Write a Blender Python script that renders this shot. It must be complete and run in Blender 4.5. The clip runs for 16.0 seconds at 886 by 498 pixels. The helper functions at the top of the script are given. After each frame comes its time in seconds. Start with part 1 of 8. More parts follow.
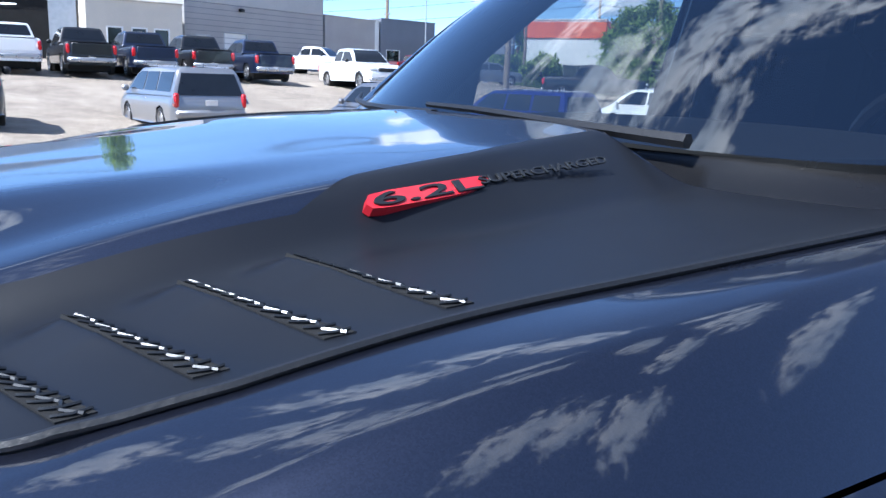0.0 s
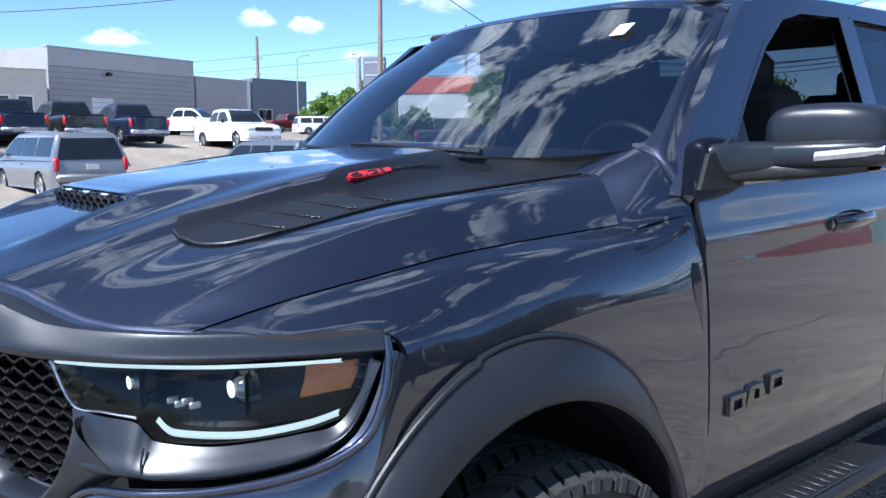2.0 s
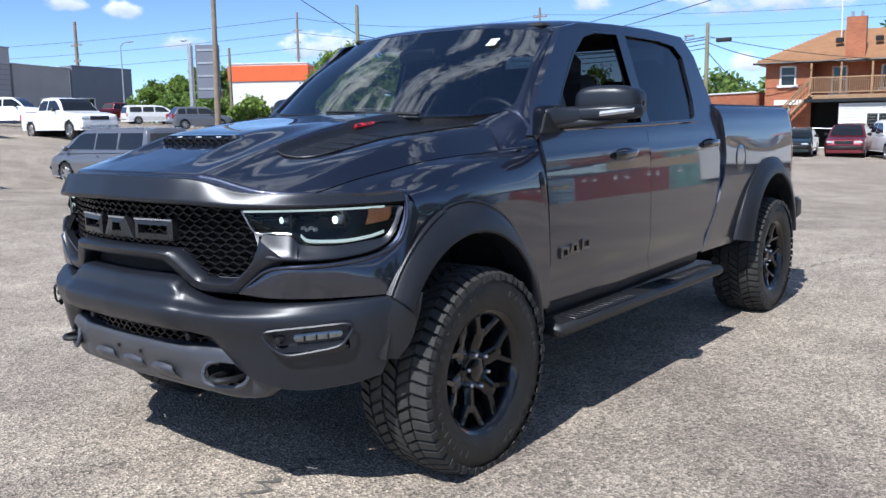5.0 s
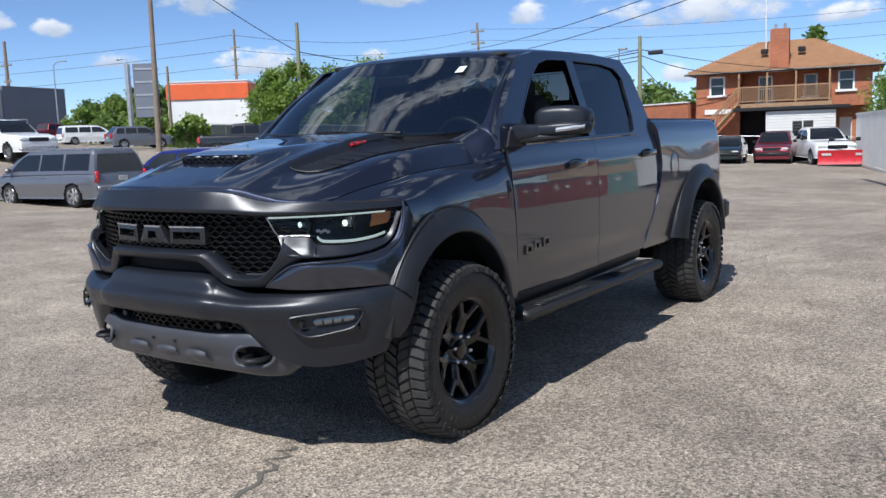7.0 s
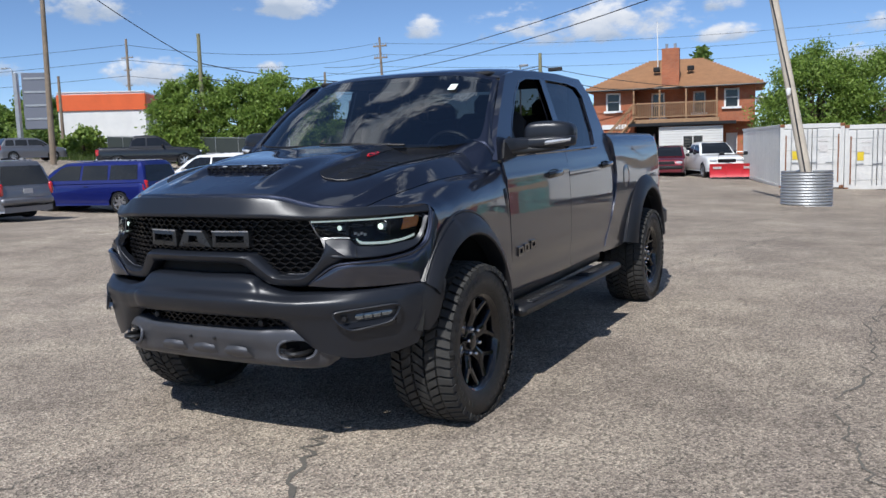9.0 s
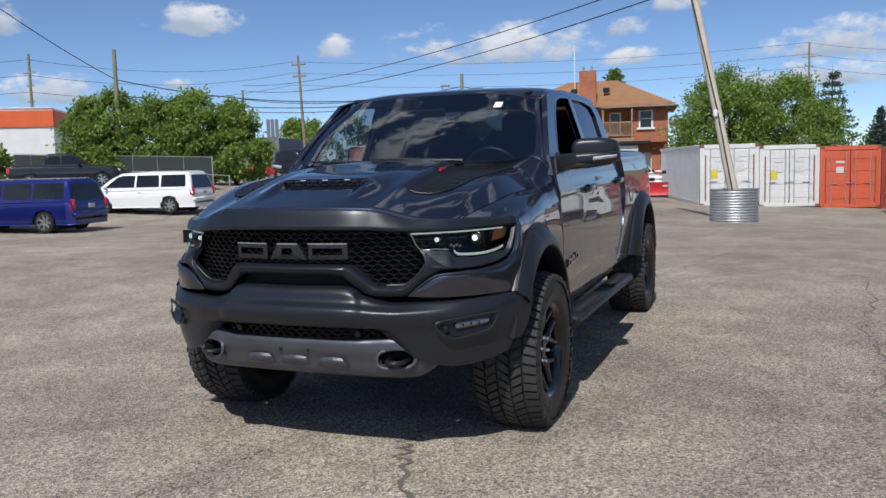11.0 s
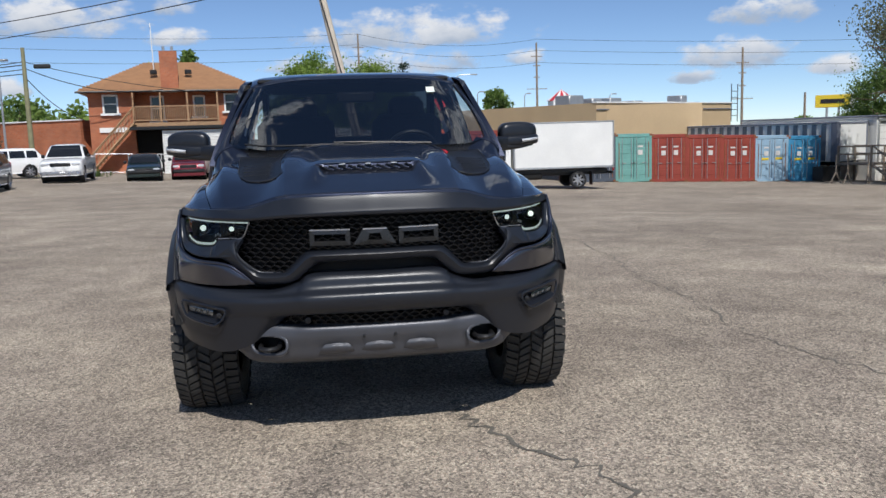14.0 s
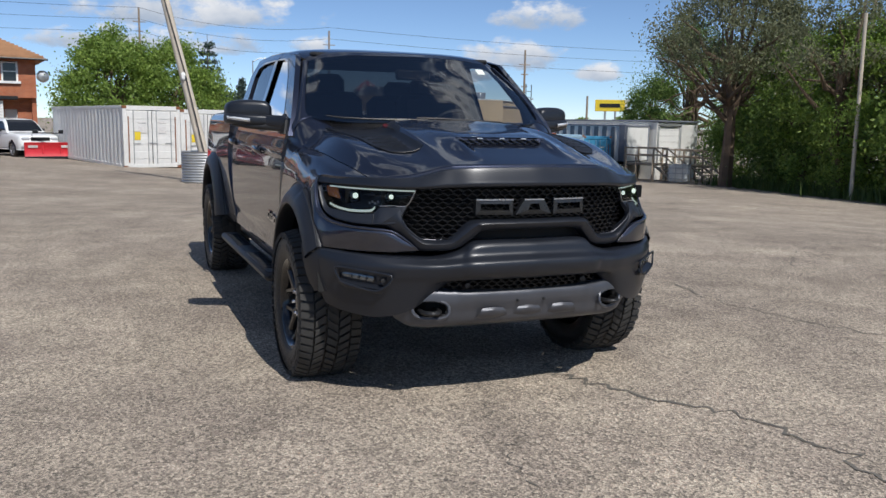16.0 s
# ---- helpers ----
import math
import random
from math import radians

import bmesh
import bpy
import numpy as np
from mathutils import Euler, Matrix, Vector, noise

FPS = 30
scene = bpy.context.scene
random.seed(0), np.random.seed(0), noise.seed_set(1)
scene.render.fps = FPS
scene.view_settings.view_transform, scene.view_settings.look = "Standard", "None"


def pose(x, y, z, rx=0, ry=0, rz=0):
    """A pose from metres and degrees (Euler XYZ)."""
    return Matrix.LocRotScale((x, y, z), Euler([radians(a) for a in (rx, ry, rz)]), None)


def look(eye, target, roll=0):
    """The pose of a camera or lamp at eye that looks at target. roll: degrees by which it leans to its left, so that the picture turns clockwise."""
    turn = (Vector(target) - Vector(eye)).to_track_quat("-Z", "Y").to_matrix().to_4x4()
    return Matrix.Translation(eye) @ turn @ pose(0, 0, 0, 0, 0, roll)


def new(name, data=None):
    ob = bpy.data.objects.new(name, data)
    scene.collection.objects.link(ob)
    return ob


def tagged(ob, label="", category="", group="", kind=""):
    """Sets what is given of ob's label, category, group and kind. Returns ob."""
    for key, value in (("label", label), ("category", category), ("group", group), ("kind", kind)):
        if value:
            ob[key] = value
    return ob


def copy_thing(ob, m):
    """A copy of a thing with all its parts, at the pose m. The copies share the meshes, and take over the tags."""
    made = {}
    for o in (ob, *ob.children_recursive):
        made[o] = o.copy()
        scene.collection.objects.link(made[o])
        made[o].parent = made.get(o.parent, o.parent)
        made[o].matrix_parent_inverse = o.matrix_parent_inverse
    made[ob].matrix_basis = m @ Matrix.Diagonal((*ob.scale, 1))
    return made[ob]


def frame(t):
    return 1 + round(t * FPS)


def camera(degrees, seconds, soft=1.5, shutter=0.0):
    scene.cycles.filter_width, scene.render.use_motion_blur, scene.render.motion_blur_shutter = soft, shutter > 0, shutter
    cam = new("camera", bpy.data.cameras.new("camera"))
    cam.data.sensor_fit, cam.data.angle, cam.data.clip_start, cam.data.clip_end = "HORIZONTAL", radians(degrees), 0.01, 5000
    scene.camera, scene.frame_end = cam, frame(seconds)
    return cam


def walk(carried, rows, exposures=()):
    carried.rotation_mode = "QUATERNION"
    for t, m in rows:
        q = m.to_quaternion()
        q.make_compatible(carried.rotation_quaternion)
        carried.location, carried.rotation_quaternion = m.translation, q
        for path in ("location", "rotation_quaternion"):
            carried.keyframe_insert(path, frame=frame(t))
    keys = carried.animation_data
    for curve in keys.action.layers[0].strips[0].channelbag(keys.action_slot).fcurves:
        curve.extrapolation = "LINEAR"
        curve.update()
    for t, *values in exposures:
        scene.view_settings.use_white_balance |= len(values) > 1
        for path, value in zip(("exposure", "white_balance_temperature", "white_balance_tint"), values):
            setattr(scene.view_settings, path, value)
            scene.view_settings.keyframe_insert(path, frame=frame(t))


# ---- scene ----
cam = camera(55.4, 16.0)
PATH = [
    (0, (1.136, -0.368, 1.487), (-0.524, 0.676, 1.096), 1.7),
    (0.5, (1.328, -0.486, 1.49), (-0.298, 0.63, 1.155), 0.5),
    (1, (1.583, -0.617, 1.49), (-0.019, 0.537, 1.169), -0.8),
    (1.3, (1.727, -0.82, 1.481), (0.168, 0.39, 1.161), 0.8),
    (1.5, (1.833, -0.867, 1.461), (0.273, 0.349, 1.162), -0.7),
    (2, (2.082, -1.115, 1.465), (0.569, 0.166, 1.202), -0.3),
    (2.5, (2.305, -1.34, 1.457), (0.838, -0.001, 1.22), -0.9),
    (3, (2.436, -1.635, 1.432), (1.028, -0.234, 1.199), -1.1),
    (3.5, (2.571, -1.887, 1.429), (1.219, -0.433, 1.186), -0.4),
    (4, (2.742, -2.093, 1.413), (1.426, -0.61, 1.146), -0.9),
    (4.5, (2.861, -2.337, 1.394), (1.582, -0.827, 1.104), -1.6),
    (4.7, (2.896, -2.433, 1.378), (1.636, -0.908, 1.085), -1.3),
    (6.8, (3.147, -3.111, 1.404), (2.006, -1.49, 1.136), -1.5),
    (7, (3.159, -3.168, 1.399), (2.03, -1.538, 1.135), -1.9),
    (7.5, (3.156, -3.327, 1.401), (2.069, -1.669, 1.139), -2.1),
    (8, (3.074, -3.462, 1.407), (2.045, -1.767, 1.142), -2.2),
    (8.5, (2.92, -3.613, 1.408), (1.953, -1.881, 1.149), -2.3),
    (9, (2.879, -3.798, 1.408), (1.953, -2.042, 1.168), -1.7),
    (9.2, (2.864, -3.878, 1.4), (1.954, -2.112, 1.167), -1.6),
    (11.5, (1.865, -4.452, 1.416), (1.249, -2.561, 1.207), -1.7),
    (12, (1.54, -4.669, 1.443), (1.098, -2.736, 1.182), -2.0),
    (12.5, (1.163, -4.731, 1.428), (0.876, -2.773, 1.139), -2.3),
    (13, (0.723, -4.81, 1.452), (0.612, -2.834, 1.163), -1.8),
    (13.5, (0.273, -4.854, 1.478), (0.359, -2.876, 1.191), -1.7),
    (14, (-0.194, -4.759, 1.473), (0.063, -2.794, 1.204), -1.8),
    (14.5, (-0.697, -4.748, 1.448), (-0.319, -2.799, 1.207), -1.3),
    (15, (-1.098, -4.712, 1.461), (-0.613, -2.787, 1.212), -1.8),
    (15.5, (-1.554, -4.582, 1.457), (-0.949, -2.694, 1.191), -0.4),
    (16, (-2.009, -4.556, 1.42), (-1.258, -2.727, 1.124), 1.0),
]
EXPOSURES = [(0, 1.12, 5450, 10), (1.5, 1.03, 5500, 10), (2.5, .76, 5400, 10), (4.5, .50, 5700, 10), (7, .13, 5950, 10), (9, -.05, 6050, 10), (12, -.2, 6150, 10), (16, -.12, 6250, 10)]
walk(cam, [(t, look(eye, target, roll)) for t, eye, target, roll in PATH], EXPOSURES)

# ---- world, sun and light ----
SUN_DIR = Vector((0.10, -0.80, 1.0)).normalized()
SUN_EL, SUN_AZ = math.asin(SUN_DIR.z), math.atan2(SUN_DIR.x, SUN_DIR.y)
world = bpy.data.worlds.new("sky")
scene.world = world
world.use_nodes = True
wn = world.node_tree
sky = wn.nodes.new("ShaderNodeTexSky")
sky.sky_type, sky.sun_disc = "NISHITA", False
sky.sun_elevation, sky.sun_rotation = SUN_EL, SUN_AZ
sky.altitude, sky.air_density, sky.dust_density, sky.ozone_density = 3500, 0.9, 0.0, 3.0
wn.links.new(sky.outputs[0], wn.nodes["Background"].inputs[0])
wn.nodes["Background"].inputs[1].default_value = 0.12
sun = new("sun", bpy.data.lights.new("sun", "SUN"))
sun.data.energy, sun.data.angle, sun.data.color = 4.7, radians(0.53), (1.0, 0.95, 0.87)
sun.matrix_world = look(SUN_DIR * 100, (0, 0, 0))


# ---- materials ----
def nodes_of(name):
    m = bpy.data.materials.new(name)
    m.use_nodes = True
    t = m.node_tree
    return m, t, t.nodes["Principled BSDF"]


def mat(name, col, rough=0.5, metal=0.0, vary=0.18, scale=3.0, fine=60.0, bump=0.1, coat=0.0, spec=0.5, island=False, dirt=None):
    """A surface with variation at two scales in colour and gloss, and fine relief."""
    m, t, b = nodes_of(name)
    N, K = t.nodes.new, t.links.new
    co = N("ShaderNodeTexCoord")
    big, small = N("ShaderNodeTexNoise"), N("ShaderNodeTexNoise")
    for n, s, d in ((big, scale, 5), (small, fine, 3)):
        n.inputs["Scale"].default_value, n.inputs["Detail"].default_value = s, d
        K(co.outputs["Object"], n.inputs["Vector"])
    add = N("ShaderNodeMath")
    add.operation = "MULTIPLY_ADD"
    add.inputs[1].default_value = 0.6
    K(big.outputs[0], add.inputs[0])
    mul = N("ShaderNodeMath")
    mul.operation = "MULTIPLY"
    mul.inputs[1].default_value = 0.4
    K(small.outputs[0], mul.inputs[0])
    K(mul.outputs[0], add.inputs[2])
    src = add.outputs[0]
    if island:
        oi, mx = N("ShaderNodeObjectInfo"), N("ShaderNodeMath")
        mx.operation, mx.inputs[1].default_value = "MULTIPLY_ADD", 0.5
        K(oi.outputs["Random"], mx.inputs[0])
        m2 = N("ShaderNodeMath")
        m2.operation, m2.inputs[1].default_value = "MULTIPLY", 0.5
        K(src, m2.inputs[0])
        K(m2.outputs[0], mx.inputs[2])
        src = mx.outputs[0]
    ramp = N("ShaderNodeValToRGB")
    lo = [max(0.0, c * (1 - vary)) for c in col]
    hi = [min(1.0, c * (1 + vary)) for c in col]
    ramp.color_ramp.elements[0].position, ramp.color_ramp.elements[1].position = 0.3, 0.7
    ramp.color_ramp.elements[0].color, ramp.color_ramp.elements[1].color = (*lo, 1), (*(dirt or hi), 1)
    K(src, ramp.inputs[0])
    K(ramp.outputs[0], b.inputs["Base Color"])
    mr = N("ShaderNodeMapRange")
    mr.inputs["To Min"].default_value, mr.inputs["To Max"].default_value = max(0.02, rough * 0.85), min(1, rough * 1.15)
    K(big.outputs[0], mr.inputs[0])
    K(mr.outputs[0], b.inputs["Roughness"])
    b.inputs["Metallic"].default_value = metal
    b.inputs["Specular IOR Level"].default_value = spec
    if coat:
        b.inputs["Coat Weight"].default_value, b.inputs["Coat Roughness"].default_value = coat, 0.03
    if bump:
        bp = N("ShaderNodeBump")
        bp.inputs["Strength"].default_value, bp.inputs["Distance"].default_value = bump, 0.01
        K(small.outputs[0], bp.inputs["Height"])
        K(bp.outputs[0], b.inputs["Normal"])
    return m


def paint(name, col, metal=0.0, rough=0.35, coat=1.0, lacquer=1.5):
    """Car paint: coloured base with fine flakes under clear lacquer, and a film of dust."""
    m, t, b = nodes_of(name)
    N, K = t.nodes.new, t.links.new
    co = N("ShaderNodeTexCoord")
    fl, dust = N("ShaderNodeTexVoronoi"), N("ShaderNodeTexNoise")
    fl.inputs["Scale"].default_value = 900
    dust.inputs["Scale"].default_value, dust.inputs["Detail"].default_value = 4, 6
    K(co.outputs["Object"], fl.inputs["Vector"])
    K(co.outputs["Object"], dust.inputs["Vector"])
    hsv = N("ShaderNodeMixRGB")
    hsv.inputs[1].default_value = (*[c * 0.85 for c in col], 1)
    hsv.inputs[2].default_value = (*[min(1, c * 1.25) for c in col], 1)
    K(fl.outputs["Color"], hsv.inputs[0])
    K(hsv.outputs[0], b.inputs["Base Color"])
    mr = N("ShaderNodeMapRange")
    mr.inputs["From Min"].default_value, mr.inputs["From Max"].default_value = 0.3, 0.75
    mr.inputs["To Min"].default_value, mr.inputs["To Max"].default_value = 0.006, 0.045
    K(dust.outputs[0], mr.inputs[0])
    K(mr.outputs[0], b.inputs["Coat Roughness"])
    b.inputs["Metallic"].default_value, b.inputs["Roughness"].default_value = metal, rough
    b.inputs["Coat Weight"].default_value = coat
    b.inputs["Coat IOR"].default_value = lacquer
    return m


def glass(name, tint, gloss=1.0, film=1.75):
    """A thin pane: tinted see-through with a mirror film that Fresnel drives."""
    m, t, b = nodes_of(name)
    N, K = t.nodes.new, t.links.new
    tr, gl, mx, fr = N("ShaderNodeBsdfTransparent"), N("ShaderNodeBsdfGlossy"), N("ShaderNodeMixShader"), N("ShaderNodeFresnel")
    tr.inputs[0].default_value = (*tint, 1)
    gl.inputs["Roughness"].default_value = 0.01
    gl.inputs[0].default_value = (gloss, gloss, gloss, 1)
    fr.inputs[0].default_value = film
    K(fr.outputs[0], mx.inputs[0])
    K(tr.outputs[0], mx.inputs[1])
    K(gl.outputs[0], mx.inputs[2])
    K(mx.outputs[0], t.nodes["Material Output"].inputs[0])
    return m


def glow(name, col, strength):
    m, t, b = nodes_of(name)
    b.inputs["Base Color"].default_value = (*col, 1)
    b.inputs["Emission Color"].default_value = (*col, 1)
    b.inputs["Emission Strength"].default_value = strength
    return m


def asphalt_mat():
    m, t, b = nodes_of("asphalt")
    N, K = t.nodes.new, t.links.new
    co = N("ShaderNodeTexCoord")

    def noise_of(scale, detail, rough=0.6):
        n = N("ShaderNodeTexNoise")
        n.inputs["Scale"].default_value, n.inputs["Detail"].default_value, n.inputs["Roughness"].default_value = scale, detail, rough
        K(co.outputs["Object"], n.inputs["Vector"])
        return n
    patch, mid, wob = noise_of(0.22, 6), noise_of(2.2, 6), noise_of(0.9, 4)
    grain, peb = N("ShaderNodeTexVoronoi"), N("ShaderNodeTexVoronoi")
    grain.inputs["Scale"].default_value, peb.inputs["Scale"].default_value = 200, 76
    for v in (grain, peb):
        K(co.outputs["Object"], v.inputs["Vector"])
    r1 = N("ShaderNodeValToRGB")
    r1.color_ramp.elements[0].position, r1.color_ramp.elements[1].position = 0.33, 0.68
    r1.color_ramp.elements[0].color, r1.color_ramp.elements[1].color = (0.265, 0.227, 0.188, 1), (0.395, 0.342, 0.283, 1)
    K(patch.outputs[0], r1.inputs[0])
    m1 = N("ShaderNodeMixRGB")
    m1.blend_type, m1.inputs[0].default_value = "OVERLAY", 0.45
    K(r1.outputs[0], m1.inputs[1])
    K(mid.outputs[0], m1.inputs[2])
    gr = N("ShaderNodeValToRGB")
    gr.color_ramp.elements[0].position, gr.color_ramp.elements[1].position = 0.08, 0.92
    gr.color_ramp.elements[0].color, gr.color_ramp.elements[1].color = (0.10, 0.10, 0.10, 1), (0.97, 0.94, 0.89, 1)
    pbw = N("ShaderNodeRGBToBW")
    K(peb.outputs["Color"], pbw.inputs[0])
    K(pbw.outputs[0], gr.inputs[0])
    g2 = N("ShaderNodeMixRGB")
    g2.blend_type, g2.inputs[0].default_value = "OVERLAY", 0.70
    K(m1.outputs[0], g2.inputs[1])
    K(gr.outputs[0], g2.inputs[2])
    g3 = N("ShaderNodeMixRGB")
    g3.blend_type, g3.inputs[0].default_value = "OVERLAY", 0.7
    bw = N("ShaderNodeRGBToBW")
    K(grain.outputs["Color"], bw.inputs[0])
    K(g2.outputs[0], g3.inputs[1])
    K(bw.outputs[0], g3.inputs[2])
    # worn streaks and darker, drained patches at a few metres' size
    worn = N("ShaderNodeValToRGB")
    worn.color_ramp.elements[0].position, worn.color_ramp.elements[1].position = 0.36, 0.62
    worn.color_ramp.elements[0].color, worn.color_ramp.elements[1].color = (0.80, 0.79, 0.80, 1), (1.0, 1.0, 0.985, 1)
    K(wob.outputs[0], worn.inputs[0])
    g4 = N("ShaderNodeMixRGB")
    g4.blend_type, g4.inputs[0].default_value = "MULTIPLY", 0.9
    K(g3.outputs[0], g4.inputs[1])
    K(worn.outputs[0], g4.inputs[2])
    K(g4.outputs[0], b.inputs["Base Color"])
    b.inputs["Roughness"].default_value = 0.9
    b.inputs["Specular IOR Level"].default_value = 0.3
    bp = N("ShaderNodeBump")
    bp.inputs["Strength"].default_value, bp.inputs["Distance"].default_value = 0.9, 0.008
    K(peb.outputs["Distance"], bp.inputs["Height"])
    K(bp.outputs[0], b.inputs["Normal"])
    return m


def leaf_mat(name, lo, hi):
    m, t, b = nodes_of(name)
    N, K = t.nodes.new, t.links.new
    g, r = N("ShaderNodeNewGeometry"), N("ShaderNodeValToRGB")
    r.color_ramp.elements[0].color, r.color_ramp.elements[1].color = (*lo, 1), (*hi, 1)
    K(g.outputs["Random Per Island"], r.inputs[0])
    K(r.outputs[0], b.inputs["Base Color"])
    b.inputs["Roughness"].default_value = 0.55
    tl, mx = N("ShaderNodeBsdfTranslucent"), N("ShaderNodeMixShader")
    K(r.outputs[0], tl.inputs[0])
    mx.inputs[0].default_value = 0.5
    K(b.outputs[0], mx.inputs[1])
    K(tl.outputs[0], mx.inputs[2])
    K(mx.outputs[0], t.nodes["Material Output"].inputs[0])
    return m


def brick_mat():
    m, t, b = nodes_of("brick_wall")
    N, K = t.nodes.new, t.links.new
    co, bk, ns = N("ShaderNodeTexCoord"), N("ShaderNodeTexBrick"), N("ShaderNodeTexNoise")
    mp = N("ShaderNodeMapping")
    mp.inputs["Rotation"].default_value = (radians(90), 0, 0)
    K(co.outputs["Object"], mp.inputs[0])
    K(mp.outputs[0], bk.inputs["Vector"])
    bk.inputs["Scale"].default_value = 1.0
    bk.inputs["Brick Width"].default_value, bk.inputs["Row Height"].default_value, bk.inputs["Mortar Size"].default_value = 0.22, 0.075, 0.008
    bk.inputs["Color1"].default_value, bk.inputs["Color2"].default_value, bk.inputs["Mortar"].default_value = (0.36, 0.10, 0.042, 1), (0.45, 0.145, 0.062, 1), (0.33, 0.19, 0.13, 1)
    ns.inputs["Scale"].default_value = 0.8
    K(co.outputs["Object"], ns.inputs["Vector"])
    mx = N("ShaderNodeMixRGB")
    mx.blend_type, mx.inputs[0].default_value = "OVERLAY", 0.35
    K(bk.outputs[0], mx.inputs[1])
    K(ns.outputs[0], mx.inputs[2])
    K(mx.outputs[0], b.inputs["Base Color"])
    b.inputs["Roughness"].default_value = 0.85
    return m


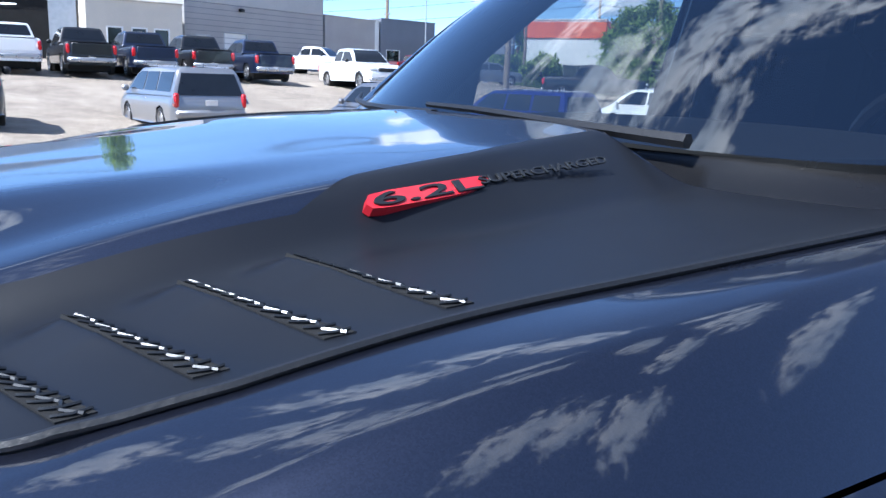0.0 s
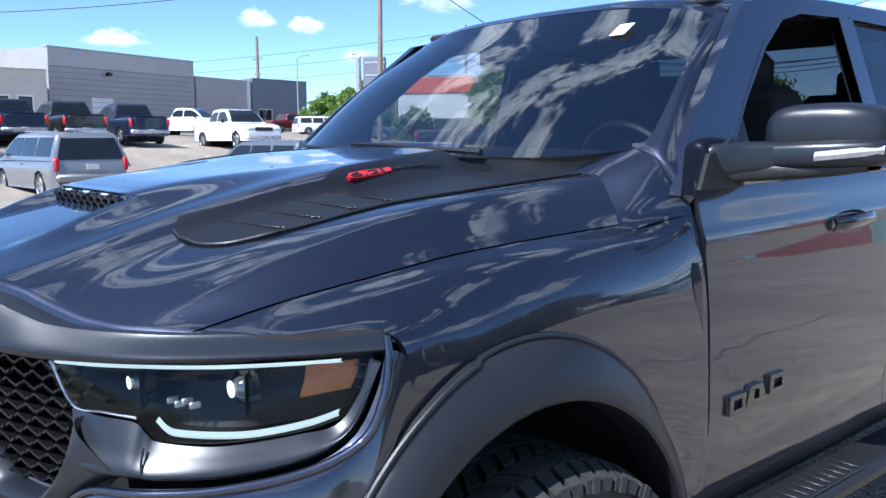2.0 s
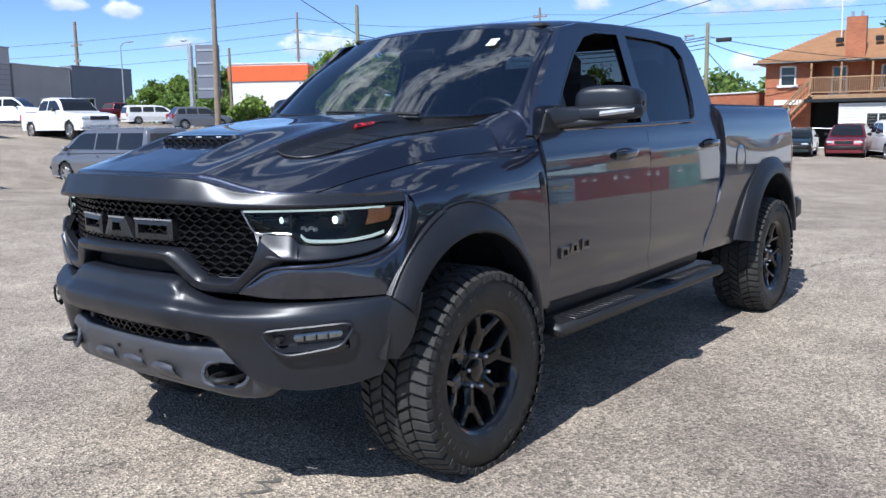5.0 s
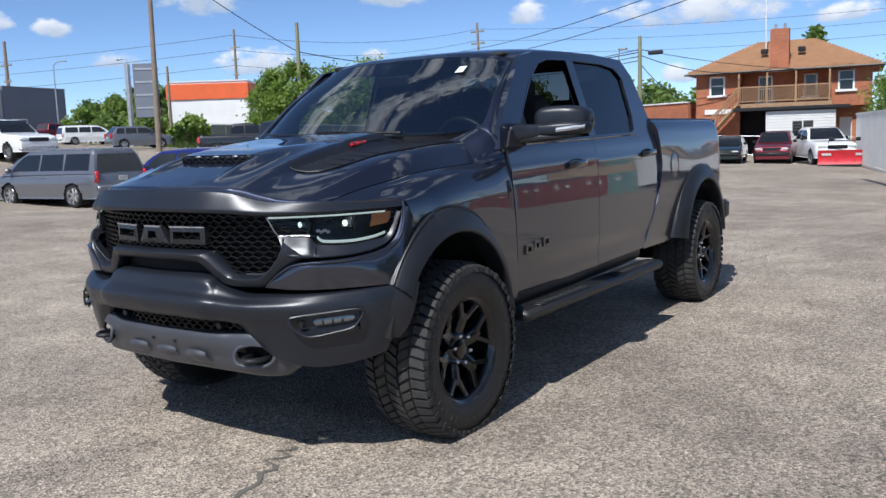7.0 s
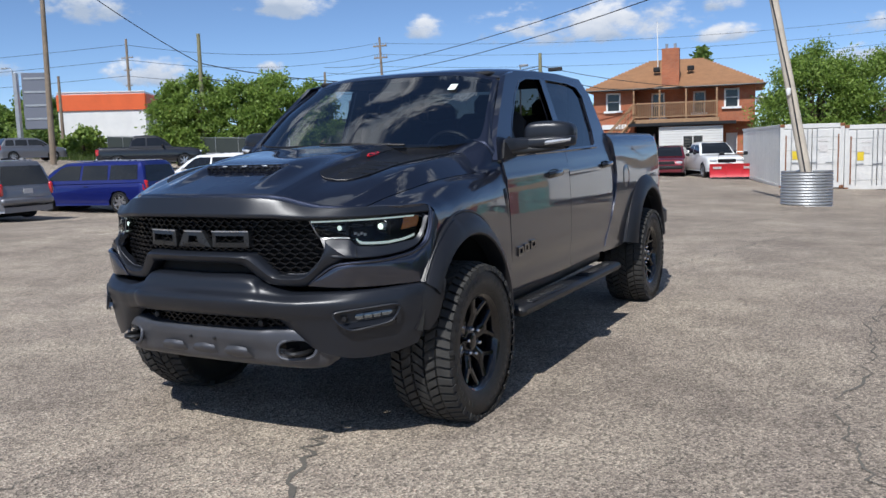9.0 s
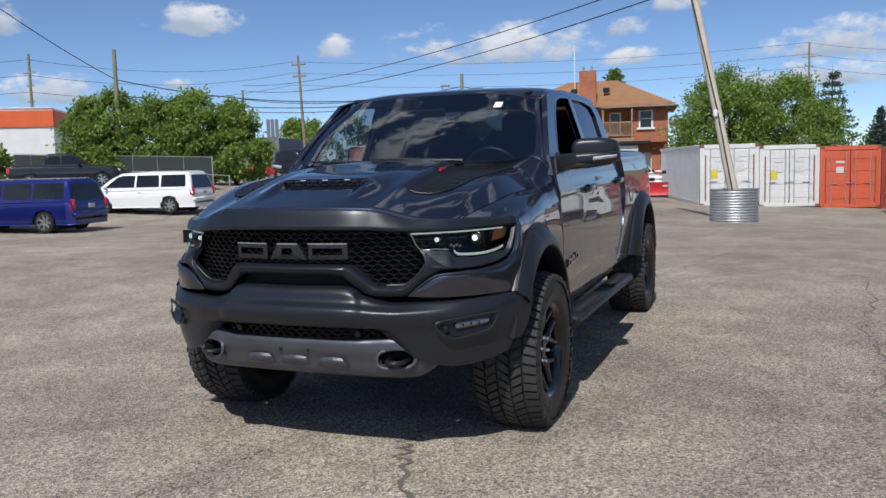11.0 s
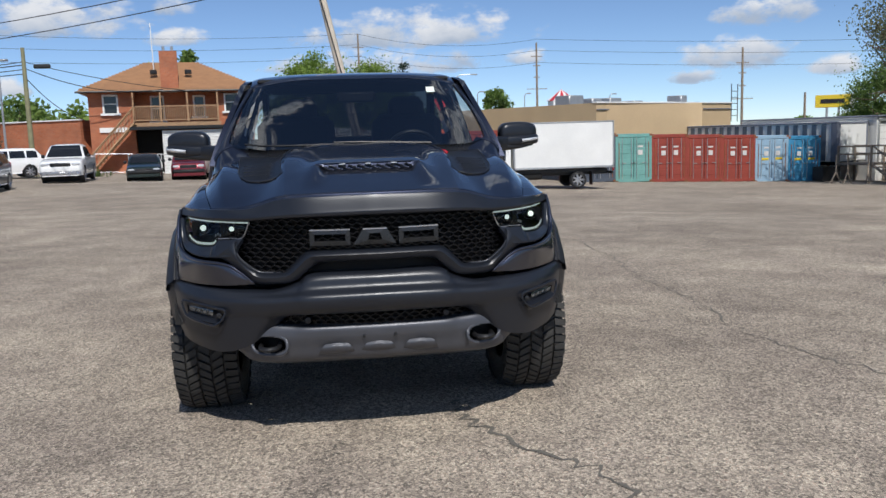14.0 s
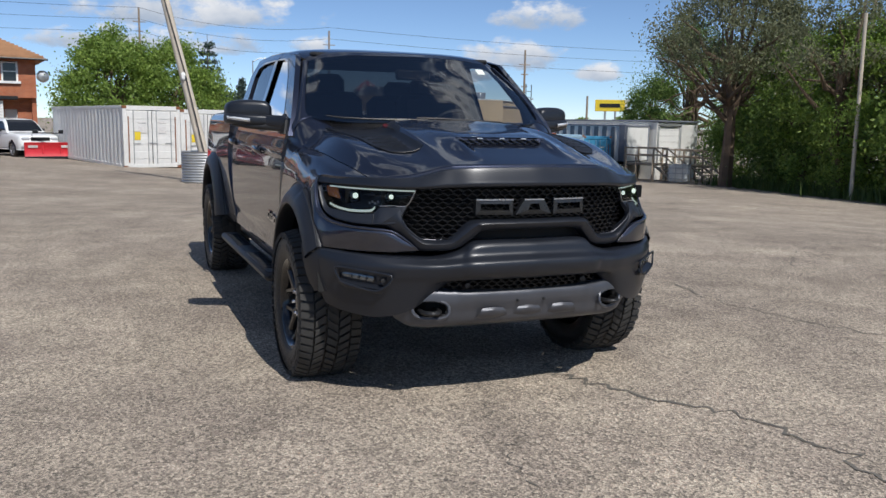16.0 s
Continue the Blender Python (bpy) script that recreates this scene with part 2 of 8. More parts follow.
M = {
    "asphalt": asphalt_mat(),
    "crack": mat("crack_filler", (0.13, 0.118, 0.10), 0.9, vary=0.3),
    "paint": paint("granite_grey_paint", (0.021, 0.0245, 0.042), 0.85, 0.42, 1.0, 1.74),
    "satin": mat("satin_dark_trim", (0.0125, 0.0150, 0.0215), 0.36, 0.15, 0.08, 5, 300, 0.015, spec=0.58),
    "flare": mat("flare_plastic", (0.012, 0.0125, 0.0155), 0.40, 0.0, 0.1, 5, 500, 0.06, spec=0.5),
    "matte": mat("matte_insert", (0.007, 0.008, 0.011), 0.40, 0.0, 0.1, 5, 900, 0.012, spec=0.35),
    "black": mat("black_plastic", (0.012, 0.012, 0.013), 0.45, 0, 0.2, 6, 200, 0.1),
    "gloss": mat("gloss_black", (0.008, 0.008, 0.009), 0.12, 0, 0.1, 6, 200, 0.0, coat=1),
    "lampbox": mat("lamp_interior", (0.006, 0.006, 0.007), 0.45, 0, 0.2, 20, 200, 0.02, spec=0.25),
    "grillebar": mat("grille_black", (0.006, 0.006, 0.007), 0.27, 0, 0.15, 6, 200, 0.03, spec=0.42),
    "lampglass": mat("lamp_lens", (0.14, 0.15, 0.155), 0.1, 0.6, 0.35, 60, 140, 0.0, coat=1),
    # near-black for dark parts, and for shade put into openings and behind meshes
    "dark": mat("dark_part_and_cavity_shade", (0.006, 0.006, 0.006), 0.9, 0, 0.2),
    "skid": mat("skid_grey_metal", (0.085, 0.088, 0.10), 0.42, 0.5, 0.12, 8, 250, 0.06),
    "chrome": mat("chrome", (0.75, 0.76, 0.78), 0.12, 1, 0.05, 5, 100, 0.0),
    "silver": mat("bright_trim", (0.5, 0.5, 0.52), 0.28, 0.8, 0.06, 5, 100, 0.0),
    "tyre": mat("tyre_rubber", (0.012, 0.012, 0.012), 0.48, 0, 0.35, 20, 300, 0.3),
    "tread": mat("tread_rubber", (0.034, 0.033, 0.031), 0.8, 0, 0.4, 14, 200, 0.3),
    "rim": mat("black_rim", (0.012, 0.012, 0.013), 0.25, 0.5, 0.1, 5, 100, 0.0, coat=0.6),
    "red": mat("red_enamel", (0.62, 0.02, 0.03), 0.3, 0, 0.08, 30, 200, 0.0, coat=0.5),
    "badge": mat("dark_badge", (0.035, 0.037, 0.04), 0.28, 0.5, 0.1, 20, 200, 0.0),
    "amber": mat("amber_lens", (0.36, 0.10, 0.015), 0.15, 0, 0.25, 40, 160, 0.2, coat=1),
    "tail": mat("red_lens", (0.5, 0.015, 0.02), 0.15, 0, 0.15, 20, 100, 0.0, coat=1),
    "lampwhite": mat("clear_lamp", (0.72, 0.74, 0.76), 0.12, 0.4, 0.2, 30, 90, 0.0, coat=1),
    "drl": glow("daytime_light", (0.78, 0.88, 0.78), 0.40),
    "beam": glow("lit_projector", (0.88, 1.0, 0.84), 0.8),
    "wind": glass("windscreen_glass", (0.50, 0.53, 0.54), film=2.2),
    "tint": glass("tinted_glass", (0.10, 0.105, 0.11), film=1.55),
    "sideglass": glass("side_window_glass", (0.80, 0.83, 0.82)),
    "clear": glass("clear_cover", (0.92, 0.94, 0.94), film=1.28),
    "cabin": mat("cabin_trim", (0.011, 0.011, 0.012), 0.75, 0, 0.2, 3, 60, 0.02),
    "seat": mat("seat_cloth", (0.018, 0.018, 0.02), 0.8, 0, 0.25, 8, 200, 0.2),
    "white": mat("white_paint", (0.78, 0.78, 0.76), 0.45, 0, 0.07, 1.2, 20, 0.02),
    "paper": mat("white_sticker", (0.75, 0.8, 0.72), 0.5, 0, 0.06),
    "grey_wall": mat("grey_block_wall", (0.37, 0.36, 0.355), 0.85, 0, 0.12, 0.5, 12, 0.2),
    "dk_wall": mat("slate_wall", (0.16, 0.175, 0.215), 0.7, 0, 0.1, 0.5, 12, 0.1),
    "beige": mat("beige_wall", (0.42, 0.38, 0.32), 0.85, 0, 0.1, 0.6, 15, 0.15),
    "cream": mat("cream_block", (0.60, 0.55, 0.47), 0.85, 0, 0.1, 0.6, 15, 0.15),
    "lt_wall": mat("pale_grey_parapet", (0.44, 0.43, 0.42), 0.85, 0, 0.1, 0.5, 12, 0.15),
    "c_dark": mat("container_slate", (0.075, 0.09, 0.12), 0.6, 0, 0.2, 0.8, 7, 0.1),
    "tan": mat("tan_stucco", (0.50, 0.37, 0.22), 0.85, 0, 0.08, 0.6, 15, 0.15),
    "orange": mat("orange_band", (0.72, 0.13, 0.035), 0.55, 0, 0.1, 1, 20, 0.0),
    "brick": brick_mat(),
    "roof": mat("brown_shingle", (0.30, 0.155, 0.075), 0.9, 0, 0.25, 1.5, 9, 0.5),
    "wood": mat("weathered_wood", (0.36, 0.22, 0.12), 0.75, 0, 0.25, 4, 40, 0.2),
    "greywood": mat("grey_deck_wood", (0.36, 0.29, 0.22), 0.85, 0, 0.25, 4, 40, 0.2),
    "pole": mat("pole_wood", (0.24, 0.19, 0.14), 0.9, 0, 0.3, 2, 30, 0.3),
    "palepole": mat("bleached_pole", (0.50, 0.44, 0.36), 0.85, 0, 0.2, 2, 30, 0.3),
    "greenpole": mat("treated_pole", (0.23, 0.22, 0.13), 0.9, 0, 0.25, 2, 30, 0.3),
    "steel": mat("galvanised_steel", (0.45, 0.46, 0.47), 0.45, 0.7, 0.15, 3, 40, 0.1),
    "wire": mat("cable_black", (0.02, 0.02, 0.022), 0.7),
    "pane": mat("window_dark", (0.015, 0.017, 0.02), 0.08, 0, 0.2, 1, 5, 0.0, coat=0.3, spec=0.4),
    "c_white": mat("container_white", (0.66, 0.66, 0.64), 0.55, 0, 0.1, 0.8, 7, 0.1, dirt=(0.74, 0.73, 0.70)),
    "c_orange": mat("container_orange", (0.60, 0.11, 0.05), 0.55, 0, 0.15, 0.8, 7, 0.1),
    "c_red": mat("container_red", (0.27, 0.05, 0.035), 0.6, 0, 0.2, 0.8, 7, 0.1),
    "c_teal": mat("container_teal", (0.16, 0.36, 0.33), 0.55, 0, 0.15, 0.8, 7, 0.1),
    "c_blue": mat("container_blue", (0.05, 0.24, 0.42), 0.55, 0, 0.15, 0.8, 7, 0.1),
    "c_pale": mat("container_pale_blue", (0.28, 0.42, 0.55), 0.55, 0, 0.15, 0.8, 7, 0.1),
    "rust": mat("rusty_steel", (0.22, 0.09, 0.04), 0.85, 0, 0.4, 4, 30, 0.2),
    "decal": mat("pale_decal", (0.62, 0.60, 0.58), 0.6, 0, 0.15, 9, 40, 0.0),
    "yellow": mat("yellow_decal", (0.70, 0.52, 0.03), 0.55, 0, 0.12, 6, 40, 0.0),
    "plow": mat("red_plow", (0.55, 0.02, 0.03), 0.35, 0, 0.12, 3, 30, 0.0, coat=0.4),
    "bark": mat("bark", (0.13, 0.09, 0.06), 0.9, 0, 0.35, 3, 30, 0.4),
    "leaf": leaf_mat("maple_leaf", (0.12, 0.20, 0.035), (0.34, 0.46, 0.095)),
    "leafd": leaf_mat("dark_leaf", (0.075, 0.14, 0.03), (0.25, 0.35, 0.08)),
    "leafo": leaf_mat("olive_leaf", (0.12, 0.135, 0.07), (0.26, 0.27, 0.15)),
    "needle": leaf_mat("spruce_needle", (0.045, 0.080, 0.066), (0.12, 0.165, 0.14)),
    "grass": leaf_mat("grass_blade", (0.05, 0.10, 0.02), (0.14, 0.19, 0.05)),
    "tank": mat("white_tank", (0.62, 0.62, 0.58), 0.4, 0, 0.12, 3, 30, 0.0),
    "sign": mat("pylon_slate", (0.10, 0.13, 0.17), 0.35, 0.2, 0.08),
}
PAINTS = {
    "black": paint("black_car_paint", (0.012, 0.012, 0.014), 0.2),
    "white": paint("white_car_paint", (0.78, 0.78, 0.77), 0.0, 0.5),
    "silver": paint("silver_car_paint", (0.27, 0.275, 0.29), 0.6, 0.4),
    "grey": paint("grey_car_paint", (0.19, 0.195, 0.215), 0.6, 0.4),
    "blue": paint("blue_car_paint", (0.01, 0.018, 0.16), 0.4, 0.35),
    "navy": paint("navy_car_paint", (0.012, 0.02, 0.05), 0.3, 0.35),
    "red": paint("red_car_paint", (0.42, 0.015, 0.02), 0.2, 0.35),
    "burgundy": paint("burgundy_car_paint", (0.16, 0.012, 0.022), 0.4, 0.35),
    "green": paint("dark_green_car_paint", (0.008, 0.02, 0.018), 0.3, 0.35),
}


# ---- mesh helpers ----
def part(name, geo, material, parent=None, label="", smooth=True):
    """Links (verts, faces) or a bmesh as one mesh object, under a thing or under a part."""
    me = bpy.data.meshes.new(name)
    if isinstance(geo, bmesh.types.BMesh):
        geo.to_mesh(me)
        geo.free()
    else:
        me.from_pydata([tuple(v) for v in geo[0]], [], [tuple(f) for f in geo[1]])
    me.materials.append(M[material] if isinstance(material, str) else material)
    if smooth:
        me.shade_smooth()
        me.set_sharp_from_angle(angle=radians(38))
    ob = new(name, me)
    if parent:
        ob.parent = parent
        ob.matrix_parent_inverse = Matrix.Translation(parent.location).inverted() if parent.type == "EMPTY" and not parent.rotation_euler.z else Matrix.Identity(4)
    if label:
        tagged(ob, label)
    return ob


def thing(name, label, category, group="", at=(0, 0, 0)):
    ob = new(name)
    ob.location = at
    ob.empty_display_size = 0.2
    return tagged(ob, label, category, group)


def join(*geos):
    V, F = [], []
    for v, f in geos:
        n = len(V)
        V.extend(tuple(p) for p in v)
        F.extend(tuple(i + n for i in q) for q in f)
    return V, F


def crom(P, n, closed=False):
    """n points along a smooth curve through the rows of P (first axis)."""
    P = np.asarray(P, float)
    k = len(P)
    if k == 2:
        u = np.linspace(0, 1, n).reshape((-1,) + (1,) * (P.ndim - 1))
        return P[0] * (1 - u) + P[1] * u
    t = np.linspace(0, k - 1, n)
    i = np.clip(t.astype(int), 0, k - 2)
    u = (t - i).reshape((-1,) + (1,) * (P.ndim - 1))
    Q = np.concatenate([[2 * P[0] - P[1]], P, [2 * P[-1] - P[-2]]])
    a, b, c, d = Q[i], Q[i + 1], Q[i + 2], Q[i + 3]
    return 0.5 * (2 * b + (c - a) * u + (2 * a - 5 * b + 4 * c - d) * u ** 2 + (3 * b - a - 3 * c + d) * u ** 3)


def grid(P, flip=False, keep=None, close_u=False):
    """Quads over an array of points (u, v, 3); keep(centre) drops faces."""
    P = np.asarray(P, float)
    nu, nv = P.shape[:2]
    F = []
    for i in range(nu if close_u else nu - 1):
        i2 = (i + 1) % nu
        for j in range(nv - 1):
            q = (i * nv + j, i2 * nv + j, i2 * nv + j + 1, i * nv + j + 1)
            if keep and not keep((P[i, j] + P[i2, j] + P[i2, j + 1] + P[i, j + 1]) / 4):
                continue
            F.append(q[::-1] if flip else q)
    return P.reshape(-1, 3), F


def folded(P, depth):
    """Adds a rim to a net of points: its border is folded back by depth, so that the panel has thickness."""
    P = np.asarray(P, float)
    du, dv = np.gradient(P, axis=0), np.gradient(P, axis=1)
    N = np.cross(du, dv)
    N /= np.linalg.norm(N, axis=2, keepdims=True) + 1e-9
    Q = np.zeros((P.shape[0] + 2, P.shape[1] + 2, 3))
    Q[1:-1, 1:-1] = P
    out = np.sign(np.mean(np.sum((P - np.array((0, 1.7, .8))) * N, axis=2))) or 1.0
    back = P - N * depth * out
    Q[0, 1:-1], Q[-1, 1:-1], Q[1:-1, 0], Q[1:-1, -1] = back[0], back[-1], back[:, 0], back[:, -1]
    Q[0, 0], Q[0, -1], Q[-1, 0], Q[-1, -1] = back[0, 0], back[0, -1], back[-1, 0], back[-1, -1]
    return Q


def net(C, nu, nv):
    """A smooth surface through a small net of control points (rows, columns, 3)."""
    A = crom(np.asarray(C, float), nu)
    return crom(A.transpose(1, 0, 2), nv).transpose(1, 0, 2)


def mirror_half(P):
    """Rows from the middle outward become full rows from right to left."""
    L = P[:, ::-1].copy()
    L[..., 0] *= -1
    return np.concatenate([L[:, :-1], P], axis=1)


def flipx(geo):
    v = np.array(geo[0], float)
    v[:, 0] *= -1
    return v, [tuple(f)[::-1] for f in geo[1]]


def box(c, s, r=0.0, rot=None):
    """A block with chamfered edges: centre, size, chamfer."""
    c, s = np.array(c, float), np.array(s, float) / 2
    r = min(r, 0.95 * s.min())
    if r <= 0:
        V = [c + s * np.array(d) for d in ((-1, -1, -1), (1, -1, -1), (1, 1, -1), (-1, 1, -1), (-1, -1, 1), (1, -1, 1), (1, 1, 1), (-1, 1, 1))]
        F = [(3, 2, 1, 0), (4, 5, 6, 7), (0, 1, 5, 4), (1, 2, 6, 5), (2, 3, 7, 6), (3, 0, 4, 7)]
    else:
        V, ix, F = [], {}, []
        for sx in (-1, 1):
            for sy in (-1, 1):
                for sz in (-1, 1):
                    for a in range(3):
                        q = s - r
                        q[a] = s[a]
                        ix[sx, sy, sz, a] = len(V)
                        V.append(c + q * np.array((sx, sy, sz)))
        for a in range(3):
            b, d = (a + 1) % 3, (a + 2) % 3
            for sa in (-1, 1):
                f = []
                for sb, sd in ((-1, -1), (1, -1), (1, 1), (-1, 1)):
                    k = [0, 0, 0]
                    k[a], k[b], k[d] = sa, sb, sd
                    f.append(ix[(*k, a)])
                F.append(tuple(f if sa > 0 else f[::-1]))
        for a in range(3):
            b, d = (a + 1) % 3, (a + 2) % 3
            for sb in (-1, 1):
                for sd in (-1, 1):
                    f = []
                    for sa, w in ((-1, b), (1, b), (1, d), (-1, d)):
                        k = [0, 0, 0]
                        k[a], k[b], k[d] = sa, sb, sd
                        f.append(ix[(*k, w)])
                    F.append(tuple(f if sb * sd < 0 else f[::-1]))
        for sx in (-1, 1):
            for sy in (-1, 1):
                for sz in (-1, 1):
                    f = [ix[sx, sy, sz, a] for a in range(3)]
                    F.append(tuple(f if sx * sy * sz > 0 else f[::-1]))
    if rot is not None:
        V = [np.array(rot @ Vector(v - c)) + c for v in V]
    return [tuple(v) for v in V], F


def tube(path, r, n=8, caps=True):
    """A round rod along a path; r is one radius or one for each point."""
    P = np.asarray(path, float)
    k = len(P)
    R = np.full(k, r) if np.isscalar(r) else np.asarray(r, float)
    T = np.gradient(P, axis=0)
    T /= np.linalg.norm(T, axis=1, keepdims=True) + 1e-9
    up = np.array((0, 0, 1.0)) if abs(T[:, 2]).mean() < 0.8 else np.array((1.0, 0, 0))
    A = np.cross(T, up)
    A /= np.linalg.norm(A, axis=1, keepdims=True) + 1e-9
    B = np.cross(A, T)
    a = np.linspace(0, 2 * np.pi, n, endpoint=False)
    ring = P[:, None] + R[:, None, None] * (np.cos(a)[None, :, None] * A[:, None] + np.sin(a)[None, :, None] * B[:, None])
    V = ring.reshape(-1, 3)
    F = [(i * n + j, i * n + (j + 1) % n, (i + 1) * n + (j + 1) % n, (i + 1) * n + j) for i in range(k - 1) for j in range(n)]
    if caps:
        F += [tuple(range(n))[::-1], tuple(range((k - 1) * n, k * n))]
    return V, F


def lathe(profile, n=48, axis="x", c=(0, 0, 0), close=False):
    """Turns a profile of (along, radius) round an axis."""
    pr = np.asarray(profile, float)
    a = np.linspace(0, 2 * np.pi, n, endpoint=False)
    L, R = pr[:, 0], pr[:, 1]
    ca, sa = np.cos(a)[:, None] * R[None], np.sin(a)[:, None] * R[None]
    al = np.broadcast_to(L[None], ca.shape)
    st = {"x": (al, ca, sa), "y": (sa, al, ca), "z": (ca, sa, al)}[axis]
    P = np.stack(st, axis=2) + np.array(c)
    return grid(P, close_u=True, flip=False)


def plate(outer, holes, to3d, depth=None):
    """A flat or bent plate with real openings. outer, holes: loops in the plane; to3d maps (u, v) into space; depth: offset of its back."""
    from mathutils.geometry import tessellate_polygon
    loops = [list(outer)] + [list(h) for h in holes]
    flat = [p for lp in loops for p in lp]
    tris = tessellate_polygon([[Vector((p[0], p[1], 0)) for p in lp] for lp in loops])
    V = [np.array(to3d(*p), float) for p in flat]
    F = []
    for t in tris:
        a, b, c = (Vector((*flat[i], 0)) for i in t)
        F.append(tuple(t) if (b - a).cross(c - a).z > 0 else tuple(t)[::-1])
    if depth is not None:
        n, d = len(V), np.array(depth, float)
        V += [v + d for v in V]
        F += [tuple(i + n for i in f)[::-1] for f in F]
        k = 0
        for lp in loops:
            m = len(lp)
            for i in range(m):
                j = (i + 1) % m
                F.append((k + i, k + i + n, k + j + n, k + j))
            k += m
    return V, F


def rect(x0, x1, y0, y1):
    return [(x0, y0), (x1, y0), (x1, y1), (x0, y1)]


def smooth01(t):
    t = np.clip(t, 0, 1)
    return t * t * (3 - 2 * t)


def ground_z(x, y):
    """The lot falls gently away from the row of buildings, with a shallow dip among the vans."""
    x, y = np.asarray(x, float), np.asarray(y, float)
    r = np.hypot(x, y)
    cap = np.minimum(1, 95 / np.maximum(r, 1))
    plane = (-0.038 * x - 0.020 * y) * cap
    dip = -0.98 * np.exp(-(((x + 22) / 10) ** 2 + ((y - 15) / 18) ** 2))
    return plane * smooth01((r - 5) / 14) + dip * smooth01((r - 8) / 10)


def gz(x, y):
    return float(ground_z(x, y))

# ---- sky: cumulus clouds far beyond everything, some unseen and added as fill light ----
def cloud_mat():
    m, t, b = nodes_of("cumulus")
    N, K = t.nodes.new, t.links.new
    uv, ob = N("ShaderNodeUVMap"), N("ShaderNodeTexCoord")
    sep = N("ShaderNodeSeparateXYZ")
    K(uv.outputs[0], sep.inputs[0])
    n1, n2 = N("ShaderNodeTexNoise"), N("ShaderNodeTexNoise")
    flat = N("ShaderNodeMapping")
    flat.inputs["Scale"].default_value = (1.0, 1.0, 1.9)
    K(ob.outputs["Object"], flat.inputs[0])
    for n, s, d in ((n1, 0.016, 9), (n2, 0.009, 5)):
        n.inputs["Scale"].default_value, n.inputs["Detail"].default_value, n.inputs["Roughness"].default_value = s, d, 0.58
        K(flat.outputs[0], n.inputs["Vector"])

    def math_(op, a, b_=None):
        q = N("ShaderNodeMath")
        q.operation = op
        for i, v in enumerate((a, b_)):
            if v is None:
                continue
            if isinstance(v, (int, float)):
                q.inputs[i].default_value = v
            else:
                K(v, q.inputs[i])
        return q.outputs[0]
    x = math_("MULTIPLY", math_("SUBTRACT", sep.outputs[0], 0.5), 2.0)
    y0 = math_("SUBTRACT", sep.outputs[1], 0.36)
    up = math_("MAXIMUM", y0, 0.0)
    dn = math_("MINIMUM", y0, 0.0)
    yy = math_("ADD", math_("POWER", math_("MULTIPLY", up, 1.75), 2.0), math_("POWER", math_("MULTIPLY", dn, -3.6), 2.0))
    r2 = math_("ADD", math_("POWER", math_("ABSOLUTE", x), 2.0), yy)
    field = math_("ADD", math_("SUBTRACT", 0.62, math_("MULTIPLY", r2, 0.75)), math_("MULTIPLY", math_("SUBTRACT", n1.outputs[0], 0.5), 1.9))
    mask = N("ShaderNodeMapRange")
    mask.interpolation_type = "SMOOTHSTEP"
    mask.inputs["From Min"].default_value, mask.inputs["From Max"].default_value = 0.12, 0.62
    K(field, mask.inputs[0])
    edge = N("ShaderNodeMapRange")
    edge.inputs["From Min"].default_value, edge.inputs["From Max"].default_value = 1.0, 0.75
    K(r2, edge.inputs[0])
    # grey undersides and white tops: the clouds' shading put into their emission colour
    tint = N("ShaderNodeValToRGB")
    tint.color_ramp.elements[0].color, tint.color_ramp.elements[1].color = (0.50, 0.58, 0.70, 1), (0.97, 0.97, 0.98, 1)
    tint.color_ramp.elements[0].position, tint.color_ramp.elements[1].position = 0.22, 0.6
    K(math_("ADD", math_("MULTIPLY", sep.outputs[1], 0.75), math_("MULTIPLY", math_("SUBTRACT", n2.outputs[0], 0.4), 0.8)), tint.inputs[0])
    em, tr, mx = N("ShaderNodeEmission"), N("ShaderNodeBsdfTransparent"), N("ShaderNodeMixShader")
    em.inputs[1].default_value = 0.92
    K(tint.outputs[0], em.inputs[0])
    K(math_("MULTIPLY", mask.outputs[0], edge.outputs[0]), mx.inputs[0])
    K(tr.outputs[0], mx.inputs[1])
    K(em.outputs[0], mx.inputs[2])
    K(mx.outputs[0], t.nodes["Material Output"].inputs[0])
    return m


M["cloud"] = cloud_mat()


def cloud(az, el, w, h, R=1700.0):
    P, uv = [], []
    for i in range(9):
        r = []
        for j in range(7):
            u, v = i / 8, j / 6
            a, e = radians(az + w * (.5 - u)), radians(el + h * (v - .4))
            r.append((-R * math.cos(e) * math.sin(a), R * math.cos(e) * math.cos(a), R * math.sin(e)))
            uv.append((u, v))
        P.append(r)
    g = grid(np.array(P))
    ob = part("cloud", g, "cloud")
    lay = ob.data.uv_layers.new(name="UVMap")
    for lp in ob.data.loops:
        lay.data[lp.index].uv = uv[lp.vertex_index]
    return tagged(ob, "white cumulus cloud in a blue summer sky, seen or added as fill light", "backdrop", kind="structure")


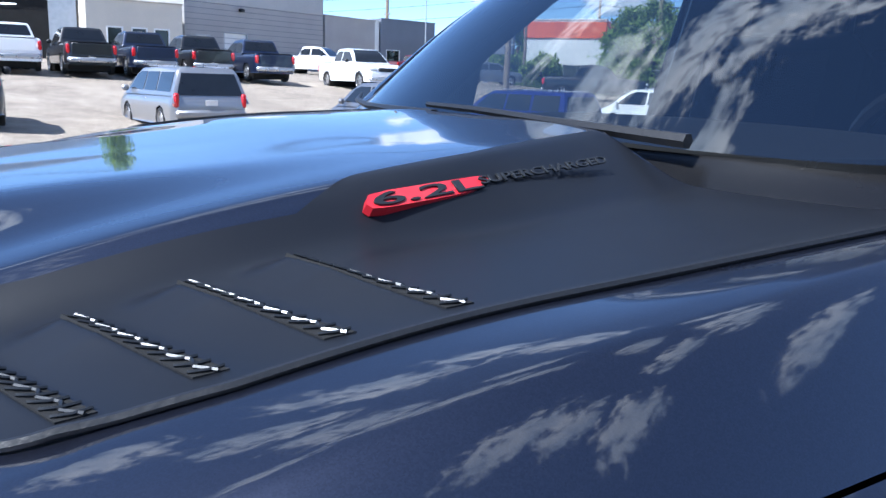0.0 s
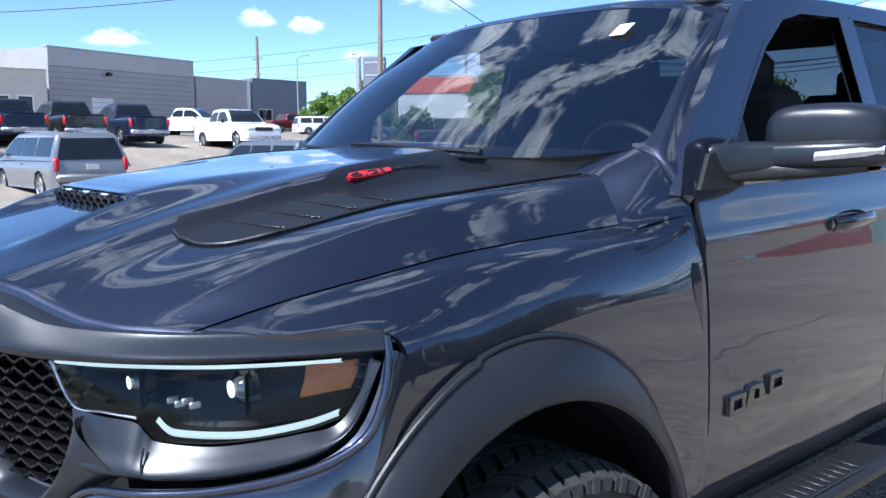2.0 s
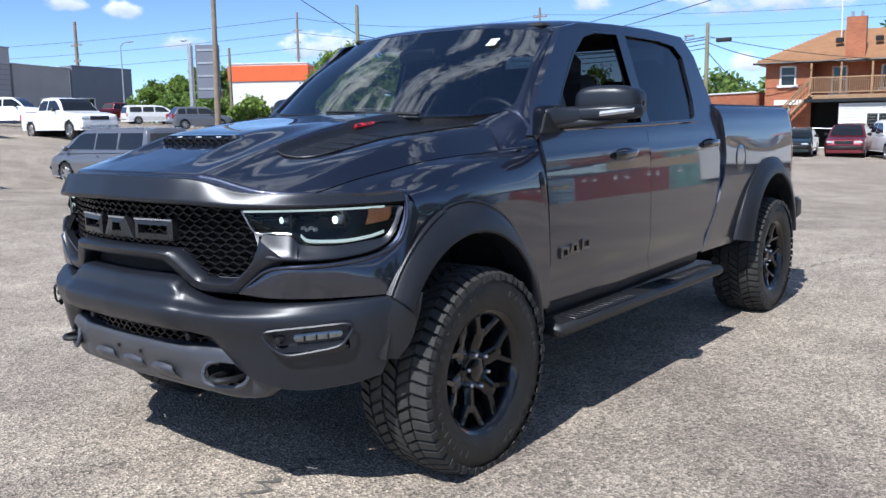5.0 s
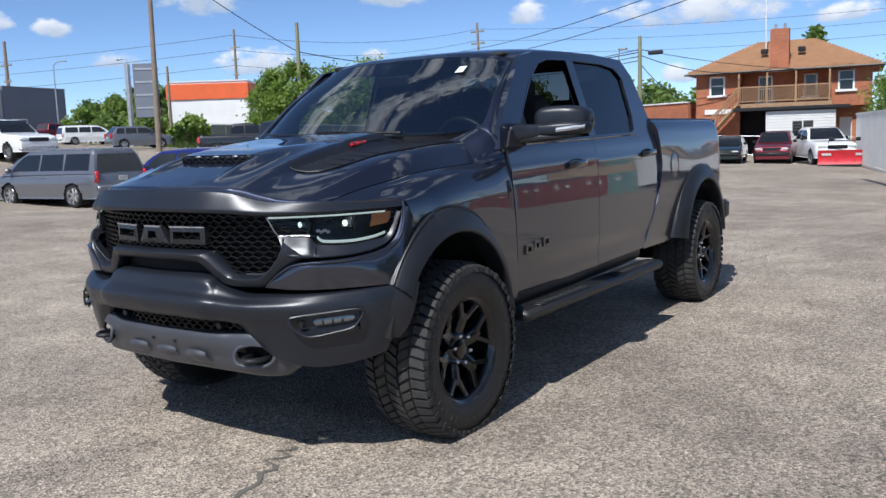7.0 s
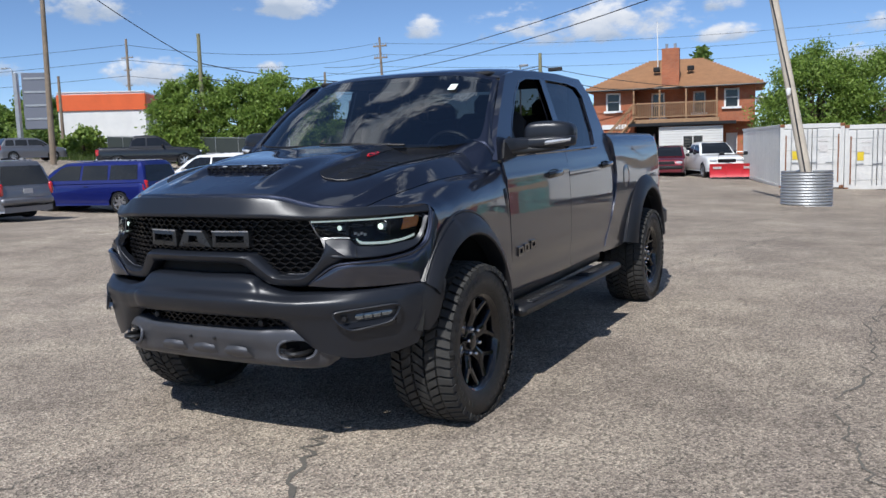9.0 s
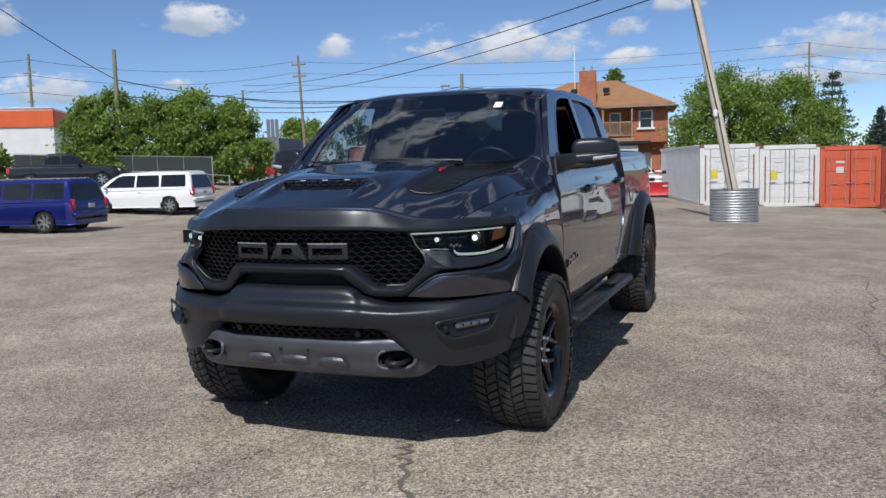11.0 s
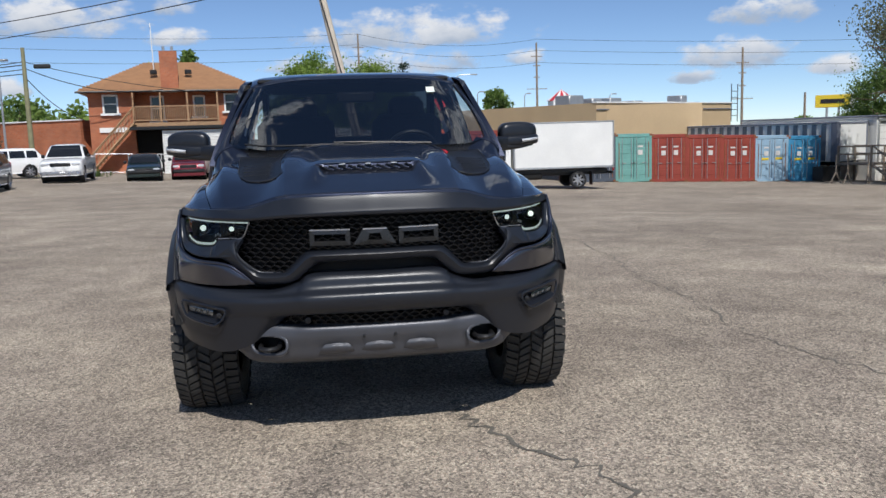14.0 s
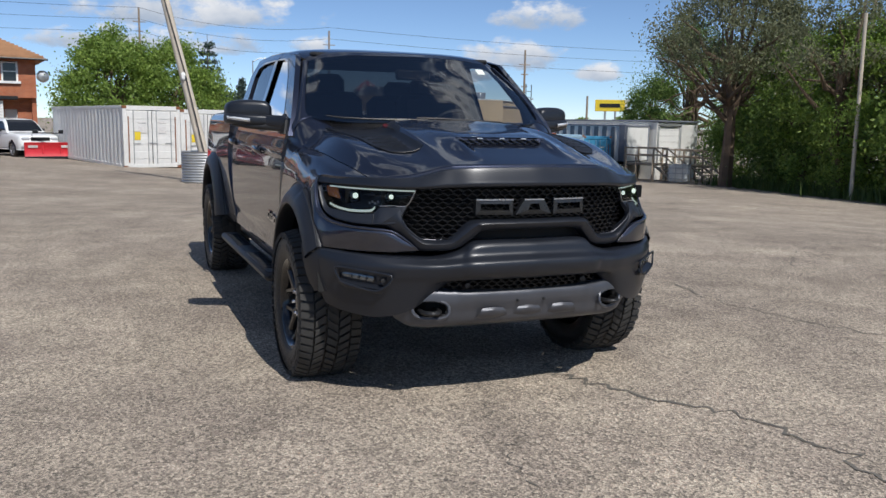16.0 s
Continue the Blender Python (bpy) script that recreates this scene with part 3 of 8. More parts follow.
CLOUDS = [(60.0, 9.6, 7.7, 1.3), (61.8, 7.6, 2.1, 1.0), (58.5, 7.2, 2.1, 0.9), (49.6, 9.1, 5.6, 1.9), (70.2, 6.1, 4.0, 0.7), (55.0, 5.3, 3.0, 0.8), (46.2, 5.1, 5.0, 1.5), (37.6, 9.4, 6.4, 1.5), (28.3, 7.7, 2.7, 1.3), (17.8, 7.5, 14.2, 2.2), (9.2, 6.5, 3.9, 0.8), (9.3, 8.4, 3.1, 0.8), (6.5, 9.8, 4.1, 1.0), (-6.0, 6.7, 15.2, 2.0), (-4.0, 4.75, 14.0, 1.3), (38.7, 5.6, 1.7, 0.5), (18.9, 3.45, 2.0, 0.9), (-13.2, 4.9, 2.9, 0.8), (-26.4, 4.3, 8.0, 1.6), (-24.3, 3.2, 3.6, 0.7), (-28.5, 6.9, 6.6, 1.5), (-32.5, 3.4, 3.5, 1.0), (2.0, 4.7, 5.1, 0.9)]
for az, el, w, h in CLOUDS:
    cloud(az, el, w * 1.28 + .3, h * 1.75 + .35)
rc = random.Random(8)
for k in range(26):
    az = rc.uniform(-180, 180)
    el = rc.uniform(16, 62)
    if abs(abs(az) - 173) < 25 and el > 30:
        continue
    cloud(az, el, rc.uniform(14, 38), rc.uniform(5, 13))

# clouds that the truck mirrors, and unseen glowing ones added to brighten its shade
for az, el, w, h in ((72, 38, 30, 12), (86, 46, 26, 11), (60, 33, 18, 7), (100, 40, 22, 9), (176, 70, 44, 12), (150, 64, 20, 8), (56, 62, 60, 17), (78, 54, 34, 12), (30, 64, 44, 11), (50, 50, 26, 9), (135, 66, 60, 12), (143, 62, 40, 12), (3, 56, 34, 9), (-20, 50, 30, 8), (100, 62, 40, 10), (20, 44, 24, 6), (-60, 58, 50, 12), (-100, 48, 36, 10), (120, 24, 34, 9), (150, 16, 40, 8), (-150, 18, 36, 8), (-125, 28, 30, 9), (178, 22, 34, 8), (105, 14, 30, 6), (-95, 20, 36, 8), (140, 38, 26, 8)):
    cloud(az, el, w, h)

# ---- ground ----
gx = np.unique(np.concatenate([np.linspace(-1500, -120, 12), np.linspace(-120, 70, 140), np.linspace(70, 1500, 12)]))
gy = np.unique(np.concatenate([np.linspace(-1500, -40, 10), np.linspace(-40, 120, 120), np.linspace(120, 1500, 12)]))
GX, GY = np.meshgrid(gx, gy, indexing="ij")
ground = part("ground", grid(np.stack([GX, GY, ground_z(GX, GY)], axis=2)), "asphalt")
tagged(ground, "sun-bleached cracked grey asphalt of a sales lot", "ground", kind="structure")


def crack(pts, w=.022, seed=1):
    """A meandering open joint in the asphalt, filled with dark grit."""
    r = random.Random(seed)
    P = crom(np.array([(x, y, 0) for x, y in pts]), 60)
    T = np.gradient(P, axis=0)
    T /= np.linalg.norm(T, axis=1, keepdims=True)
    S = np.stack([-T[:, 1], T[:, 0], 0 * T[:, 0]], axis=1)
    rows = []
    for p, s in zip(P, S):
        a, b, o = w * .7 * r.uniform(.1, 1.0), w * .7 * r.uniform(.1, 1.0), r.gauss(0, .03)
        q = [p + s * (o - a), p + s * (o + b)]
        for v in q:
            v[2] = gz(v[0], v[1]) + .004
        rows.append(q)
    return tagged(part("asphalt_crack", grid(np.array(rows), flip=True), "crack", ground), "dark open crack in the asphalt")


crack([(.44, -.25), (.45, -.39), (.49, -.62), (.60, -.92), (.80, -1.22), (.90, -1.42), (.97, -1.7), (.98, -1.95), (.90, -2.3)], .030, 2)
crack([(-.2, -.75), (-.25, -.92), (-.30, -1.1), (-.29, -1.3), (-.42, -1.47), (-.46, -1.9)], .010, 3)
crack([(3.1, 6.4), (2.95, 4.2), (2.80, 3.1), (2.84, 2.3), (2.77, 1.4), (2.70, .82), (2.77, .4), (2.84, .0), (3.02, -.4), (3.2, -1.1)], .015, 4)
crack([(-.9, 8.3), (-.41, 9.4), (.33, 11.1), (.77, 14.3), (.9, 17.0)], .03, 6)
crack([(.6, 5.2), (.96, 6.5), (1.2, 7.6), (1.47, 9.0), (2.1, 11.0)], .02, 8)
crack([(4.5, 2), (6, 3.2), (9, 4.2), (13, 6.5)], .016, 9)


# ---- vehicles ----
SPEC = {
    # length, half width, height, wheel radius, front axle, rear axle (from the middle), hood line, greenhouse line
    "van": (5.15, .99, 1.76, .355, -1.60, 1.48, [(-2.57, .60), (-2.5, .82), (-2.2, .96), (-1.75, 1.04), (0, 1.06), (2.4, 1.08), (2.55, .98), (2.575, .6)], (-1.95, -.80, 2.32, 2.56, 1.06, [(-1.05, 1.10, -.62, 1.60, .02), (.05, 1.13, .05, 1.62, 0), (1.15, 1.13, 1.15, 1.62, 0)], [(-1.0, -.12), (-.03, 1.02), (1.1, 2.22)])),
    "pickup": (5.85, 1.01, 1.95, .41, -1.93, 1.77, [(-2.92, .75), (-2.86, 1.08), (-2.3, 1.20), (-1.25, 1.27), (0, 1.27), (.85, 1.28), (2.85, 1.28), (2.92, .75)], (-1.3, -.45, .85, 1.12, 1.27, None, [(-.78, .12), (.2, .98)])),
    "suv": (4.65, .94, 1.70, .36, -1.35, 1.38, [(-2.32, .65), (-2.25, .92), (-1.7, 1.03), (-1.1, 1.08), (0, 1.10), (2.15, 1.12), (2.3, .95), (2.325, .6)], (-1.2, -.4, 1.75, 2.22, 1.08, None, [(-.7, .3), (.38, 1.2), (1.27, 1.85)])),
    "sedan": (4.6, .90, 1.45, .32, -1.38, 1.32, [(-2.3, .55), (-2.22, .75), (-1.6, .88), (-1.0, .95), (0, .97), (1.4, 1.0), (2.2, .98), (2.3, .6)], (-1.05, -.25, .95, 1.65, .95, None, [(-.55, .35), (.42, 1.25)])),
}
WHEELS = {}


def small_wheel(r, parent, x, y):
    """A plain road wheel; tyres and rims of one size share their meshes."""
    w = new("wheel")
    w.parent = parent
    s = 1 if x > 0 else -1
    if r not in WHEELS:
        ty = part("tyre", lathe([(-.10, r * .66), (-.115, r * .8), (-.10, r * .97), (-.05, r), (.05, r), (.10, r * .97), (.115, r * .8), (.10, r * .66)], 28), "tyre", w)
        spoke = box((0, 0, 0), (.03, .085, r * .62), .008)
        fan = []
        for k in range(7):
            a = 2 * math.pi * k / 7
            v = np.array(spoke[0])
            v = np.stack([v[:, 0] + .06, (v[:, 2] + r * .34) * math.cos(a) - v[:, 1] * math.sin(a), (v[:, 2] + r * .34) * math.sin(a) + v[:, 1] * math.cos(a)], axis=1)
            fan.append((v, spoke[1]))
        ri = part("rim", join(lathe([(.02, r * .66), (.095, r * .67), (.112, r * .71), (.10, r * .74)], 28), lathe([(.04, .075), (.075, .06), (.08, 0)], 16), *fan), "silver", w, "bright alloy rim")
        ba = part("barrel", lathe([(.015, r * .65), (.015, 0)], 24), "dark", w, "dark wheel barrel")
        WHEELS[r] = (ty.data, ri.data, ba.data)
    else:
        for nm, d, lb in zip(("tyre", "rim", "barrel"), WHEELS[r], ("", "bright alloy rim", "dark wheel barrel")):
            o = new(nm, d)
            o.parent = w
            if lb:
                tagged(o, lb)
    w.matrix_basis = pose(x, y, r, 0, 0, 0 if s > 0 else 180)
    return w


def vehicle(name, label, category, kind, col, x, y, rz, group="", sink=0.0):
    L, W, H, r, ya, yb, line, gh = SPEC[kind]
    car = thing(name, label, category, group)
    P = PAINTS[col]
    ys = np.concatenate([[line[0][0]], np.linspace(line[0][0] + .02, line[-1][0] - .02, 40), [line[-1][0]]])
    rows = []
    for yv in ys:
        zt = float(np.interp(yv, [p[0] for p in line], [p[1] for p in line]))
        e = min(1.0, (min(yv - ys[0], ys[-1] - yv) + .02) / .35)
        w = W * (.86 + .14 * math.sin(e * math.pi / 2))
        lowz = .26 + (.12 if kind == "pickup" else 0)
        zs = zt - .03
        rows.append([(0, yv, zt), (w * .6, yv, zt), (w * .88, yv, zt - .025), (w * .965, yv, max(zt - .11, lowz + .2)), (w, yv, max(zt - .30, lowz + .16)), (w, yv, max(.62, lowz + .1)), (w * .975, yv, lowz + .06), (w * .90, yv, lowz), (0, yv, lowz)])
    A = np.array(rows)

    def arch(c):
        return not any((c[1] - q) ** 2 + (c[2] - r) ** 2 < (r + .05) ** 2 and abs(c[0]) > W * .8 for q in (ya, yb))
    full = mirror_half(A)
    capf = [tuple(range(full.shape[1])), tuple(range((full.shape[0] - 1) * full.shape[1], full.shape[0] * full.shape[1]))[::-1]]
    fine = net(A, 90, 30)
    V, F = grid(mirror_half(fine), flip=True, keep=arch)
    n = mirror_half(fine).shape[1]
    F = list(F) + [tuple(range(n)), tuple(range(len(V) - n, len(V)))[::-1]]
    part("body", (V, F), P, car)
    for q in (ya, yb):
        part("wheel_well", box((0, q, r + .08), (W * 1.72, r * 2.2, r * 1.9), .05), "dark", car, "dark wheel well")
    y1, y2, y3, y4, zb, _, wins = gh
    belt = lambda yv: float(np.interp(yv, [p[0] for p in line], [p[1] for p in line])) - .03
    rl = lambda yv: float(np.interp(yv, [y1, y1 + (y2 - y1) * .55, y2, (y2 + y3) / 2, y3, y4], [belt(y1), belt(y1) + (H - belt(y1)) * .63, H - .05, H, H - .035, belt(y4) + .05]))
    wb, wt = W * .955, W * .74
    def sx(z):
        return wb + (wt - wb) * (z - zb) / (H - zb)
    G = []
    for yv in np.linspace(y1, y4, 44):
        zt, z0 = rl(yv), belt(yv) - .03
        zt = max(zt, z0 + .02)
        xt = sx(zt)
        rr = min(.07, (zt - z0) * .4)
        G.append([(0, yv, zt + .012 * (zt > z0 + .2)), (xt * .6, yv, zt + .008 * (zt > z0 + .2)), (xt - rr, yv, zt - .003), (xt - rr * .2, yv, zt - rr * .5), (sx(zt - rr), yv, zt - rr), (sx((z0 + zt - rr) / 2), yv, (z0 + zt - rr) / 2), (sx(z0), yv, z0)])
    part("cabin", grid(mirror_half(np.array(G)), flip=True), P, car)
    def slope(ya_, yb_, lab, nm):
        R_ = []
        for k in np.linspace(0, 1, 8):
            yv = ya_ + (yb_ - ya_) * k
            z = rl(yv)
            xw = sx(z) - .10
            off = -.012 if yb_ > ya_ and ya_ < 0 else .012
            R_.append([(x_ * xw, yv + off, z + .014) for x_ in np.linspace(-1, 1, 7)])
        part(nm, grid(np.array(R_), flip=(ya_ > 0)), "pane", car, lab)
    slope(y1 + .06, y2 - .05, "dark windscreen", "windscreen")
    slope(y4 - .05, y3 + .04, "dark rear window", "rear_window")
    for k, (wa, wz) in enumerate(wins):
        zt0 = zb + .06
        lp = []
        top = lambda yv: min(H - .15, rl(yv) - .10)
        if k == 0:
            pts = [(wa - (y2 - y1) * .42, zt0), (wz, zt0), (wz, top(wz))]
            pts += [(yv, top(yv)) for yv in np.linspace(wz - .05, wa + .05, 4)]
        else:
            pts = [(wa, zt0), (wz, zt0)] + [(yv, top(yv)) for yv in np.linspace(wz - .05, wa, 4)]
        for s in (1, -1):
            g = plate(pts, [], lambda u, v: (sx(v) + .010, u, v), (-.02, 0, 0))
            part("side_window", g if s > 0 else flipx(g), "pane", car, "dark side window", False)
    for q in (ya, yb):
        for s in (1, -1):
            small_wheel(r, car, s * (W - .11), q)
    yf, yr = line[0][0], line[-1][0]
    zl = float(np.interp(yf + .25, [p[0] for p in line], [p[1] for p in line])) - .17
    for s in (1, -1):
        part("headlamp", box((s * W * .70, yf + .10, zl), (W * .38, .20, .15), .05), "lampwhite", car, "clear headlamp")
        tz = .92 if kind == "van" else 1.0 if kind != "sedan" else .82
        part("tail_lamp", box((s * W * .885, yr - .09, tz), (W * .14, .20, .36 if kind != "sedan" else .18), .04), "tail", car, "red tail lamp")
        part("door_mirror", box((s * (W + .08), y1 + .55, zb + .08), (.20, .12, .17), .05), P if kind == "van" else "black", car)
        part("door_handle", box((s * (W + .005), .15, zb - .14), (.03, .18, .03), .01), P, car)
    bmat = "silver" if kind == "pickup" else "black"
    part("front_bumper", box((0, yf + .06, .52), (W * 1.86, .22, .22), .07), "black" if kind != "pickup" else bmat, car)
    part("rear_bumper", box((0, yr - .04, .58), (W * 1.86, .2, .20), .06), bmat if kind == "pickup" else P, car)
    part("grille", box((0, yf + .05, zl - .02), (W * .95, .12, .20), .04), "black", car, "dark grille")
    part("number_plate", box((0, yr + .015, .86 if kind != "pickup" else .62), (.32, .02, .14), .005), "decal", car, "plain pale plate")
    if kind == "pickup":
        # near-black sheet on the closed body stands for the bed's shaded depth
        part("bed_shade", box((0, 1.98, 1.285), (W * 1.55, 1.72, .02), .005), "dark", car, "near-black sheet for the shaded open cargo bed")
        part("tailgate_panel", box((0, 2.925, 1.0), (W * 1.5, .03, .46), .02), P, car)
    if kind == "van":
        part("roof_rail", join(tube([(W * .66, -.4, H + .01), (W * .66, 2.1, H - .01)], .02, 6), tube([(-W * .66, -.4, H + .01), (-W * .66, 2.1, H - .01)], .02, 6)), "silver", car, "bright roof rails")
    car.location = (x, y, gz(x, y) - sink)
    car.rotation_euler = (0, 0, radians(rz))
    return car


def repeat_vehicle(src, x, y, rz):
    return copy_thing(src, pose(x, y, gz(x, y), 0, 0, rz))


VANS, ROWP = "minivans parked in a row", "dark pickups along the building"
vehicle("minivan", "silver minivan with red tail lamps parked on asphalt", "minivan", "van", "silver", -22.97, 5.98, -87, VANS, .1)
vehicle("minivan", "grey minivan with a dark rear window", "minivan", "van", "grey", -21.95, 12.25, -85, VANS)
vehicle("minivan", "bright blue minivan with alloy wheels", "minivan", "van", "blue", -21.6, 17.0, -80, VANS)
vehicle("minivan", "white minivan with a dark rear window", "minivan", "van", "white", -23.0, 24.8, -80, VANS)
vehicle("sedan", "black car with red tail lamps at the lot's edge", "car", "suv", "black", -20.6, .5, -95)
vehicle("suv", "light silver crossover parked on the lot", "car", "suv", "silver", -14.6, 32.4, 9)
vehicle("sedan", "silver car parked behind a steel gate", "car", "sedan", "silver", -19.4, 41.5, -50)
vehicle("suv", "white estate car parked near a spruce", "car", "suv", "white", -18.8, 46.5, -60)
vehicle("suv", "dark van parked at the fence", "car", "suv", "black", -28.5, 56, -70)
bp = vehicle("pickup", "black crew cab pickup seen from its tailgate", "pickup truck", "pickup", "black", -38.9, 6.0, -90, ROWP)
vehicle("pickup", "white pickup with its tailgate to the lot", "pickup truck", "pickup", "white", -38.9, 3.2, -90, ROWP)
vehicle("pickup", "dark navy pickup with a bright rear bumper", "pickup truck", "pickup", "navy", -39.5, 8.6, -89, ROWP)
repeat_vehicle(bp, -40.3, 11.3, -88)
vehicle("pickup", "navy blue pickup with a bright rear bumper", "pickup truck", "pickup", "navy", -40.0, 14.1, -88, ROWP)
wp = vehicle("pickup", "white heavy-duty crew cab pickup", "pickup truck", "pickup", "white", -37.2, 18.6, 90, "white pickups")
repeat_vehicle(wp, -56, 24.6, 130)
vehicle("pickup", "dark maroon pickup by a hedge", "pickup truck", "pickup", "burgundy", -75, 43.6, 186)
vehicle("minivan", "white minivan parked before a hedge", "minivan", "van", "white", -68.5, 43.2, 165)
vehicle("suv", "grey compact sport utility car", "car", "suv", "grey", -52.6, 37.2, 160)
vehicle("pickup", "black pickup parked along a fence", "pickup truck", "pickup", "black", -35.6, 32.6, 133)
vehicle("pickup", "red crew cab pickup with black wheels", "pickup truck", "pickup", "red", -46.3, 67.8, 124)
vehicle("pickup", "black crew cab pickup with alloy wheels", "pickup truck", "pickup", "black", -41.6, 71.9, 126)
vehicle("pickup", "white pickup with a chrome grille", "pickup truck", "pickup", "white", -13.8, 42.2, 8)
vehicle("sedan", "small dark green saloon car", "car", "sedan", "green", -10.2, 43.4, 10)
vehicle("suv", "burgundy hatchback car beside a white wall", "car", "suv", "burgundy", -8.2, 45.6, 8)
pk = vehicle("plow_truck", "white pickup carrying a red snow plow", "pickup truck", "pickup", "white", -5.9, 45.3, 27)


def snow_plow(x, y, rz):
    p = thing("snow_plow", "red steel snow plow blade fitted to a white pickup", "snow plow")
    C = np.array([[(u, .10 * math.sin(v * 3.0) - .05, .06 + .74 * v) for v in np.linspace(0, 1, 10)] for u in np.linspace(-1.22, 1.22, 14)])
    part("blade", grid(folded(C, .02)), "plow", p, "curved red blade")
    part("cutting_edge", box((0, -.06, .06), (2.44, .03, .12), .005), "black", p, "worn black cutting edge")
    for u in (-.85, .65):
        part("label_bar", box((u, -.005, .60), (.42, .02, .12), .004, Matrix.Rotation(.25, 3, "X")), "decal", p, "pale plain label bar")
    for u in (-1.2, -.4, .4, 1.2):
        part("rib", box((u, .07, .42), (.05, .12, .68), .01), "plow", p)
    part("push_frame", join(tube([(-.4, .1, .25), (-.35, .9, .45)], .05), tube([(.4, .1, .25), (.35, .9, .45)], .05)), "black", p)
    part("light_bar", join(tube([(-.75, .75, .6), (-.75, .75, 1.25), (.75, .75, 1.25), (.75, .75, .6)], .03), box((-.6, .75, 1.33), (.25, .14, .16), .03), box((.6, .75, 1.33), (.25, .14, .16), .03)), "black", p, "black plow light bar")
    p.location, p.rotation_euler = (x, y, gz(x, y)), (0, 0, radians(rz))


snow_plow(-4.05, 41.7, 12)


# ---- shipping containers ----
def container(col, x, y, rz, label, L=6.06, marks=0):
    """A corrugated steel box with two doors, lock rods and hinges; the doors face -y."""
    c = thing("shipping_container", label, "container", "row of shipping containers")
    W, H = 2.40, 2.59
    n = int(L / .14)
    prof = []
    for k in range(n + 1):
        yv = .12 + (L - .24) * k / n
        prof.append((yv, .035 if (k // 2) % 2 else 0.0))
    for s in (1, -1):
        g = grid(np.array([[(s * (W / 2 - d), yv, z) for z in (.16, H - .12)] for yv, d in prof]), flip=s < 0)
        part("side_wall", g, col, c, "corrugated steel side", False)
    part("roof_panel", box((0, L / 2, H - .03), (W - .04, L - .1, .05), .01), col, c)
    part("base_frame", box((0, L / 2, .10), (W, L, .16), .02), col, c)
    part("end_wall", box((0, L - .05, H / 2), (W - .1, .05, H - .2), .01), col, c)
    for s in (1, -1):
        part("corner_post", box((s * (W / 2 - .07), .06, H / 2), (.14, .12, H), .01), col, c)
        part("top_rail", box((s * (W / 2 - .05), L / 2, H - .06), (.10, L, .12), .01), col, c)
        for z in (.06, H - .06):
            part("corner_casting", box((s * (W / 2 - .08), .05, z), (.17, .13, .12), .01), "rust", c, "rusty corner casting")
    part("header", box((0, .06, H - .09), (W - .2, .12, .18), .01), col, c)
    rr = random.Random(int(x * 10) + 77)
    for s in (1, -1):
        d = part("door", box((s * .545, .035, H / 2 - .02), (1.06, .05, H - .36), .008), col, c, "steel door leaf")
        for z in (.55, 1.12, 1.70, 2.2):
            part("door_rib", box((s * .545, .004, z), (.98, .02, .30), .008), col, d)
        for xo in (.18, .78):
            part("lock_rod", tube([(s * xo, -.025, .2), (s * xo, -.025, H - .2)], .018, 6), "steel", d, "galvanised lock rod")
            part("lock_handle", box((s * (xo - .12), -.03, 1.05), (.30, .02, .035), .005), "steel", d)
        if rr.random() < .9:
            part("marking", box((s * .42, -.012, 1.92), (.34, .012, .09), .002), "decal", d, "pale plain marking bar")
            part("marking", box((s * .42, -.012, 1.60), (.30, .012, .26), .002), "decal", d, "pale plain marking block")
        if marks == 1 and s < 0:
            part("marking", box((s * .62, -.014, 1.35), (.24, .012, .34), .002), "yellow", d, "yellow warning label")
        if marks == 2:
            part("marking", box((s * .50, -.014, 1.30), (.5, .012, .13), .002), "yellow", d, "yellow marking bar")
        part("rust_streak", box((s * .98, -.006, 1.2), (.05, .02, 1.9), .004), "rust", d, "rusty hinge edge")
    c.location, c.rotation_euler = (x, y, gz(x, y) - .02), (0, 0, radians(rz))
    return c


ux, uy = math.cos(radians(15)), math.sin(radians(15))
for k, (col, lb, m) in enumerate((("c_white", "dirty white shipping container with long corrugated side", 1), ("c_white", "dirty white shipping container with marked doors", 1), ("c_orange", "faded orange shipping container with lock rods", 0), ("c_red", "rust red shipping container beside a box truck", 0))):
    container(col, .20 + 2.42 * k * ux, 33.2 + 2.42 * k * uy, 15, lb, 12.2 if k == 0 else 6.06, m)
u2x, u2y = math.cos(radians(7)), math.sin(radians(7))
for k, (col, lb, m) in enumerate((("c_dark", "dark slate shipping container with pale labels", 0), ("c_teal", "teal shipping container with steel lock rods", 0), ("c_red", "dark red shipping container with pale markings", 0), ("c_red", "dark red shipping container with a pale patch", 0), ("c_red", "brownish red shipping container", 0), ("c_pale", "pale blue shipping container with yellow bars", 2), ("c_blue", "blue shipping container with yellow bars", 2))):
    container(col, 13.9 + 2.13 * k * u2x, 38.75 + 2.13 * k * u2y, 7, lb, 6.06, m).scale = (.89, 1, 1)


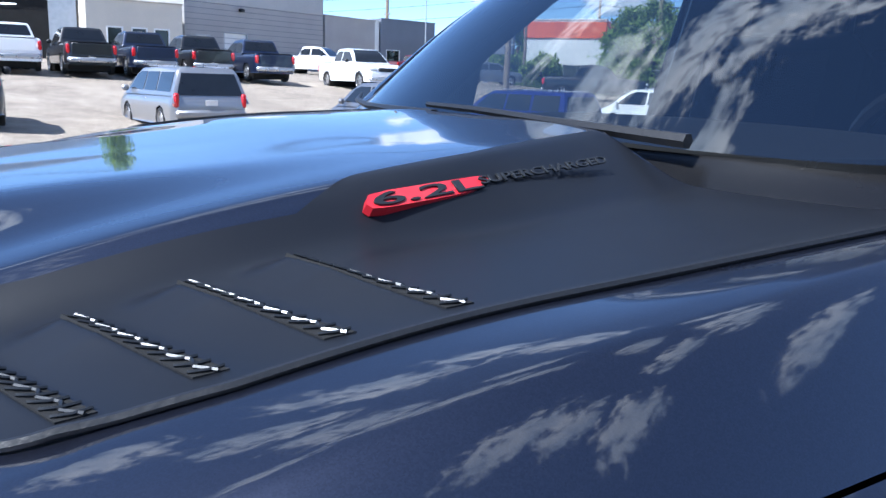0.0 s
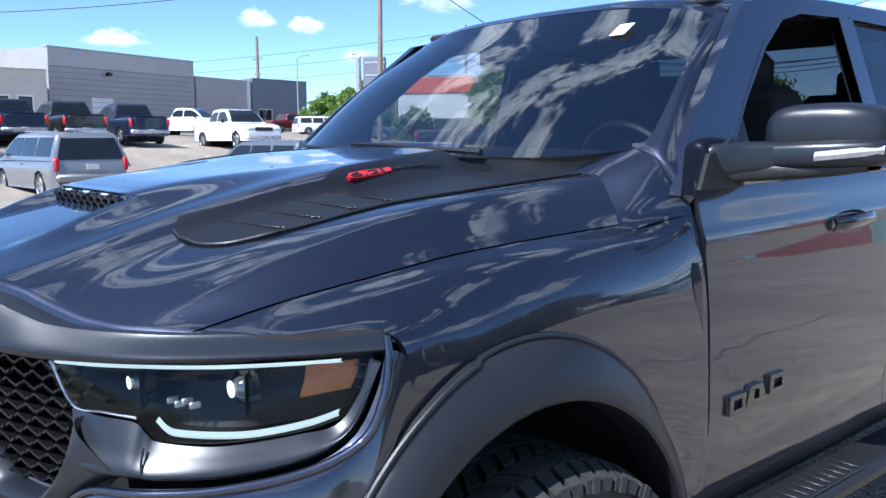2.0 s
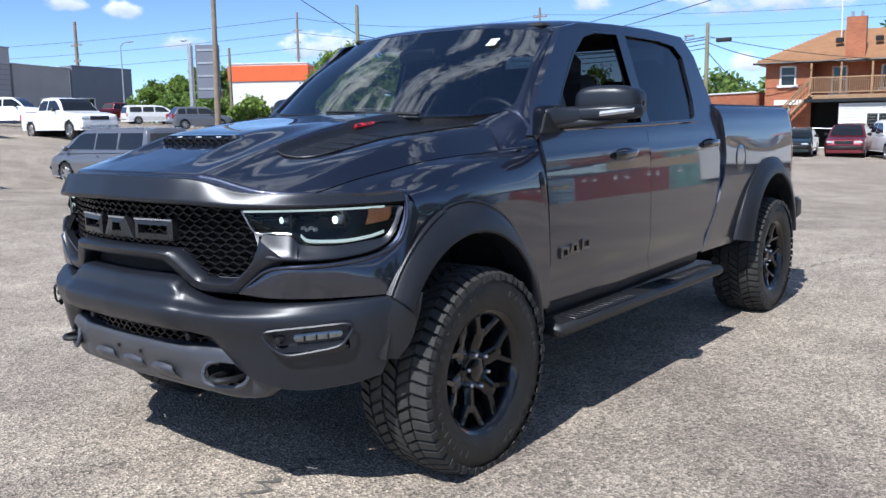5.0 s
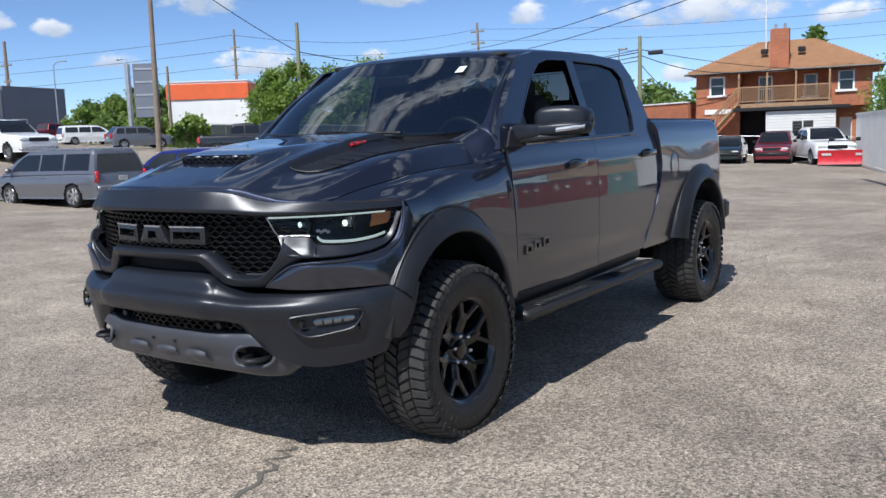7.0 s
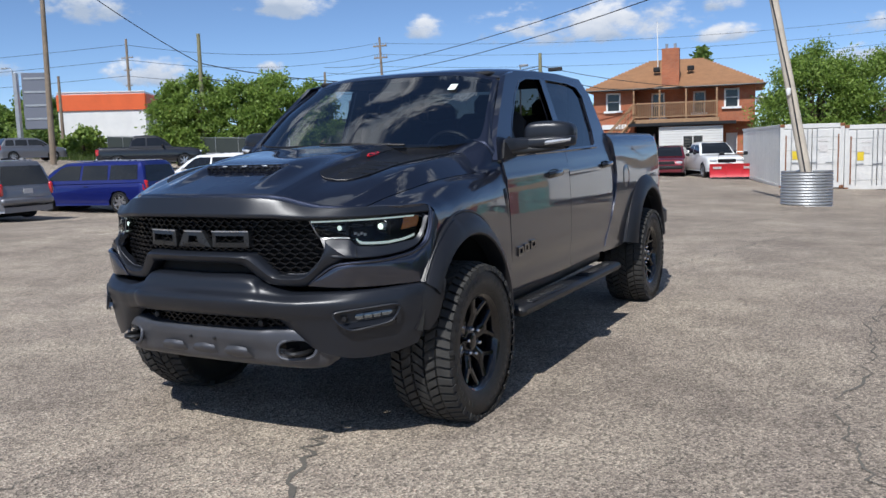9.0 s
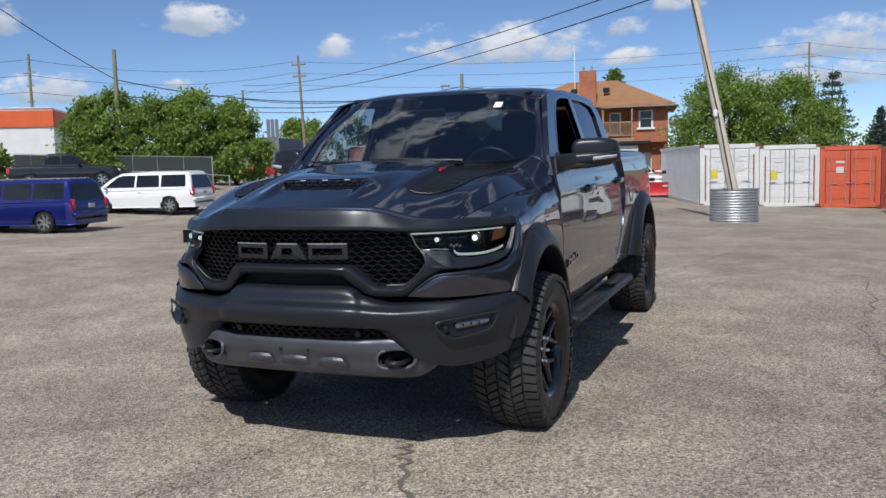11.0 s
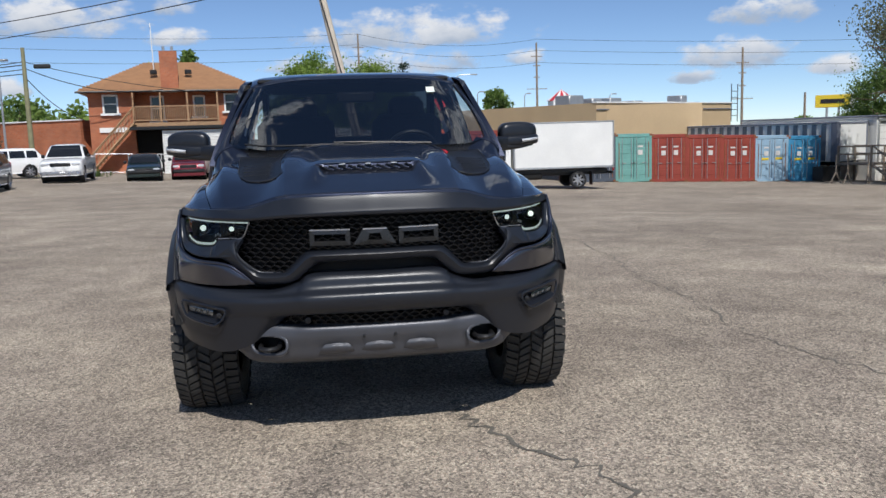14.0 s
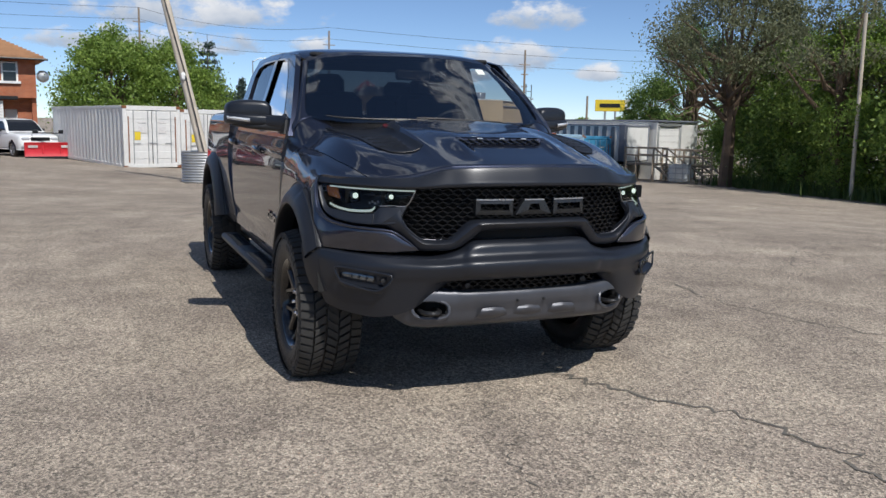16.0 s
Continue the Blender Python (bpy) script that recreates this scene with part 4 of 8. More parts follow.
# ---- box truck ----
def box_truck(x, y, rz):
    b = thing("box_truck", "white cab-over box truck parked before containers", "truck")
    part("cargo_box", box((0, 1.05, 1.94), (2.2, 4.55, 1.98), .02), "white", b, "large white cargo box")
    for s in (1, -1):
        part("box_post", box((s * 1.085, -1.21, 1.94), (.07, .07, 2.02), .01), "steel", b, "steel corner post")
        part("box_post", box((s * 1.085, 3.31, 1.94), (.07, .07, 2.02), .01), "steel", b, "steel corner post")
        part("box_rail", box((s * 1.09, 1.05, 2.94), (.06, 4.58, .06), .01), "steel", b, "steel roof rail")
        part("box_rail", box((s * 1.095, 1.05, .95), (.05, 4.58, .09), .01), "steel", b, "steel lower rail")
    cab = net([[(0, -2.74, .58), (.82, -2.72, .58), (.97, -2.60, .58), (1.0, -2.3, .58), (1.0, -1.35, .58)], [(0, -2.78, 1.0), (.82, -2.76, 1.0), (.97, -2.63, 1.0), (1.0, -2.3, 1.0), (1.0, -1.35, 1.0)], [(0, -2.72, 1.28), (.82, -2.70, 1.28), (.96, -2.57, 1.28), (.995, -2.3, 1.28), (.995, -1.35, 1.28)], [(0, -2.50, 1.80), (.79, -2.48, 1.80), (.92, -2.36, 1.80), (.955, -2.1, 1.80), (.955, -1.35, 1.80)], [(0, -2.38, 2.02), (.76, -2.36, 2.02), (.88, -2.25, 2.01), (.91, -2.0, 2.01), (.91, -1.35, 2.01)], [(0, -2.12, 2.13), (.70, -2.10, 2.12), (.80, -2.02, 2.10), (.84, -1.9, 2.10), (.84, -1.35, 2.10)], [(0, -1.35, 2.15), (.5, -1.35, 2.15), (.62, -1.35, 2.14), (.72, -1.35, 2.13), (.80, -1.35, 2.11)]], 36, 30)
    wheel_y = -1.66
    part("cab", grid(mirror_half(cab), keep=lambda c: not (abs(c[0]) > .6 and (c[1] - wheel_y) ** 2 + (c[2] - .38) ** 2 < .50 ** 2)), "white", b, "white cab with a raked front")
    part("cab_back", box((0, -1.36, 1.3), (1.9, .05, 1.6), .02), "white", b)
    part("windscreen", grid(np.array([[(u, yy, zz) for yy, zz in ((-2.735, 1.27), (-2.63, 1.54), (-2.515, 1.80), (-2.42, 1.97))] for u in np.linspace(-.80, .80, 8)])), "pane", b, "large dark windscreen")
    for u in (-.4, .25):
        part("wiper", tube([(u, -2.75, 1.27), (u + .38, -2.70, 1.40)], .012, 5), "black", b)
    for s in (1, -1):
        def on_side(u, v, out=.012):
            return (s * (1.0 - max(0, v - 1.28) * .085 + out), u, v)
        part("side_window", plate([(-2.44, 1.16), (-2.28, 1.20), (-2.12, 1.30), (-1.58, 1.34), (-1.56, 1.80), (-2.06, 1.82), (-2.20, 1.76), (-2.36, 1.46)], [], on_side, (-.02 * s, 0, 0)), "pane", b, "dark cab window with a dipped front edge", False)
        for ya, za, yb, zb_ in ((-2.46, .70, -2.46, 1.16), (-1.46, .75, -1.46, 1.90), (-2.46, 1.16, -2.10, 1.98), (-2.10, 1.98, -1.46, 1.90)):
            part("door_seam", tube([on_side(ya, za, .004), on_side(yb, zb_, .004)], .009, 5), "badge", b)
        part("door_handle", box((s * 1.015, -1.60, 1.16), (.03, .16, .05), .01), "black", b)
        part("headlamp", box((s * .80, -2.70, .92), (.34, .16, .26), .06, Matrix.Rotation(-.25 * s, 3, "Z")), "lampwhite", b, "large clear headlamp")
        part("mirror_arm", tube([(s * .96, -2.52, 1.75), (s * 1.16, -2.70, 1.72), (s * 1.16, -2.70, 1.30)], .018, 6), "black", b)
        part("door_mirror", box((s * 1.16, -2.70, 1.52), (.18, .08, .34), .03), "black", b)
        part("wheel_arch", grid(np.array([[(s * xx, wheel_y + .50 * math.cos(a), .38 + .50 * math.sin(a)) for a in np.linspace(.15, math.pi - .15, 20)] for xx in (.70, 1.03)]), flip=s < 0), "black", b, "black wheel arch")
        part("bumper_corner", box((s * .86, -2.60, .50), (.30, .40, .26), .06), "black", b, "dark bumper corner")
        part("fuel_tank", box((s * .72, -.35, .62), (.42, .9, .36), .08), "dark", b, "dark fuel tank")
        part("side_rail", box((s * .92, .6, .80), (.06, 3.6, .14), .01), "black", b)
        part("mud_flap", box((s * .82, 2.35, .45), (.44, .03, .62), .01), "black", b)
        part("tail_lamp", box((s * .9, 3.36, .80), (.18, .05, .12), .02), "tail", b)
        for q in (wheel_y, 1.72):
            small_wheel(.38, b, s * .90, q)
    part("grille", box((0, -2.775, 1.02), (1.02, .06, .15), .03), "grey_wall", b, "grey grille panel")
    for k in range(3):
        part("grille_bar", box((0, -2.81, .97 + .05 * k), (.9, .02, .018), .004), "black", b)
    part("front_bumper", box((0, -2.74, .55), (1.55, .16, .24), .05), "white", b)
    part("bumper_slot", box((0, -2.82, .55), (1.1, .02, .08), .01), "black", b)
    part("step_bumper", box((0, 3.30, .66), (1.9, .12, .12), .02), "black", b)
    part("chassis", box((0, .6, .72), (1.3, 5.2, .26), .03), "black", b, "black chassis rails")
    b.location, b.rotation_euler = (x, y, gz(x, y)), (0, 0, radians(rz))
    b.scale = (.93, .93, .93)


box_truck(8.45, 30.3, -90)


# ---- leaning pole in a culvert ring ----
def culvert(x, y):
    c = thing("culvert_planter", "corrugated steel ring filled with stone round a pole", "planter")
    prof = []
    for k in range(49):
        prof.append((.95 * k / 48, .66 + .016 * math.cos(2 * math.pi * k / 4)))
    part("ring", lathe(prof, 48, "z"), "steel", c, "corrugated galvanised ring")
    part("fill", lathe([(.86, .655), (.90, .4), (.92, 0)], 24, "z"), "crack", c, "dark gravel fill")
    c.location = (x, y, gz(x, y) - .02)


def lean_pole(base, top, r0, r1, name, label, material="pole"):
    """A tapered timber or steel pole from its foot to its top."""
    p = thing(name, label, "utility pole")
    n = 14
    P = [Vector(base).lerp(Vector(top), k / (n - 1)) for k in range(n)]
    part("shaft", tube([tuple(v) for v in P], list(np.linspace(r0, r1, n)), 12), material, p)
    return p


cz = gz(.95, 21.3)
culvert(.95, 21.3)
lp = lean_pole((1.0, 21.3, cz + .5), (-.62, 22.5, cz + 8.4), .15, .10, "leaning_pole", "bleached leaning timber pole in a steel ring", "palepole")
part("junction_box", box((.42, 21.55, cz + 3.1), (.12, .16, .22), .03), "white", lp, "small white box")
part("cable", tube([(.92, 21.16, cz + .9), (.45, 21.55, cz + 3.3), (-.3, 22.1, cz + 6.5)], .018, 6), "wire", lp)


# ---- buildings ----
def place(ob, x, y, z, rz):
    ob.location, ob.rotation_euler = (x, y, z), (0, 0, radians(rz))
    return ob


def shed(name, label, p, q, depth, h, material, openings=(), cap=None, base=None):
    """A flat-roofed building whose front runs from p to q on the ground; openings: (u0, u1, z0, z1, material)."""
    b = thing(name, label, "building")
    W = math.dist(p, q)
    rz = math.degrees(math.atan2(q[1] - p[1], q[0] - p[0]))
    z0 = min(gz(*p), gz(*q)) - .3
    H = h + .3
    holes = [rect(u0, u1, a + .3, c + .3) for u0, u1, a, c, m in openings]
    part("front_wall", plate(rect(0, W, 0, H), holes, lambda u, v: (u, 0, v), (0, .25, 0)), material, b, "", False)
    part("side_wall", box((.12, depth / 2 + .25, H / 2), (.24, depth, H), 0), material, b)
    part("side_wall", box((W - .12, depth / 2 + .25, H / 2), (.24, depth, H), 0), material, b)
    part("back_wall", box((W / 2, depth + .25, H / 2), (W - .5, .24, H), 0), material, b)
    part("flat_roof", box((W / 2, depth / 2 + .2, H - .35), (W - .4, depth - .1, .15), 0), "grey_wall", b, "flat roof")
    part("parapet_cap", box((W / 2, .1, H + .03), (W + .1, .4, .10), .01), cap or material, b)
    for u0, u1, a, c, m in openings:
        d = part("opening", box(((u0 + u1) / 2, .17, (a + c) / 2 + .3), (u1 - u0, .04, c - a), 0), m, b, "recessed door or window")
        part("opening_frame", join(box((u0, .05, (a + c) / 2 + .3), (.1, .12, c - a), .01), box((u1, .05, (a + c) / 2 + .3), (.1, .12, c - a), .01), box(((u0 + u1) / 2, .05, c + .3), (u1 - u0 + .1, .12, .1), .01)), "white" if m == "pane" else "steel", d)
    place(b, p[0], p[1], z0, rz)
    return b, W, H


A0, A1, A2 = (-61.2, 16.6), (-67.0, 29.8), (-70.2, 36.4)
g1, gw, gh_ = shed("workshop_building", "long grey block-walled workshop with a flat roof", A0, A1, 16, 5.9, "grey_wall", [(3.6, 5.9, 0, 2.6, "white"), (7.3, 8.7, 0, 2.2, "beige"), (1.0, 2.2, 0, 2.3, "white")], "grey_wall")
for k in range(11):
    part("wall_course", box((gw / 2, -.012, .9 + .40 * k), (gw - .1, .02, .03), 0), "dk_wall", g1, "shadow joint of block courses")
part("cladding_band", box((gw / 2, -.03, 5.55), (gw, .05, 1.25), .01), "lt_wall", g1, "pale grey parapet band along the roof edge")
part("wall_lamp", box((5.2, -.2, 4.6), (.4, .35, .25), .05), "black", g1, "wall lamp")
shed("workshop_wing", "lower grey block-walled wing with small doors", (-67.2, 30.1), A2, 10, 4.7, "grey_wall", [(3.0, 3.9, 0, 2.1, "white"), (4.6, 5.8, 1.0, 2.1, "pane")], "grey_wall")
shed("office_annex", "beige stone-faced office annex with three windows", (-58.6, 9.6), (-59.2, 15.9), 8, 4.1, "cream", [(1.3, 2.3, .9, 2.4, "pane"), (2.9, 3.9, .9, 2.4, "pane"), (4.4, 5.4, .9, 2.4, "pane")], "beige")
# the bay's open door is a near-black panel in place of its shaded inside
bay, bw, bh = shed("service_bay", "ribbed metal service bay with an open dark door", (-62.6, -4), (-60.2, 9.3), 14, 6.2, "steel", [(5.0, 11.9, 0, 4.0, "dark")], "steel")
for k in range(44):
    part("wall_rib", box((.15 + .3 * k, -.03, 5.2), (.06, .05, 2.0), 0), "steel", bay)
for u in (7.2, 9.5):
    part("tube_light", box((u, .10, 3.7), (1.0, .06, .08), .01), glow("tube_light", (.95, .98, 1), 2.0), bay, "lit tube light")
shed("slate_showroom", "slate blue showroom with a curved dark front", (-101, 53.2), (-103.5, 63), 12, 7.2, "dk_wall", [(1.0, 3.4, 0, 3.2, "pane")], "dk_wall")
shed("white_showroom", "pale flat-roofed showroom behind a slate wall", (-99.4, 50.6), (-101.2, 53.0), 8, 6.6, "white", [], "white")
o1, ow, oh = shed("orange_banded_shop", "white shop building with an orange roof band", (-66.2, 50.6), (-59.6, 55.0), 16, 6.3, "white", [(.9, 2.2, .4, 1.7, "pane"), (6.2, 6.9, 1.0, 1.9, "pane")], "white")
part("roof_band", box((ow / 2, -.06, oh - .95), (ow + .14, .14, 1.5), .02), "orange", o1, "orange fascia band")
part("roof_band", box((ow + .06, 8, oh - .95), (.14, 16, 1.5), .02), "orange", o1, "orange fascia band")
bwall, W_, H_ = shed("brick_shop", "long low red brick shop with a pale cap", (-39, 73.5), (-18.4, 61.6), 10, 3.9, "brick", [(2, 16, .3, .9, "pane")], "white")
shed("dark_store", "dark low store front with a brown wall", (-66, 77), (-52.2, 80.5), 10, 4.6, "dk_wall", [(2.0, 10, .3, 2.6, "tan")], "dk_wall")
t1, W_, H_ = shed("tan_warehouse", "tan stucco warehouse with a dark roof edge", (18.0, 51.6), (32.6, 61.5), 16, 5.75, "tan", [], "white")
part("roof_edge", box((W_ / 2, -.06, H_ - .45), (W_, .08, .07), .01), "dk_wall", t1, "dark line under the roof edge")
part("pier", box((W_ * .70, -.18, H_ / 2 - .2), (1.1, .36, H_ - .4), .01), "tan", t1, "projecting stucco pier")
shed("tan_wing", "long tan stucco side wing with a dark roof edge", (16.8, 75.0), (17.8, 52.2), 8, 5.25, "tan", [], "dk_wall")
aw = thing("striped_awning", "red and white striped awning on a stucco wall", "awning")
for k in range(9):
    part("stripe", box((0, .32 * k, .35), (.5, .30, .9), .02, Matrix.Rotation(.5, 3, "Y")), "plow" if k % 2 else "white", aw)
place(aw, 16.9, 61.5, gz(16.9, 61.5) + 4.0, 3)
for u, v, w_, h_ in ((2, 4, 1.6, .8), (4.4, 4, 1.2, .6), (8, 5, 1.5, .7), (11, 5, 1.2, .5), (16, 4, .9, .9)):
    part("roof_unit", box((u, v, H_ + h_ / 2 - .1), (w_, 1.4, h_), .05), "steel", t1, "roof ventilation unit")
part("ladder_frame", join(*[tube([(x, .5, H_ - 1.5), (x, .5, H_ + 1.6)], .04, 6) for x in (18.6, 19.6)], *[tube([(18.6, .5, H_ - 1 + .5 * k), (19.6, .5, H_ - 1 + .5 * k)], .03, 6) for k in range(5)]), "black", t1, "black steel roof ladder")
cup = thing("striped_cupola", "pale striped roof cupola with a pointed top", "cupola")
part("drum", box((0, 0, .35), (1.8, 1.8, .9), .02), "white", cup)
for k in range(16):
    a, b = 2 * math.pi * k / 16, 2 * math.pi * (k + 1) / 16
    part("awning_stripe", ([(1.25 * math.cos(a), 1.25 * math.sin(a), .8), (1.25 * math.cos(b), 1.25 * math.sin(b), .8), (.05 * math.cos(b), .05 * math.sin(b), 1.7), (.05 * math.cos(a), .05 * math.sin(a), 1.7)], [(0, 1, 2, 3)]), "plow" if k % 2 else "white", cup, "", False)
part("neck", box((0, 0, -1.2), (2.2, 2.2, 2.4), .02), "tan", cup)
place(cup, 18.9, 63.5, gz(18.9, 63.5) + 5.1, 0)

# ---- brick house ----
house = thing("brick_house", "two-storey red brick house with hip roof and wooden balcony", "house")
HW, HD = 11.7, 9.0


def hpart(name, geo, m, label="", parent=house, smooth=False):
    return part(name, geo, m, parent, label, smooth)


win = [rect(.95, 2.05, 4.5, 5.85), rect(9.55, 10.6, 4.5, 5.85)]
hpart("front_wall", plate([(0, 0), (3.1, 0), (3.1, 6.1), (0, 6.1)], [win[0]], lambda u, v: (u, 0, v), (0, .3, 0)), "brick", "red brick front wall")
hpart("front_wall", plate([(9.1, 3.4), (HW, 3.4), (HW, 6.1), (9.1, 6.1)], [win[1]], lambda u, v: (u, 0, v), (0, .3, 0)), "brick", "red brick front wall")
hpart("ground_wall", plate([(9.5, 0), (HW, 0), (HW, 3.4), (9.5, 3.4)], [rect(9.7, 10.5, .1, 2.6)], lambda u, v: (u, .8, v), (0, .3, 0)), "brick", "shaded brick wall")
hpart("side_door", box((10.1, 1.0, 1.35), (.8, .06, 2.5), .01), "white", "pale door")
hpart("balcony_wall", plate([(3.1, 3.4), (9.1, 3.4), (9.1, 6.1), (3.1, 6.1)], [rect(4.2, 5.2, 3.9, 5.8), rect(7.3, 8.2, 4.2, 5.8)], lambda u, v: (u, 1.5, v), (0, .25, 0)), "brick", "recessed brick wall")
hpart("side_wall", box((.15, HD / 2 + .3, 3.05), (.3, HD, 6.1)), "brick", "red brick side wall")
hpart("side_wall", box((HW - .15, HD / 2 + .3, 3.05), (.3, HD, 6.1)), "brick", "red brick side wall")
hpart("back_wall", box((HW / 2, HD + .3, 3.05), (HW - .6, .3, 6.1)), "brick", "red brick back wall")
for x in (3.0, 9.2):
    hpart("loggia_cheek", box((x, .75, 4.75), (.2, 1.4, 2.7)), "brick", "brick cheek of the balcony")
for u0, u1, z0, z1, yw in ((.95, 2.05, 4.5, 5.85, 0), (9.55, 10.6, 4.5, 5.85, 0), (4.2, 5.2, 3.9, 5.8, 1.5), (7.3, 8.2, 4.2, 5.8, 1.5)):
    wd = hpart("window", box(((u0 + u1) / 2, yw + .16, (z0 + z1) / 2), (u1 - u0, .04, z1 - z0)), "pane", "sash window with white frame")
    fr = [box((u0 + .06, yw + .08, (z0 + z1) / 2), (.12, .18, z1 - z0)), box((u1 - .06, yw + .08, (z0 + z1) / 2), (.12, .18, z1 - z0)), box(((u0 + u1) / 2, yw + .08, z1 - .06), (u1 - u0, .18, .12)), box(((u0 + u1) / 2, yw + .08, (z0 + z1) / 2), (u1 - u0, .12, .07))]
    hpart("window_frame", join(*fr), "white", "white window frame", wd)
    hpart("window_sill", box(((u0 + u1) / 2, yw - .04, z0 - .07), (u1 - u0 + .3, .26, .16)), "white", "white sill", wd)
ov = .75
ev = [(-ov, -ov, 6.05), (HW + ov, -ov, 6.05), (HW + ov, HD + ov, 6.05), (-ov, HD + ov, 6.05), (HW / 2 - 1.9, HD / 2, 8.5), (HW / 2 + 1.9, HD / 2, 8.5)]
roof_h = hpart("roof", (ev, [(0, 1, 5, 4), (1, 2, 5), (2, 3, 4, 5), (3, 0, 4), (3, 2, 1, 0)]), "roof", "brown shingle hip roof")
for k in range(1, 20):
    f = k / 20
    z = 6.05 + 2.45 * f
    y = -ov + (HD / 2 + ov) * f
    x0, x1 = -ov + (HW / 2 - 1.9 + ov) * f, HW + ov - (HW / 2 - 1.9 + ov) * f
    hpart("shingle_course", ([(x0, y - .02, z + .015), (x1, y - .02, z + .015), (x1, y + .23, z + .145), (x0, y + .23, z + .145)], [(0, 1, 2, 3)]), "roof", "", roof_h)
hpart("eaves_gutter", tube([(-ov, -ov, 6.02), (HW + ov, -ov, 6.02)], .08, 6), "black", "dark gutter", roof_h)
ch = hpart("chimney", box((5.75, .1, 7.45), (1.25, 1.0, 2.95)), "brick", "tall red brick chimney", roof_h)
hpart("chimney_cap", box((5.75, .1, 8.97), (1.4, 1.15, .12)), "beige", "", ch) if False else None
for x in (5.45, 6.05):
    hpart("chimney_pot", tube([(x, .1, 8.9), (x, .1, 9.3)], .1, 8), "steel", "metal chimney pot", roof_h)
hpart("chimney_flashing", box((5.75, -.42, 6.02), (1.35, .1, .14)), "white", "pale flashing", roof_h)
for x in (4.6, 7.1):
    hpart("roof_vent", box((x, 1.5, 7.55), (.5, .5, .35), .05), "black", "dark roof vent", roof_h)
hpart("antenna", tube([(4.6, 2.5, 7.5), (4.55, 2.5, 11.3)], .04, 6), "white", "white antenna mast", roof_h)
bal = hpart("balcony", box((6.1, .35, 3.62), (6.3, 2.3, .28)), "wood", "wooden balcony with pale balusters")
for x in (3.1, 5.0, 6.9, 9.05):
    hpart("post", box((x, -.7, 4.85), (.12, .12, 2.3)), "wood", "wooden post", bal)
hpart("hand_rail", box((6.1, -.7, 4.93), (6.1, .10, .09)), "wood", "wooden hand rail", bal)
hpart("bottom_rail", box((6.1, -.7, 3.93), (6.1, .08, .08)), "wood", "", bal)
for k in range(46):
    hpart("baluster", box((3.22 + .129 * k, -.7, 4.42), (.045, .045, .95)), "wood", "", bal)
hpart("canopy", box((6.6, -.6, 3.36), (7.6, 1.8, .22)), "black", "dark canopy edge")
lean = hpart("lean_to", plate(rect(5.0, 9.5, 0, 3.15), [rect(6.75, 8.1, 1.35, 2.45)], lambda u, v: (u, -1.2, v), (0, .15, 0)), "white", "white clapboard lean-to room")
for k in range(15):
    hpart("clapboard", box((7.25, -1.215, .2 + .2 * k), (4.5, .02, .012)), "beige", "", lean)
hpart("window", box((7.42, -1.12, 1.9), (1.35, .04, 1.1)), "pane", "dark sliding window", lean)
hpart("mullion", box((7.42, -1.17, 1.9), (.07, .08, 1.1)), "white", "", lean)
hpart("lean_to_side", box((9.42, -.4, 1.57), (.15, 1.5, 3.15)), "white", "", lean)
hpart("lean_to_side", box((5.08, -.4, 1.57), (.15, 1.5, 3.15)), "white", "", lean)
# the carport's inner shade is a near-black sheet
hpart("carport_shade", box((4.05, 1.4, 1.7), (1.9, .1, 3.4)), "dark", "near-black sheet for the shade inside the carport")
st = hpart("stair", box((1.9, -.9, .0), (.1, .1, .1)), "wood", "wooden outside stair")
for k in range(15):
    f = k / 14
    hpart("tread", box((.1 + 3.0 * f, -.85, .25 + 3.4 * f), (.3, 1.0, .05)), "wood", "", st)
    hpart("baluster", box((.1 + 3.0 * f, -1.35, .85 + 3.4 * f), (.05, .05, 1.1)), "wood", "", st)
for yv in (-1.36, -.36):
    hpart("stringer", tube([(-.1, yv, .2), (3.15, yv, 3.75)], .09, 4), "wood", "", st)
    hpart("stair_rail", tube([(-.1, yv, 1.3), (3.15, yv, 4.9)], .05, 4), "wood", "", st)
hpart("lintel", box((1.6, -.05, 3.3), (1.9, .12, .35)), "white", "pale lintel")
hpart("dish", lathe([(0, 0), (.06, .28), (.18, .42)], 16, "y", (HW + .45, -.2, 4.9)), "steel", "satellite dish")
place(house, -17.3, 60.1, gz(-12, 61), 8.5)

# ---- fences and barriers ----


